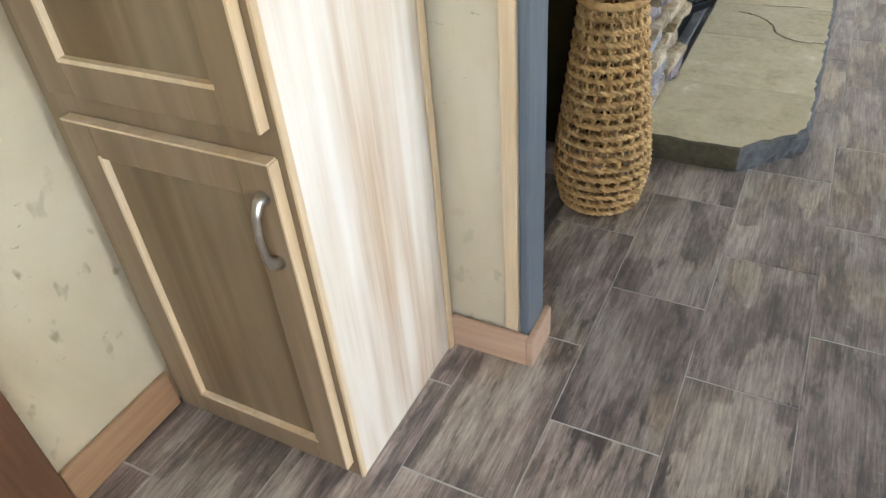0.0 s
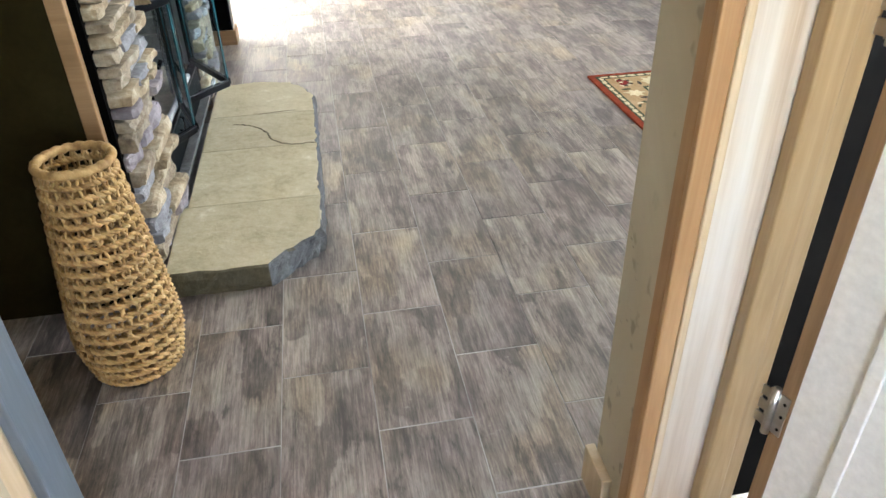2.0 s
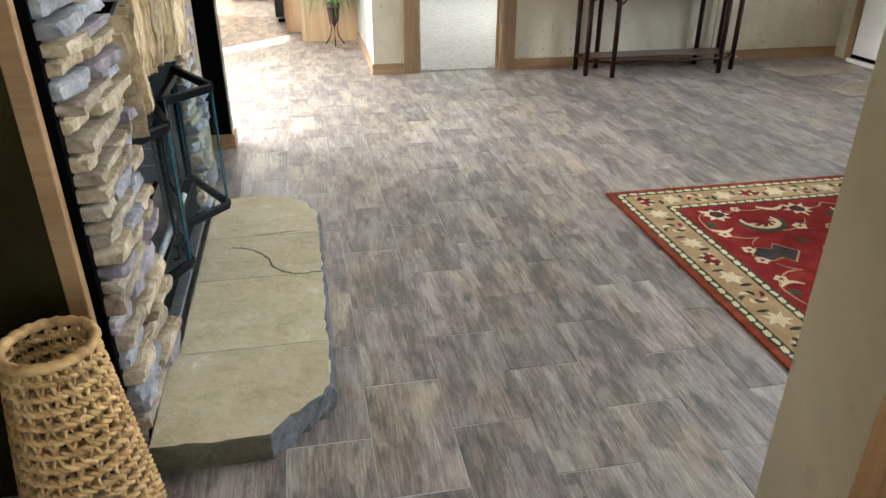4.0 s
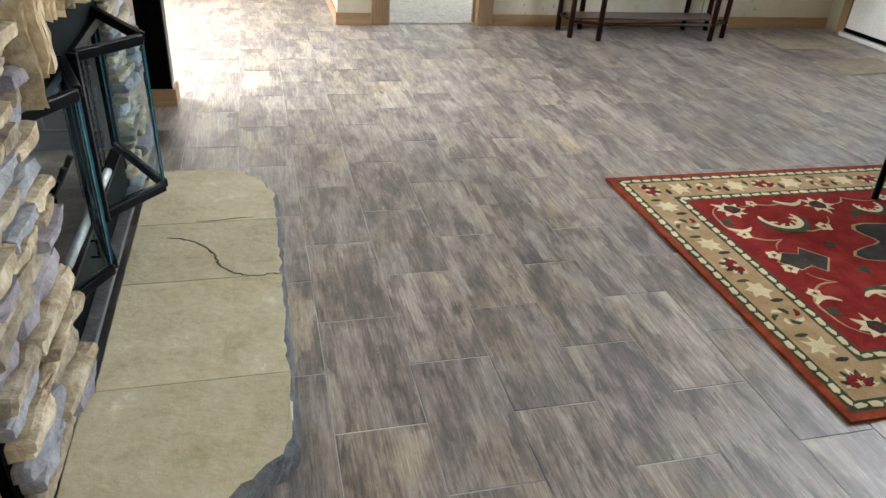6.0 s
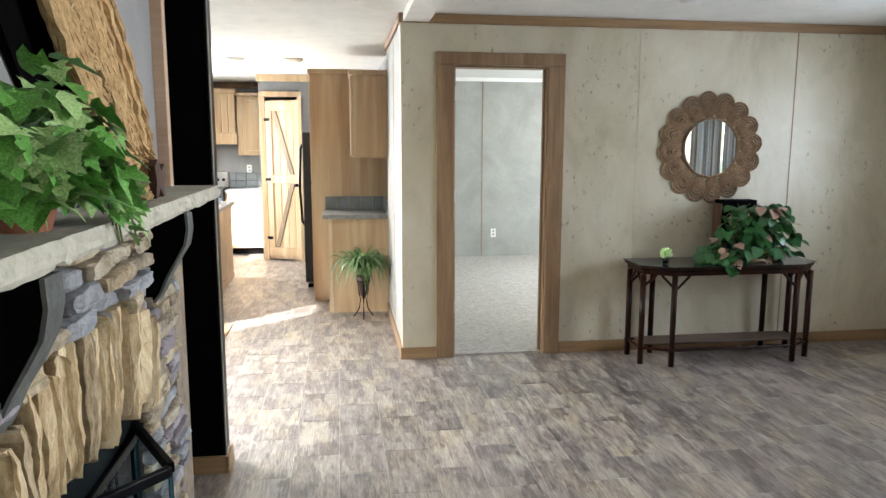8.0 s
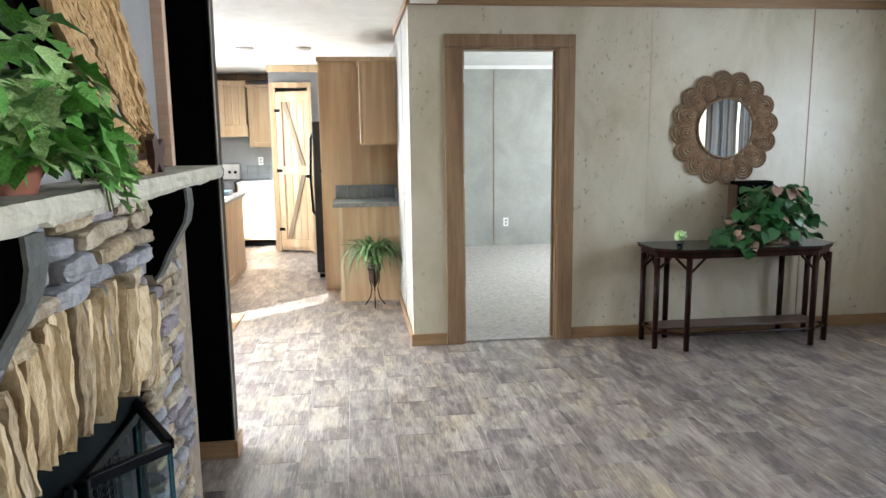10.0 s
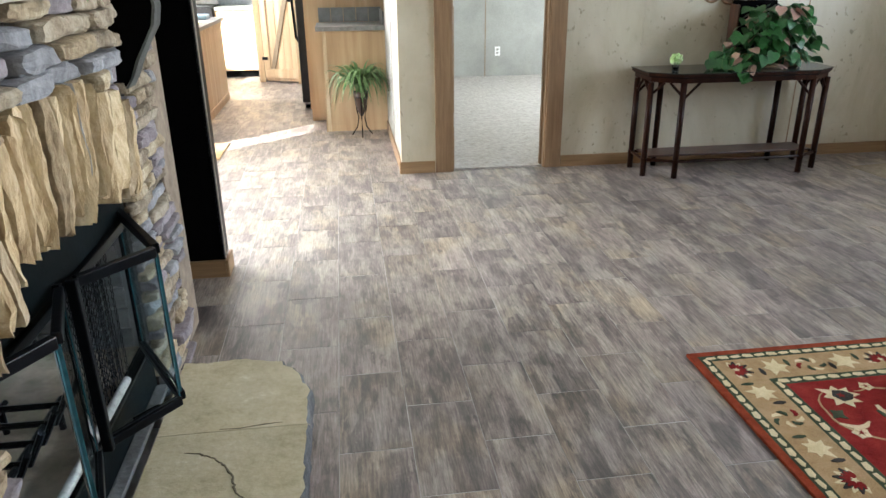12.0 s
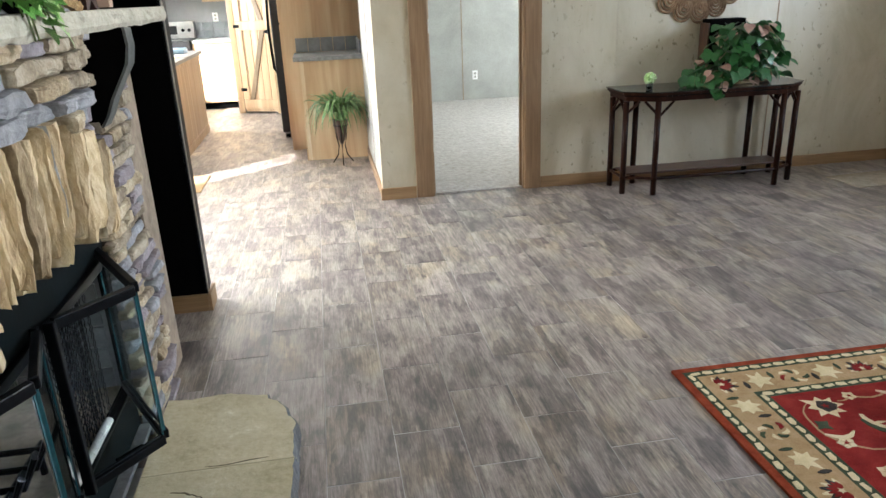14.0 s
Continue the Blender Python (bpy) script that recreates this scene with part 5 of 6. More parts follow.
cream, red2, green2, char, cream2, gold = Pattern(), Pattern(), Pattern(), Pattern(), Pattern(), Pattern()
rr = random.Random(3)
for inset in (0.047, 0.225):
    a, b = RW - inset, RD - inset
    for (x0, y0), (x1, y1) in (((-a, -b), (a, -b)), ((a, -b), (a, b)), ((a, b), (-a, b)), ((-a, b), (-a, -b))):
        n = int(math.hypot(x1 - x0, y1 - y0) / 0.047)
        ux, uy = (x1 - x0) / (n * 0.047), (y1 - y0) / (n * 0.047)
        for k in range(n):
            cx, cy = x0 + (x1 - x0) * (k + 0.5) / n, y0 + (y1 - y0) * (k + 0.5) / n
            s = 0.011 if k % 2 else -0.011
            cream.poly([(cx - ux * 0.020 - uy * (s * 0.2 + 0.007), cy - uy * 0.020 + ux * (s * 0.2 + 0.007)), (cx - ux * 0.018 + uy * 0.009, cy - uy * 0.018 - ux * 0.009), (cx + ux * 0.012 + uy * (0.010 + s * 0.3), cy + uy * 0.012 - ux * (0.010 + s * 0.3)), (cx + ux * 0.021, cy + uy * 0.021), (cx + ux * 0.008 - uy * 0.010, cy + uy * 0.008 + ux * 0.010)])


def ragged(layer, cx, cy, r, points, turn):
    """A leafy star flower with uneven points."""
    pts = []
    for k in range(2 * points):
        rad = r * (rr.uniform(0.82, 1.12) if k % 2 == 0 else rr.uniform(0.46, 0.62))
        th = turn + math.pi * (k + rr.uniform(-0.18, 0.18)) / points
        pts.append((cx + rad * math.cos(th), cy + rad * math.sin(th)))
    layer.poly(pts)


def rosette(cx, cy, s, turn):
    """A fan of pointed petals: charcoal outside, cream, then red."""
    for k in range(-4, 5):
        th = turn + k * 0.40
        c, d = math.cos(th), math.sin(th)
        reach = s * (1.0 - 0.05 * abs(k))
        (char if k % 2 else cream).stroke([(cx + 0.25 * s * c, cy + 0.25 * s * d), (cx + 0.62 * reach * c, cy + 0.62 * reach * d), (cx + reach * c, cy + reach * d)], s * 0.15)
        red2.stroke([(cx + 0.1 * s * c, cy + 0.1 * s * d), (cx + 0.4 * reach * c, cy + 0.4 * reach * d), (cx + 0.72 * reach * c, cy + 0.72 * reach * d)], s * 0.12)
    cream2.flower(cx + 0.12 * s * math.cos(turn), cy + 0.12 * s * math.sin(turn), s * 0.2, 5, turn)


def sprig(cx, cy, s, turn):
    """Loose curled leaves in green, cream and red."""
    for k in range(7):
        th = turn + k * 0.9
        px, py = cx + s * (0.25 + 0.12 * (k % 3)) * math.cos(th), cy + s * (0.25 + 0.12 * (k % 3)) * math.sin(th)
        pts = [(px + 0.55 * s * u * math.cos(th + 1.1 * u), py + 0.55 * s * u * math.sin(th + 1.1 * u)) for u in (0, 0.35, 0.7, 1.0)]
        (green2, cream, red2, green2, cream, green2, cream)[k].stroke(pts, s * 0.13)


a, b = RW - 0.136, RD - 0.136
for (x0, y0), (x1, y1) in (((-a, -b), (a, -b)), ((a, -b), (a, b)), ((a, b), (-a, b)), ((-a, b), (-a, -b))):
    length = math.hypot(x1 - x0, y1 - y0)
    ux, uy = (x1 - x0) / length, (y1 - y0) / length
    n = 4 * round(length / 0.58)
    for k in range(n):
        cx, cy = x0 + (x1 - x0) * k / n, y0 + (y1 - y0) * k / n
        turn = math.atan2(uy, ux) + (1.57 if k % 8 < 4 else -1.57)
        if k % 4 == 0:
            rosette(cx - 0.02 * math.cos(turn), cy - 0.02 * math.sin(turn), 0.068, turn)
        elif k % 2 == 1:
            ragged(cream, cx, cy, 0.054, rr.choice((6, 7)), rr.uniform(0, 1))
            gold.flower(cx, cy, 0.014, 5, 0.3)
            char.stroke([(cx + ux * 0.062 + uy * u, cy + uy * 0.062 - ux * u) for u in (-0.045, -0.03, -0.015, 0.0)], 0.009)
            green2.stroke([(cx - ux * 0.058 + uy * u, cy - uy * 0.058 - ux * u) for u in (0.0, 0.015, 0.03, 0.045)], 0.008)
        else:
            sprig(cx, cy, 0.062, rr.uniform(0, 6))
FXL, FYL = RW - 0.245, RD - 0.245


def crescent(cx, cy, s, turn, mirror):
    """A comb-edged curled leaf lying on a green shadow."""
    def at(k, r):
        th = turn + mirror * (0.2 + 3.9 * k / 12)
        return cx + r * math.cos(th), cy + r * math.sin(th)
    green2.stroke([at(k, s * 1.16) for k in range(1, 12)], s * 0.17)
    cream.stroke([at(k, s * (1.0 - 0.012 * k)) for k in range(13)], s * 0.20)
    for k in range(2, 12, 2):
        p, q = at(k, s * 0.92), at(k + 1.2, s * 0.48)
        cream.stroke([p, ((p[0] + q[0]) / 2, (p[1] + q[1]) / 2), q], s * 0.085)


def palmette(cx, cy, s, turn):
    """A brown-hearted bud in a ragged cream fan."""
    ragged(cream, cx, cy, s, 8, turn)
    fan = [(cx + s * r * math.cos(turn + t), cy + s * r * math.sin(turn + t)) for r, t in ((0.62, 0.0), (0.5, 0.8), (0.5, 1.9), (0.42, 3.1), (0.5, -1.9), (0.5, -0.8))]
    char.poly(fan)
    red2.flower(cx, cy, s * 0.22, 5, turn)


def blossom(cx, cy, s, turn):
    for k in range(5):
        th = turn + k * 1.2566
        cream.flower(cx + s * 0.6 * math.cos(th), cy + s * 0.6 * math.sin(th), s * 0.42, 4, th, 0.75)
    red2.flower(cx, cy, s * 0.24, 5, turn, 0.7)


def vine(pts, sx, sy):
    """A thin gold stem through plan points, softly rounded."""
    fine = []
    for p, q in zip(pts, pts[1:]):
        dx, dy = q[0] - p[0], q[1] - p[1]
        for u in (0, 0.25, 0.5, 0.75):
            bow = 0.16 * math.sin(math.pi * u)
            fine.append((sx * (p[0] + dx * u - dy * bow), sy * (p[1] + dy * u + dx * bow)))
    gold.stroke(fine, 0.0045)


for sx in (-1, 1):
    for sy in (-1, 1):
        m = sx * sy
        palmette(sx * (FXL - 0.14), sy * (FYL - 0.095), 0.072, 0.0 if sx < 0 else math.pi)
        crescent(sx * (FXL - 0.30), sy * (FYL - 0.19), 0.085, 2.6 if sx < 0 else 0.5, -m)
        blossom(sx * (FXL - 0.07), sy * (FYL - 0.29), 0.030, 0.4)
        blossom(sx * (FXL - 0.09), sy * (FYL - 0.44), 0.032, 1.0)
        blossom(sx * (FXL - 0.44), sy * (FYL - 0.27), 0.034, 0.2)
        palmette(sx * (FXL - 0.55), sy * (FYL - 0.10), 0.075, math.pi if sx < 0 else 0.0)
        blossom(sx * (FXL - 0.26), sy * (FYL - 0.055), 0.026, 0.7)
        crescent(sx * (FXL - 0.76), sy * (FYL - 0.13), 0.062, 0.6 if sx < 0 else 2.5, m)
        blossom(sx * (FXL - 0.90), sy * (FYL - 0.07), 0.030, 0.1)
        ragged(green2, sx * (FXL - 0.06), sy * (FYL - 0.19), 0.032, 4, 0.5)
        ragged(green2, sx * (FXL - 0.36), sy * (FYL - 0.40), 0.030, 4, 0.2)
        ragged(green2, sx * (FXL - 0.66), sy * (FYL - 0.19), 0.034, 5, 0.9)
        cream.stroke([(sx * (FXL - 0.035 - 0.10 * u), sy * (FYL - 0.235 - 0.03 * math.sin(3 * u))) for u in (0, 0.25, 0.5, 0.75, 1)], 0.011)
        cream.stroke([(sx * (FXL - 0.37 - 0.13 * u), sy * (FYL - 0.045 - 0.04 * math.sin(3 * u))) for u in (0, 0.25, 0.5, 0.75, 1)], 0.013)
        vine([(FXL - 0.10, FYL - 0.06), (FXL - 0.035, FYL - 0.18), (FXL - 0.07, FYL - 0.29), (FXL - 0.20, FYL - 0.34), (FXL - 0.12, FYL - 0.44)], sx, sy)
        vine([(FXL - 0.20, FYL - 0.075), (FXL - 0.26, FYL - 0.055), (FXL - 0.40, FYL - 0.06), (FXL - 0.48, FYL - 0.08)], sx, sy)
        vine([(FXL - 0.30, FYL - 0.28), (FXL - 0.44, FYL - 0.27), (FXL - 0.52, FYL - 0.16)], sx, sy)
        vine([(FXL - 0.62, FYL - 0.10), (FXL - 0.70, FYL - 0.05), (FXL - 0.90, FYL - 0.07)], sx, sy)
    dx = FXL - 0.185
    gold.poly([(sx * (dx + u * 1.10), w * 1.12) for u, w in ((0.105, 0.0), (0.055, 0.055), (0.0, 0.036), (-0.03, 0.075), (-0.095, 0.0), (-0.03, -0.075), (0.0, -0.036), (0.055, -0.055))])
    char.poly([(sx * (dx + u), w) for u, w in ((0.105, 0.0), (0.055, 0.055), (0.0, 0.036), (-0.03, 0.075), (-0.095, 0.0), (-0.03, -0.075), (0.0, -0.036), (0.055, -0.055))])
    blossom(sx * dx, 0, 0.024, 0.3)
n = 64
MEDAL = [((0.50 + 0.07 * math.cos(8 * t)) * math.cos(t), (0.24 + 0.045 * math.cos(8 * t)) * math.sin(t)) for t in (2 * math.pi * k / n for k in range(n))]
gold.poly([(x * 1.025, y * 1.05) for x, y in MEDAL])
char.poly(MEDAL)
for k in range(16):
    t = 2 * math.pi * k / 16
    cream2.flower(0.36 * math.cos(t), 0.17 * math.sin(t), 0.036 if k % 2 else 0.026, 5, t, 0.6)
    if k % 2:
        green2.stroke([((0.25 + 0.05 * u) * math.cos(t + 0.5 * u), (0.11 + 0.03 * u) * math.sin(t + 0.5 * u)) for u in (0, 0.4, 0.8, 1.2)], 0.016)
red2.flower(0, 0, 0.12, 8, 0.1, 0.6)
cream2.flower(0, 0, 0.06, 8, 0.3)
gold.made("gold_tufting", W_BEIGE, "gold vine and outline figures", -0.0004)
char.made("charcoal_tufting", W_CHAR, "charcoal green medallion figures", 0.0008)
green2.made("green_tufting", W_GREEN, "dark green leaf figures", 0.0006)
cream.made("cream_tufting", W_CREAM, "cream flower and scroll figures", 0.0)
red2.made("red_tufting", W_RED, "red rosettes", 0.0012)
cream2.made("cream_centre_tufting", W_CREAM, "cream flower centres", 0.0018)

# ---- chair beside the rug ----
chair = thing("side_chair", (2.60, 3.05, 0.012), "chair with red back and dark metal legs on the rug", "chair")
M_REDVINYL = mottled("red_vinyl", (0.32, 0.035, 0.02), (0.40, 0.05, 0.028), (0.46, 0.08, 0.045), 9.0, rough=0.45)
M_SEAT = mottled("grey_glossy_seat", (0.30, 0.31, 0.36), (0.38, 0.39, 0.45), (0.45, 0.46, 0.52), 6.0, rough=0.15)
seat = bmesh.new()
prism(seat, [(-0.25, -0.14), (-0.21, -0.19), (0.18, -0.2), (0.22, -0.15), (0.22, 0.15), (0.18, 0.2), (-0.21, 0.19), (-0.25, 0.14), (-0.265, 0)], 0.40, 0.43)
part("seat", seat, M_SEAT, chair, "glossy grey seat")
part("seat_frame", boxes((-0.235, -0.17, 0.37, 0.2, 0.17, 0.399), bevel=0.008), M_TAUPE, chair, "brown seat frame")
part("backrest", boxes((-0.16, 0.18, 0.46, 0.2, 0.225, 0.86), bevel=0.015), M_REDVINYL, chair, "red padded backrest")
for x, y in ((-0.20, -0.13), (0.175, -0.15), (-0.20, 0.155), (0.175, 0.155)):
    part("leg", tube(bmesh.new(), [(x * 1.09 if x > 0 else x + 0.005, y * 0.5 if y < 0 and x < 0 else y * 1.1, 0), (x if x > 0 else x - 0.032, y, 0.37)], 0.0145, 8), M_IRON, chair, smooth=True)
part("stretcher", tube(bmesh.new(), [(-0.19, -0.08, 0.13), (0.21, -0.15, 0.13)], 0.009, 8), M_IRON, chair)
for x in (-0.13, 0.17):
    part("back_post", tube(bmesh.new(), [(x, 0.165, 0.36), (x, 0.2, 0.5)], 0.011, 8), M_IRON, chair)

# ---- console table ----
TBL = (2.752, 5.995, 0.0)
TH = 0.705
M_BAMBOO = wood("dark_mahogany_cane", (0.006, 0.002, 0.0012), (0.014, 0.0045, 0.0025), (0.034, 0.011, 0.005), "z", 0.28, grain=18)
M_BAMBOO.node_tree.nodes["Principled BSDF"].inputs["Specular IOR Level"].default_value = 0.12
console = thing("console_table", TBL, "dark mahogany cane console table with a glass top", "table")
TOP = [(-0.655, 0.19), (-0.655, -0.10), (-0.47, -0.222), (0.485, -0.222), (0.655, -0.10), (0.655, 0.19)]
part("apron", prism(bmesh.new(), [(x * 0.97, y * 0.95) for x, y in TOP], TH - 0.065, TH - 0.035), M_BAMBOO, console)
part("top_frame", prism(bmesh.new(), TOP, TH - 0.025, TH - 0.007), M_BAMBOO, console)
part("top_band", prism(bmesh.new(), [(x * 0.985, y * 0.975) for x, y in TOP], TH - 0.034, TH - 0.026), M_IRON, console)
M_DARKGLASS = mottled("tinted_glass_top", (0.015, 0.02, 0.018), (0.02, 0.026, 0.024), (0.028, 0.034, 0.032), 4.0, rough=0.06, bump=0.0)
part("glass_top", prism(bmesh.new(), [(x * 1.015, y * 1.02) for x, y in TOP], TH - 0.006, TH), M_DARKGLASS, console, "tinted glass sheet on the table")
LEGS = [(-0.635, 0.13), (-0.635, -0.10), (-0.45, 0.15), (-0.45, -0.195), (0.44, 0.15), (0.465, -0.195), (0.63, -0.10), (0.63, 0.13)]
for x, y in LEGS:
    leg = part("leg", tube(bmesh.new(), [(x, y, 0), (x, y, TH - 0.066)], 0.0205, 10), M_BAMBOO, console, smooth=True)
    part("binding", tube(bmesh.new(), [(x, y, 0.105), (x, y, 0.125)], 0.0225, 10), M_BAMBOO, leg, "dark cane binding")
for (xa, ya), (xb, yb) in (((-0.635, -0.10), (-0.45, -0.195)), ((-0.45, -0.195), (0.465, -0.195)), ((0.465, -0.195), (0.63, -0.10)), ((0.63, -0.1), (0.63, 0.13)), ((-0.635, -0.1), (-0.635, 0.13)), ((-0.635, 0.13), (0.63, 0.13))):
    d = math.hypot(xb - xa, yb - ya)
    ux, uy = (xb - xa) / d, (yb - ya) / d
    k = min(0.11, d * 0.42)
    part("stretcher", tube(bmesh.new(), [(xa, ya, 0.115), (xb, yb, 0.115)], 0.011, 8), M_BAMBOO, console)
    for px, py, s in ((xa, ya, 1), (xb, yb, -1)):
        part("brace", tube(bmesh.new(), [(px, py, TH - 0.066 - k), (px + s * ux * k, py + s * uy * k, TH - 0.066)], 0.009, 8), M_BAMBOO, console)
part("low_shelf", boxes((-0.60, -0.085, 0.122, 0.60, 0.12, 0.136), bevel=0.003), M_DARKWOOD, console, "brown lower shelf board")

pothos = thing("pothos_planter", (3.0, 6.0, TH), "bushy green pothos in a gold wicker planter", "plant")
M_GOLDWICK = mottled("gold_wicker", (0.22, 0.15, 0.07), (0.34, 0.25, 0.13), (0.46, 0.36, 0.21), 24.0, rough=0.6, bump=0.5, vary=True)
for r in range(4):
    part("wicker_row", tube(bmesh.new(), [((0.19 + 0.012 * r) * math.cos(t), (0.075 + 0.008 * r) * math.sin(t) - 0.02, 0.012 + 0.021 * r) for t in (2 * math.pi * k / 40 for k in range(40))], 0.0115, 7, True), M_GOLDWICK, pothos, smooth=True)
part("soil", lathe(bmesh.new(), [(0.001, 0.001), (0.18, 0.001), (0.20, 0.065), (0.001, 0.07)], 30), M_CRACK, pothos, m=Matrix.Diagonal((1, 0.4, 1, 1)))
rng = random.Random(21)
for k in range(330):
    t, s = rng.uniform(0, 2 * math.pi), rng.random() ** 0.6
    z = rng.uniform(0.03, 0.40)
    wide = 0.36 * (1 - 0.5 * max(0, z - 0.12) / 0.28)
    p = Vector((wide * s * math.cos(t) - (0.10 if z < 0.12 else 0.03), 0.15 * s * math.sin(t) - 0.07, z))
    if p.y > 0.10:
        p.y = 0.10
    pink = rng.random() < (0.20 if p.x < 0.02 else 0.05)
    leaf_at(pothos, blush_mesh if pink else pothos_mesh, p, (p.x, p.y - 0.1), rng.uniform(0.06, 0.10), rng)
for s in range(5):
    x0 = -0.22 - 0.05 * s
    pts = [(-0.12, -0.06, 0.10), (x0, -0.14, 0.09), (x0 - 0.04, -0.21, 0.03), (x0 - 0.05 + 0.05 * s, -0.235, -0.06 + 0.012 * s)]
    part("stem", tube(bmesh.new(), pts, 0.003, 5), M_STEM, pothos)
    for q in range(5):
        i = rng.randrange(3)
        p = Vector(pts[i]).lerp(Vector(pts[i + 1]), rng.random())
        leaf_at(pothos, pothos_mesh, p, (-0.5, -0.6), rng.uniform(0.06, 0.085), rng)
boxy = thing("dark_box", (2.90, 6.14, TH), "black box with a wicker side behind the plant", "box")
part("box_body", boxes((-0.115, -0.05, 0.0, 0.155, 0.06, 0.425), bevel=0.006), M_BLACK, boxy)
part("wicker_side", boxes((-0.128, -0.055, 0.02, -0.116, 0.06, 0.40), bevel=0.003), M_DARKWOOD, boxy)
small = thing("small_topiary", (TBL[0] - 0.46, 5.93, TH), "small pale green ball plant in a glass", "plant")
cup = part("glass_cup", lathe(bmesh.new(), [(0.022, 0.0), (0.024, 0.05), (0.021, 0.05), (0.019, 0.006)], 18), M_GLASS, small)
bm = bmesh.new()
bmesh.ops.create_icosphere(bm, subdivisions=3, radius=0.038)
roughen(bm, 0.016, 70, 3)
part("foliage_ball", bm, M_IVY_PALE, small, m=pose(0, 0, 0.075))
part("pebbles", lathe(bmesh.new(), [(0.001, 0.006), (0.018, 0.006), (0.019, 0.02), (0.001, 0.024)], 14), M_IRON, small)

# ---- petal mirror ----
M_TWINE = mottled("coiled_twine", (0.12, 0.068, 0.034), (0.215, 0.132, 0.070), (0.31, 0.205, 0.118), 40.0, rough=0.85, bump=0.7, fine=200.0, vary=True)
mirror = thing("petal_mirror", (2.735, FAR, 1.505), "round wall mirror framed in coiled twine petals", "mirror")
mirror.matrix_basis = pose(2.735, FAR - 0.001, 1.505, 90, 0, 0)
part("glass", lathe(bmesh.new(), [(0.0005, 0.012), (0.207, 0.012), (0.207, 0.022), (0.0005, 0.0222)], 64), M_MIRROR, mirror, "clear mirror glass")
part("ring", tube(bmesh.new(), [(0.212 * math.cos(t), 0.212 * math.sin(t), 0.025) for t in (2 * math.pi * k / 64 for k in range(64))], 0.009, 8, True), M_TWINE, mirror, smooth=True)
for k in range(16):
    th = 2 * math.pi * (k + 0.25) / 16
    m = pose(0, 0, 0, 0, 0, math.degrees(th))
    bm = bmesh.new()
    for r in range(5):
        a_, b_ = 0.088 - 0.017 * r, 0.068 - 0.0145 * r
        tube(bm, [(0.312 - 0.006 * r + a_ * math.cos(t), b_ * math.sin(t) * (1.0 + 0.12 * math.cos(t)), 0.012 + 0.005 * r) for t in (2 * math.pi * q / 28 for q in range(28))], 0.0088, 6, True)
    part("petal", bm, M_TWINE, mirror, m=m, smooth=True)

# ---- entry door, mats and small fittings of the living room ----
M_MAT = mottled("beige_mat", (0.26, 0.22, 0.16), (0.33, 0.285, 0.215), (0.40, 0.35, 0.27), 18.0, rough=0.95, bump=0.8, fine=240.0)
entry = tagged(new("door_entry"), "white steel entry door with a black sweep and white sill", "door", kind="structure")
entry.matrix_basis = pose(4.585, 5.53, 0)
part("leaf", boxes((-0.022, -0.44, 0.065, 0.014, 0.44, 2.03), bevel=0.004), M_WHITE, entry)
part("sweep", boxes((-0.026, -0.44, 0.035, 0.012, 0.44, 0.064)), M_BLACK, entry, "black door sweep")
part("sill", boxes((-0.05, -0.46, 0.0, 0.014, 0.46, 0.033), bevel=0.004), M_WHITE, entry, "white aluminium sill")
structure("door_frame_entry", boxes((4.57, 5.99, 0, 4.5985, 6.07, 2.12), (4.57, 4.99, 0, 4.5985, 5.07, 2.12), (4.57, 5.07, 2.04, 4.5985, 5.99, 2.12), bevel=0.004), M_TRIM, "oak casing round the entry door", "door frame")
for x, y, t in ((4.02, 5.12, 8), (3.98, 5.72, 5)):
    mt = thing("door_mat", (x, y, 0.0), "flat beige mat by the entry door", "mat", "mats by the entry", turn=t)
    part("mat_pad", boxes((-0.30, -0.16, 0.0005, 0.30, 0.16, 0.007), bevel=0.002), M_MAT, mt)


def wall_plate(name, at, turn, label, slots):
    p = thing(name, at, label, "wall plate", turn=turn)
    part("plate", boxes((-0.035, -0.006, -0.058, 0.035, -0.0005, 0.058), bevel=0.002), M_WHITE, p)
    for z in slots:
        part("socket", boxes((-0.014, -0.009, z - 0.014, 0.014, -0.0062, z + 0.014), bevel=0.001), M_WALL_GREY, p)


wall_plate("outlet", (2.11, 10.719, 0.33), 0, "white electric outlet on the bedroom wall", (-0.022, 0.022))
wall_plate("light_switch", (0.474, 6.62, 1.40), -90, "white light switch on the grey wall", (0.0,))
wall_plate("light_switch", (0.474, 6.78, 1.05), -90, "pale switch plate on the grey wall", (0.0,))
wall_plate("outlet", (0.474, 6.6, 0.36), -90, "pale outlet low on the grey wall", (-0.022, 0.022))
stop = thing("door_stop", (3.58, FAR - 0.016, 0.045), "small white spring door stop on the baseboard", "door stop")
part("spring", tube(bmesh.new(), [(0, 0, 0), (0, -0.06, 0)], 0.005, 8), M_METAL, stop)
part("tip", tube(bmesh.new(), [(0, -0.06, 0), (0, -0.075, 0)], 0.008, 8), M_WHITE, stop, "white rubber tip")
for i, z in enumerate((0.32, 1.12, 1.83)):
    structure("door_hinge_far_%d" % (i + 1), boxes((DOOR_L + 0.0155, FAR + 0.006, z, DOOR_L + 0.019, FAR + 0.042, z + 0.09), bevel=0.001), M_METAL, "nickel hinge leaf on the jamb", "hinge")
detector = thing("smoke_detector", (2.16, 5.5, H - 0.032), "round white smoke detector on the ceiling", "detector")
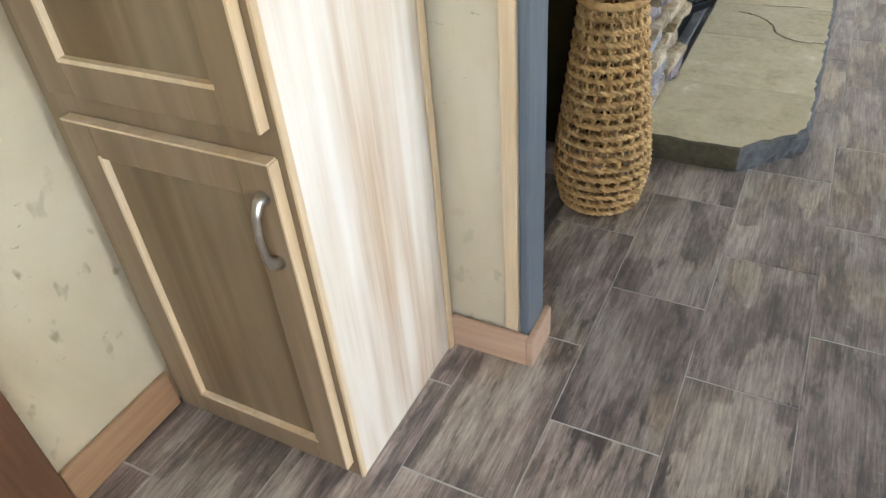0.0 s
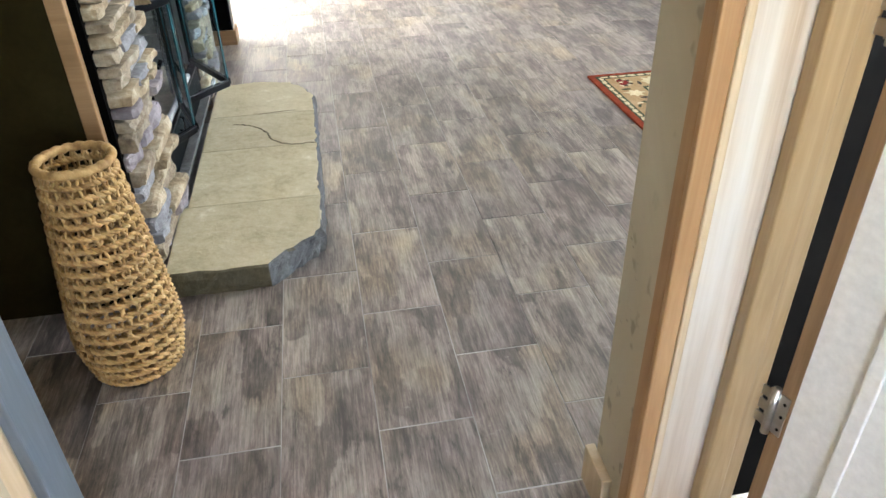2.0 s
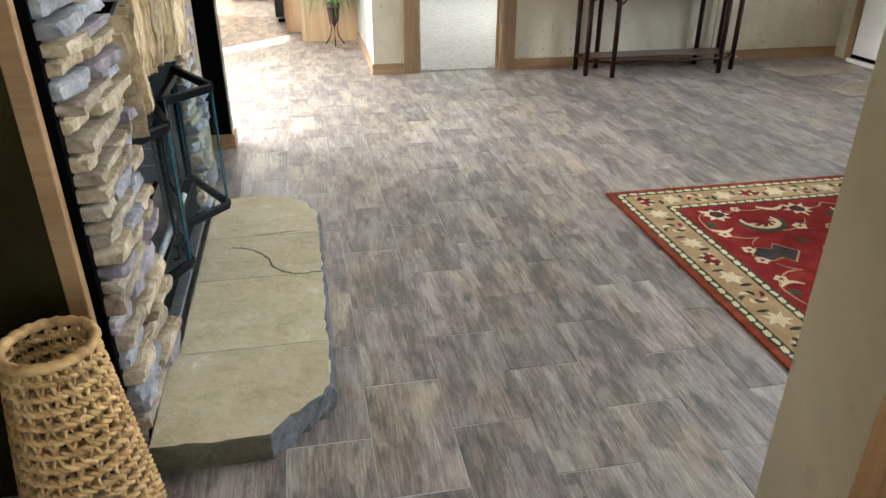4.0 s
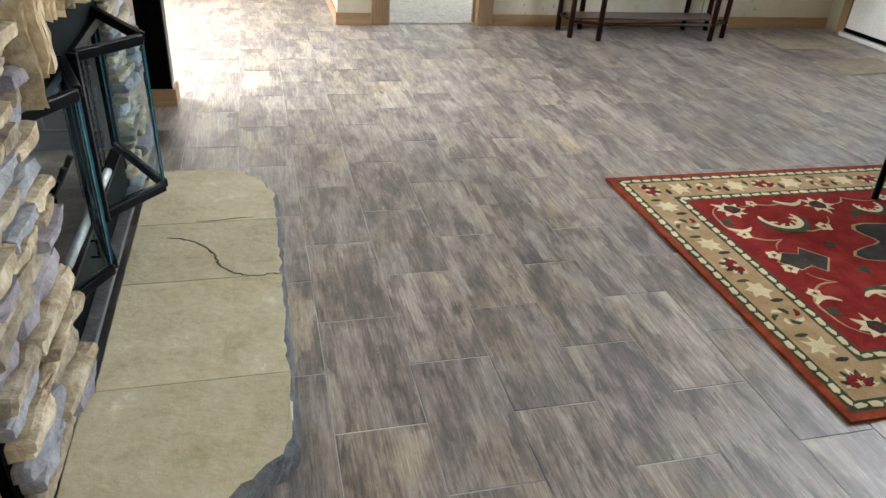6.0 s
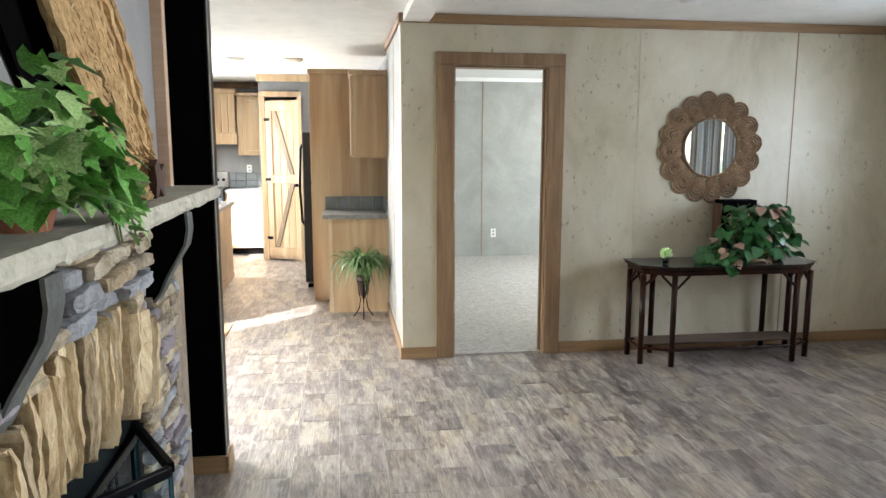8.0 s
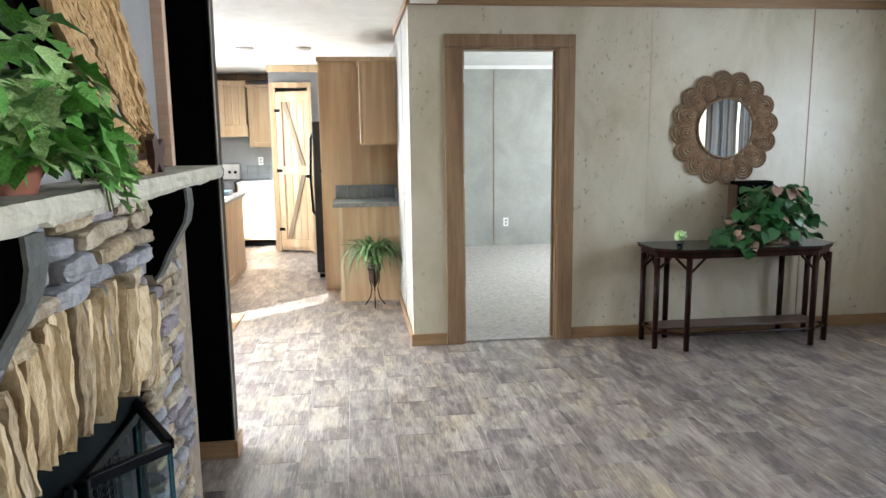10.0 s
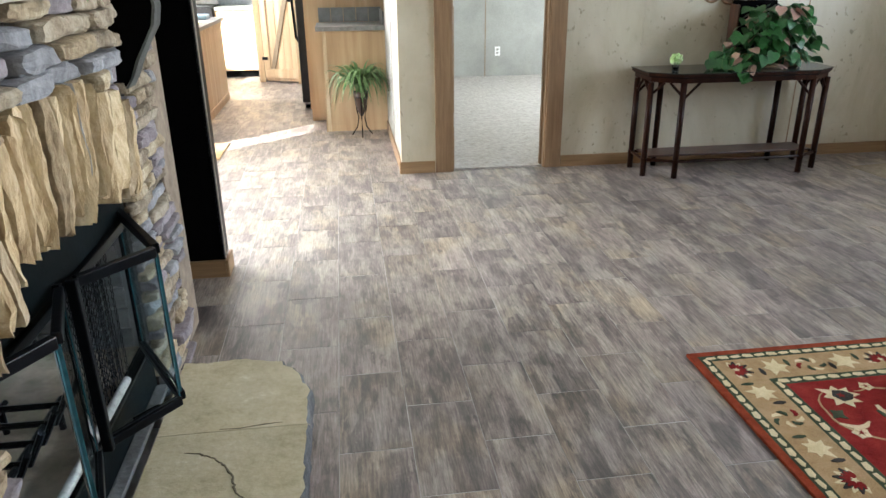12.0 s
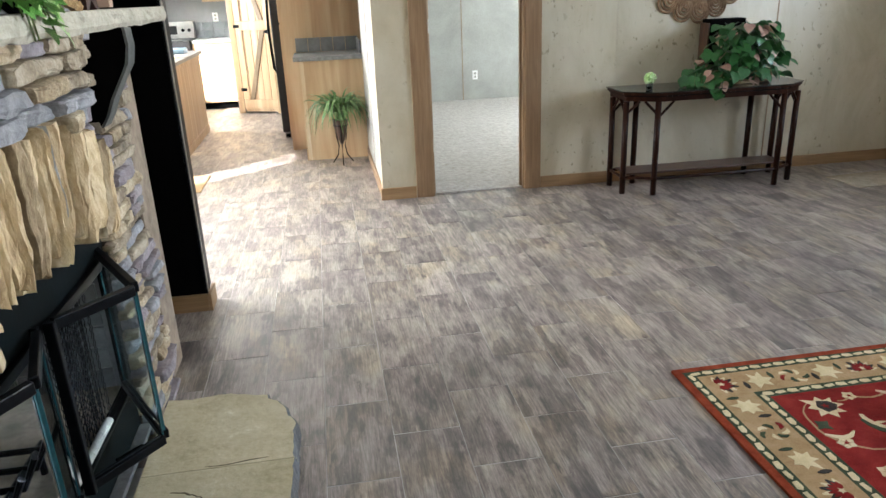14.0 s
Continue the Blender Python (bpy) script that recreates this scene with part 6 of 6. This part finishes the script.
part("housing", lathe(bmesh.new(), [(0.03, 0.0), (0.06, 0.008), (0.068, 0.02), (0.068, 0.031)], 28), M_WHITE, detector, smooth=True)

# curtains at the living room windows, seen in the mirror

def drape_material():
    """Striped woven drape in charcoal, white and sand."""
    n = Nodes("striped_drape")
    tc = n.add("ShaderNodeTexCoord")
    sep = n.add("ShaderNodeSeparateXYZ", Vector=tc.outputs["Object"])
    w = n.add("ShaderNodeTexNoise", Scale=30.0, Detail=1.0)
    n.t.links.new(n.add("ShaderNodeCombineXYZ", X=sep.outputs[1]).outputs[0], w.inputs["Vector"])
    col = n.ramp(w.outputs["Fac"], [(0.36, (0.03, 0.028, 0.03)), (0.44, (0.30, 0.24, 0.18)), (0.5, (0.72, 0.70, 0.66)), (0.58, (0.25, 0.26, 0.29)), (0.64, (0.75, 0.73, 0.70))])
    return n.done(col, 0.9)


M_DRAPE = drape_material()
for ya, yb in ((2.50, 2.80), (2.90, 3.22), (3.30, 3.75)):
    dr = thing("window_curtain", (4.50, (ya + yb) / 2, 0.1), "striped black, white and sand window curtain", "curtain", "living room curtains")
    bm = bmesh.new()
    n = 60
    rows = [[bm.verts.new((0.025 * math.sin(i * 0.75), (yb - ya) * (i / n - 0.5), z)) for i in range(n + 1)] for z in (0, 0.7, 1.4, 2.0)]
    for p, q in zip(rows, rows[1:]):
        for i in range(n):
            bm.faces.new((p[i], p[i + 1], q[i + 1], q[i]))
    bmesh.ops.solidify(bm, geom=bm.faces, thickness=0.003)
    part("drape", bm, M_DRAPE, dr, smooth=True)
rod = thing("curtain_rod", (4.50, 3.1, 2.115), "thin black curtain rod over the windows", "rod")
part("pole", tube(bmesh.new(), [(0, -0.7, 0), (0, 0.75, 0)], 0.011, 10), M_IRON, rod)
for y in (-0.66, 0.7):
    part("bracket", boxes((0.0, y - 0.01, -0.01, 0.099, y + 0.01, 0.01)), M_IRON, rod)

# ---- kitchen ----
desk = thing("desk_cabinet", (0, 0, 0), "light hickory end cabinet with grey counter", "cabinet")
part("end_panel", boxes((-0.055, 7.722, 0.0, 0.473, 7.738, 0.862)), M_HICKORY, desk)
part("body", boxes((-0.05, 7.739, 0.0, 0.525, 8.24, 0.862)), M_HICKORY, desk)
part("toe_edge", boxes((-0.075, 7.72, 0.0, -0.056, 7.76, 0.10)), M_HICKORY, desk)
part("stile", boxes((-0.062, 7.716, 0.0, -0.03, 7.7215, 0.862), bevel=0.001), M_EDGE, desk)
counter = thing("desk_counter", (0, 0, 0.8625), "grey laminate counter with a tile splash", "counter")
part("slab", boxes((-0.115, 7.69, 0.0, 0.4735, 8.22, 0.038), bevel=0.004), M_COUNTER, counter)
for k in range(5):
    part("tile", boxes((-0.095 + k * 0.114, 8.221, 0.040, -0.095 + k * 0.114 + 0.110, 8.236, 0.165), bevel=0.002), M_GREYTILE, counter)
for k in range(4):
    part("tile", boxes((0.458, 7.75 + k * 0.116, 0.040, 0.472, 7.75 + k * 0.116 + 0.112, 0.15), bevel=0.002), M_GREYTILE, counter)
tall = thing("tall_pantry_cabinet", (0, 0, 0), "tall light hickory cabinet beside the refrigerator", "cabinet")
part("back_panel", boxes((-0.215, 8.24, 0.0, 0.525, 8.26, 2.18)), M_HICKORY, tall)
part("carcass", boxes((-0.21, 8.261, 0.0, 0.525, 8.86, 2.18)), M_HICKORY, tall)
part("crown", boxes((-0.235, 8.215, 2.18, 0.525, 8.87, 2.225), bevel=0.006), M_HICKORY, tall)
part("cabinet_door", boxes((-0.228, 8.30, 0.1, -0.2155, 8.84, 1.15), (-0.228, 8.30, 1.17, -0.2155, 8.84, 2.1), bevel=0.002), M_HICKORY, tall)
upper = thing("upper_cabinet", (0, 0, 0), "light hickory wall cabinet over the desk counter", "cabinet")
part("carcass", boxes((0.175, 7.742, 1.41, 0.525, 8.235, 2.13)), M_HICKORY, upper)
part("cabinet_door", boxes((0.152, 7.75, 1.42, 0.174, 8.23, 2.12), bevel=0.003), M_HICKORY, upper)
part("crown", boxes((0.14, 7.72, 2.131, 0.525, 8.214, 2.17), bevel=0.006), M_HICKORY, upper)
part("pull", tube(bmesh.new(), [(0.152, 7.79, 1.47), (0.132, 7.79, 1.47), (0.132, 7.79, 1.56), (0.152, 7.79, 1.56)], 0.005, 8), M_METAL, upper)

fridge = thing("refrigerator", (0.09, 9.32, 0), "black side-by-side refrigerator with long handles", "refrigerator")
M_FRIDGE = mottled("black_enamel", (0.008, 0.008, 0.009), (0.012, 0.012, 0.013), (0.018, 0.018, 0.02), 9.0, rough=0.3, bump=0.02)
part("cabinet_body", boxes((-0.33, -0.42, 0.03, 0.41, 0.42, 1.64), bevel=0.006), M_FRIDGE, fridge)
for y0, y1 in ((-0.42, -0.005), (0.005, 0.42)):
    d = part("door", boxes((-0.425, y0, 0.06, -0.335, y1, 1.65), bevel=0.012), M_FRIDGE, fridge)
    yh = -0.05 if y0 < -0.1 else 0.05
    part("handle", tube(bmesh.new(), [(-0.425, yh, 0.62), (-0.465, yh, 0.68), (-0.482, yh, 1.05), (-0.465, yh, 1.48), (-0.425, yh, 1.55)], 0.012, 8), M_IRON, d, "long curved black handle", smooth=True)
for y in (-0.36, 0.36):
    part("foot", boxes((-0.40, y - 0.03, 0.0, -0.33, y + 0.03, 0.03)), M_BLACK, fridge)

barn = tagged(new("door_pantry"), "light hickory board door with a Z brace", "door", kind="structure")
barn.matrix_basis = pose(-0.88, 10.87, 0, 0, 0, -24)
for k in range(5):
    part("board", boxes((0.002 + k * 0.096, -0.014, 0.02, 0.096 + k * 0.096, 0.014, 2.08), bevel=0.003), M_HICKORY, barn)
for z in (0.06, 1.02, 1.95):
    part("rail", boxes((0.0, -0.03, z, 0.48, -0.0145, z + 0.11), bevel=0.003), M_HICKORY, barn)
for x in (0.0, 0.395):
    for z0, z1 in ((0.171, 1.019), (1.131, 1.949)):
        part("stile", boxes((x, -0.03, z0, x + 0.085, -0.0145, z1), bevel=0.003), M_HICKORY, barn)
for z0, z1 in ((0.175, 1.015), (1.135, 1.945)):
    bm = bmesh.new()
    q = [(0.09, z0), (0.15, z0), (0.39, z1), (0.33, z1)] if z0 < 1 else [(0.33, z0), (0.39, z0), (0.15, z1), (0.09, z1)]
    f = [bm.verts.new((x, -0.029, z)) for x, z in q]
    g = [bm.verts.new((x, -0.0145, z)) for x, z in q]
    bm.faces.new(f)
    bm.faces.new(g[::-1])
    for i in range(4):
        bm.faces.new((f[i], f[(i + 1) % 4], g[(i + 1) % 4], g[i]))
    part("brace", bm, M_TAUPE, barn, "diagonal brace board")
for z in (0.28, 1.05, 1.82):
    part("hinge", boxes((-0.02, -0.034, z, 0.06, -0.0305, z + 0.04)), M_IRON, barn, "black strap hinge")
part("knob", lathe(bmesh.new(), [(0.008, 0), (0.012, 0.02), (0.024, 0.03), (0.02, 0.05)], 14), M_IRON, barn, "black knob", m=pose(0.44, -0.031, 1.0, 90, 0, 0))
structure("wall_pantry", boxes((-0.93, 10.905, 2.13, -0.34, 10.98, H), (-0.42, 10.70, 0, 0.52, 10.78, H)), M_GREY, "slate grey wall over the pantry door", "wall")
structure("door_frame_pantry", boxes((-0.965, 10.86, 0, -0.895, 10.96, 2.13), (-0.965, 10.86, 2.131, -0.36, 10.90, 2.20), (-0.47, 10.62, 0, -0.421, 10.69, 2.13), bevel=0.004), M_HICKORY, "hickory casing round the pantry door", "door frame")
structure("crown_kitchen", boxes((-0.97, 10.66, H - 0.09, 0.52, 10.698, H - 0.002), bevel=0.006), M_HICKORY, "hickory crown strip", "trim")
structure("crown_kitchen_back", boxes((KX, 11.90, H - 0.09, -0.97, 11.949, H - 0.002), bevel=0.006), M_TRIM, "dark oak crown strip", "trim")
structure("wall_pantry_side", boxes((-0.985, 10.97, 0, -0.93, 11.948, H)), M_GREY, "slate grey pantry side wall", "wall")

base = thing("base_cabinet", (-1.27, 11.66, 0), "light hickory base cabinet in full sun", "cabinet")
part("carcass", boxes((-0.25, -0.29, 0.09, 0.28, 0.285, 0.86)), M_HICKORY, base)
part("toe_kick", boxes((-0.25, -0.24, 0.0, 0.28, 0.285, 0.089)), M_BLACK, base)
for x0, x1 in ((-0.245, 0.012), (0.018, 0.275)):
    shaker_door(base, x0, x1, 0.10, 0.66, -0.312, M_HICKORY, M_HICKORY, M_EDGE, 0.05, "cabinet_door")
    part("drawer", boxes((x0, -0.312, 0.68, x1, -0.292, 0.85), bevel=0.003), M_HICKORY, base)
bc = thing("kitchen_counter", (-1.27, 11.66, 0.861), "grey laminate kitchen counter", "counter")
part("slab", boxes((-0.25, -0.33, 0.0, 0.283, 0.287, 0.038), bevel=0.004), M_COUNTER, bc)
for k in range(6):
    for r in range(2):
        part("tile", boxes((-0.62 + k * 0.15, 0.272, 0.04 + r * 0.105, -0.62 + k * 0.15 + 0.146, 0.286, 0.04 + r * 0.105 + 0.101), bevel=0.002), M_GREYTILE, bc)
range_ = thing("kitchen_range", (-1.92, 11.62, 0), "black and steel electric range", "range")
part("oven_body", boxes((-0.385, -0.32, 0.0, 0.385, 0.30, 0.90), bevel=0.006), M_FRIDGE, range_)
part("oven_door", boxes((-0.37, -0.35, 0.18, 0.37, -0.322, 0.74), bevel=0.008), M_METAL, range_)
part("cooktop", boxes((-0.385, -0.33, 0.901, 0.385, 0.30, 0.915), bevel=0.003), M_FRIDGE, range_)
part("backguard", boxes((-0.385, 0.22, 0.916, 0.385, 0.30, 1.13), bevel=0.01), M_METAL, range_, "steel control panel")
part("display", boxes((-0.16, 0.214, 0.97, 0.16, 0.2195, 1.08)), M_FRIDGE, range_)
for x in (-0.32, -0.24, 0.24, 0.32):
    part("knob", tube(bmesh.new(), [(x, 0.2195, 1.02), (x, 0.195, 1.02)], 0.022, 12), M_IRON, range_)
hood = thing("range_hood", (-1.80, 11.74, 1.52), "light hickory boarded range hood", "hood")
for k in range(9):
    part("board", boxes((-0.42 + k * 0.094, -0.14, 0.16, -0.328 + k * 0.094, 0.20, 0.70), bevel=0.003), M_HICKORY, hood)
part("skirt", boxes((-0.44, -0.17, 0.0, 0.445, 0.20, 0.159), bevel=0.005), M_HICKORY, hood)
part("crown", boxes((-0.44, -0.17, 0.701, 0.445, 0.20, 0.76), bevel=0.006), M_HICKORY, hood)
up2 = thing("wall_cabinet", (-1.17, 11.78, 1.37), "light hickory shaker wall cabinet", "cabinet")
part("carcass", boxes((-0.18, -0.15, 0.0, 0.183, 0.165, 0.82)), M_HICKORY, up2)
shaker_door(up2, -0.17, 0.17, 0.01, 0.81, -0.171, M_HICKORY, M_HICKORY, M_EDGE, 0.055, "cabinet_door")
part("crown", boxes((-0.2, -0.19, 0.821, 0.183, 0.165, 0.86), bevel=0.006), M_HICKORY, up2)
wall_plate("outlet", (-1.25, 11.949, 1.17), 0, "dark outlet on the kitchen wall", (-0.022, 0.022))

island = thing("kitchen_island", (-1.55, 8.45, 0), "light hickory kitchen island with boarded side", "island")
part("body", boxes((-0.36, -1.22, 0.0, 0.345, 1.22, 0.84)), M_HICKORY, island)
for k in range(10):
    part("board", boxes((0.346, -1.218 + k * 0.244, 0.08, 0.358, -0.977 + k * 0.244, 0.80), bevel=0.003), M_HICKORY, island)
part("top_rail", boxes((0.346, -1.22, 0.801, 0.368, 1.22, 0.84), bevel=0.003), M_HICKORY, island)
part("base_rail", boxes((0.346, -1.22, 0.0, 0.366, 1.22, 0.079), bevel=0.003), M_HICKORY, island)
ic = thing("island_counter", (-1.55, 8.45, 0.841), "grey laminate island counter", "counter")
part("slab", boxes((-0.40, -1.26, 0.0, 0.395, 1.26, 0.035), bevel=0.004), M_COUNTER, ic)
papers = thing("papers", (-1.32, 8.95, 0.877), "loose papers and a yellow note on the island", "papers")
part("sheet", boxes((-0.15, -0.11, 0.0, 0.12, 0.12, 0.004)), M_WHITE, papers, "white sheets")
part("note", boxes((-0.06, -0.28, 0.0, 0.10, -0.14, 0.003)), mottled("yellow_paper", (0.5, 0.55, 0.12), (0.58, 0.62, 0.16), (0.64, 0.68, 0.22), 5.0), papers, "yellow-green note")
tray2 = thing("dish_tray", (-1.40, 9.35, 0.877), "blue plastic tray on the island", "tray")
part("tray_body", boxes((-0.14, -0.12, 0.0, 0.14, 0.12, 0.05), bevel=0.01), mottled("blue_plastic", (0.16, 0.25, 0.33), (0.22, 0.32, 0.40), (0.28, 0.38, 0.46), 5.0, rough=0.3), tray2)
kmat = thing("kitchen_mat", (-1.12, 7.15, 0), "small straw-coloured mat by the island", "mat")
part("mat_pad", boxes((-0.22, -0.30, 0.0005, 0.24, 0.25, 0.010), bevel=0.002), W_BEIGE, kmat)

# fern on its stand
fern = thing("fern_stand", (0.235, 7.49, 0), "spider fern in a dark pot on a wire stand", "plant")
part("pot", lathe(bmesh.new(), [(0.012, 0.175), (0.03, 0.215), (0.055, 0.31), (0.066, 0.385), (0.058, 0.385), (0.048, 0.32)], 20), M_DARKWOOD, fern, "dark brown pot", smooth=True)
for k in range(3):
    t = 2 * math.pi * k / 3 + 0.5
    c, s = math.cos(t), math.sin(t)
    part("stand_leg", tube(bmesh.new(), [(0.06 * c, 0.06 * s, 0.34), (0.045 * c, 0.045 * s, 0.22), (0.03 * c, 0.03 * s, 0.16), (0.045 * c, 0.045 * s, 0.08), (0.10 * c, 0.10 * s, 0.006)], 0.005, 6), M_IRON, fern, "black wire leg")
part("stand_ring", tube(bmesh.new(), [(0.06 * math.cos(t), 0.06 * math.sin(t), 0.34) for t in (2 * math.pi * k / 24 for k in range(24))], 0.005, 6, True), M_IRON, fern)
rng = random.Random(5)
blade_shapes = []
for b in range(6):
    bm = bmesh.new()
    L, drop = rng.uniform(0.27, 0.36), (1.15, 1.45, 1.75, 2.05, 2.35, 0.85)[b]
    rows = []
    for k in range(9):
        u = k / 8
        x, z = L * u * (1 - 0.22 * u), L * ((1.05 + 0.38 * drop) * u - drop * u * u)
        w = 0.0095 * math.sin(math.pi * (0.15 + 0.84 * u))
        rows.append((bm.verts.new((x, -w, z + 0.002)), bm.verts.new((x, 0, z)), bm.verts.new((x, w, z + 0.002))))
    for p, q in zip(rows, rows[1:]):
        bm.faces.new((p[0], p[1], q[1], q[0]))
        bm.faces.new((p[1], p[2], q[2], q[1]))
    blade_shapes.append(mesh_of("blade", bm, M_FERN, True))
for k in range(155):
    ob = new("blade", rng.choice(blade_shapes))
    ob.parent = fern
    ob.matrix_basis = pose(rng.uniform(-0.03, 0.03), rng.uniform(-0.03, 0.03), 0.375 + rng.uniform(0, 0.03), rng.uniform(-15, 15), rng.uniform(-14, 14), rng.uniform(0, 360)) @ Matrix.Scale(rng.uniform(0.75, 1.15), 4)
for x, y in ((-0.42, 9.0), (-1.0, 9.0)):
    lamp = thing("ceiling_light", (x, y, H - 0.042), "flush white ceiling light", "light", "kitchen ceiling lights")
    part("diffuser", lathe(bmesh.new(), [(0.02, 0.0), (0.09, 0.012), (0.11, 0.03), (0.11, 0.041)], 28), M_WHITE, lamp, smooth=True)


# ---- floor tiles ----
TW, TL, TX, TY = 0.2237, 0.4420, 0.468, 2.055
floor = structure("floor", boxes((KX, -1.6, -0.05, 4.6, 11.95, -0.0014)), M_TILE_GROUT, "dark weathered wood-look floor tiles laid in half bond", "floor")


def tile_verts(long_gap=0.0011, cross_gap=0.0021, ease=0.0005):
    a, b, c = TW / 2 - long_gap, TL / 2 - cross_gap, ease
    low = [(-a, -b, -0.012), (a, -b, -0.012), (a, b, -0.012), (-a, b, -0.012)]
    mid = [(-a, -b, -c), (a, -b, -c), (a, b, -c), (-a, b, -c)]
    top = [(-a + c, -b + c, 0), (a - c, -b + c, 0), (a - c, b - c, 0), (-a + c, b - c, 0)]
    faces = [(8, 9, 10, 11)]
    for s in (0, 4):
        faces += [(s + i, s + (i + 1) % 4, s + 4 + (i + 1) % 4, s + 4 + i) for i in range(4)]
    return low + mid + top, faces


tv, tf = tile_verts()
tile_mesh = bpy.data.meshes.new("tile")
tile_mesh.from_pydata(tv, [], tf)
tile_mesh.materials.append(M_TILE)


def tiled(x, y):
    living = -1.3 < x < 4.62 and 1.0 < y < FAR + 0.05
    kitchen = KX < x < 0.56 and 4.6 < y < 12.0
    hall = -1.3 < x < 0.55 and -1.6 < y <= 1.0
    hearth = -1.25 < x < -0.1 and 2.3 < y < 3.5
    return (living or kitchen or hall) and not hearth


rest_v, rest_f = [], []
for k in range(-14, 19):
    for j in range(-10, 24):
        x, y = TX + (k + 0.5) * TW, TY + (j + 0.5 + (0.0 if k % 2 else 0.5)) * TL
        if not tiled(x, y):
            continue
        if -0.95 < x < 2.75 and 0.2 < y < 5.9:
            ob = new("tile", tile_mesh)
            ob.parent = floor
            ob.location = (x, y, random.uniform(-0.0006, 0.0004))
        else:
            n0 = len(rest_v)
            rest_v += [(a + x, b + y, c) for a, b, c in tv]
            rest_f += [tuple(i + n0 for i in f) for f in tf]
far_tiles = bpy.data.meshes.new("far_tiles")
far_tiles.from_pydata(rest_v, [], rest_f)
far_tiles.materials.append(M_TILE)
ob = tagged(new("far_tiles", far_tiles), kind="stuff")
ob.parent = floor
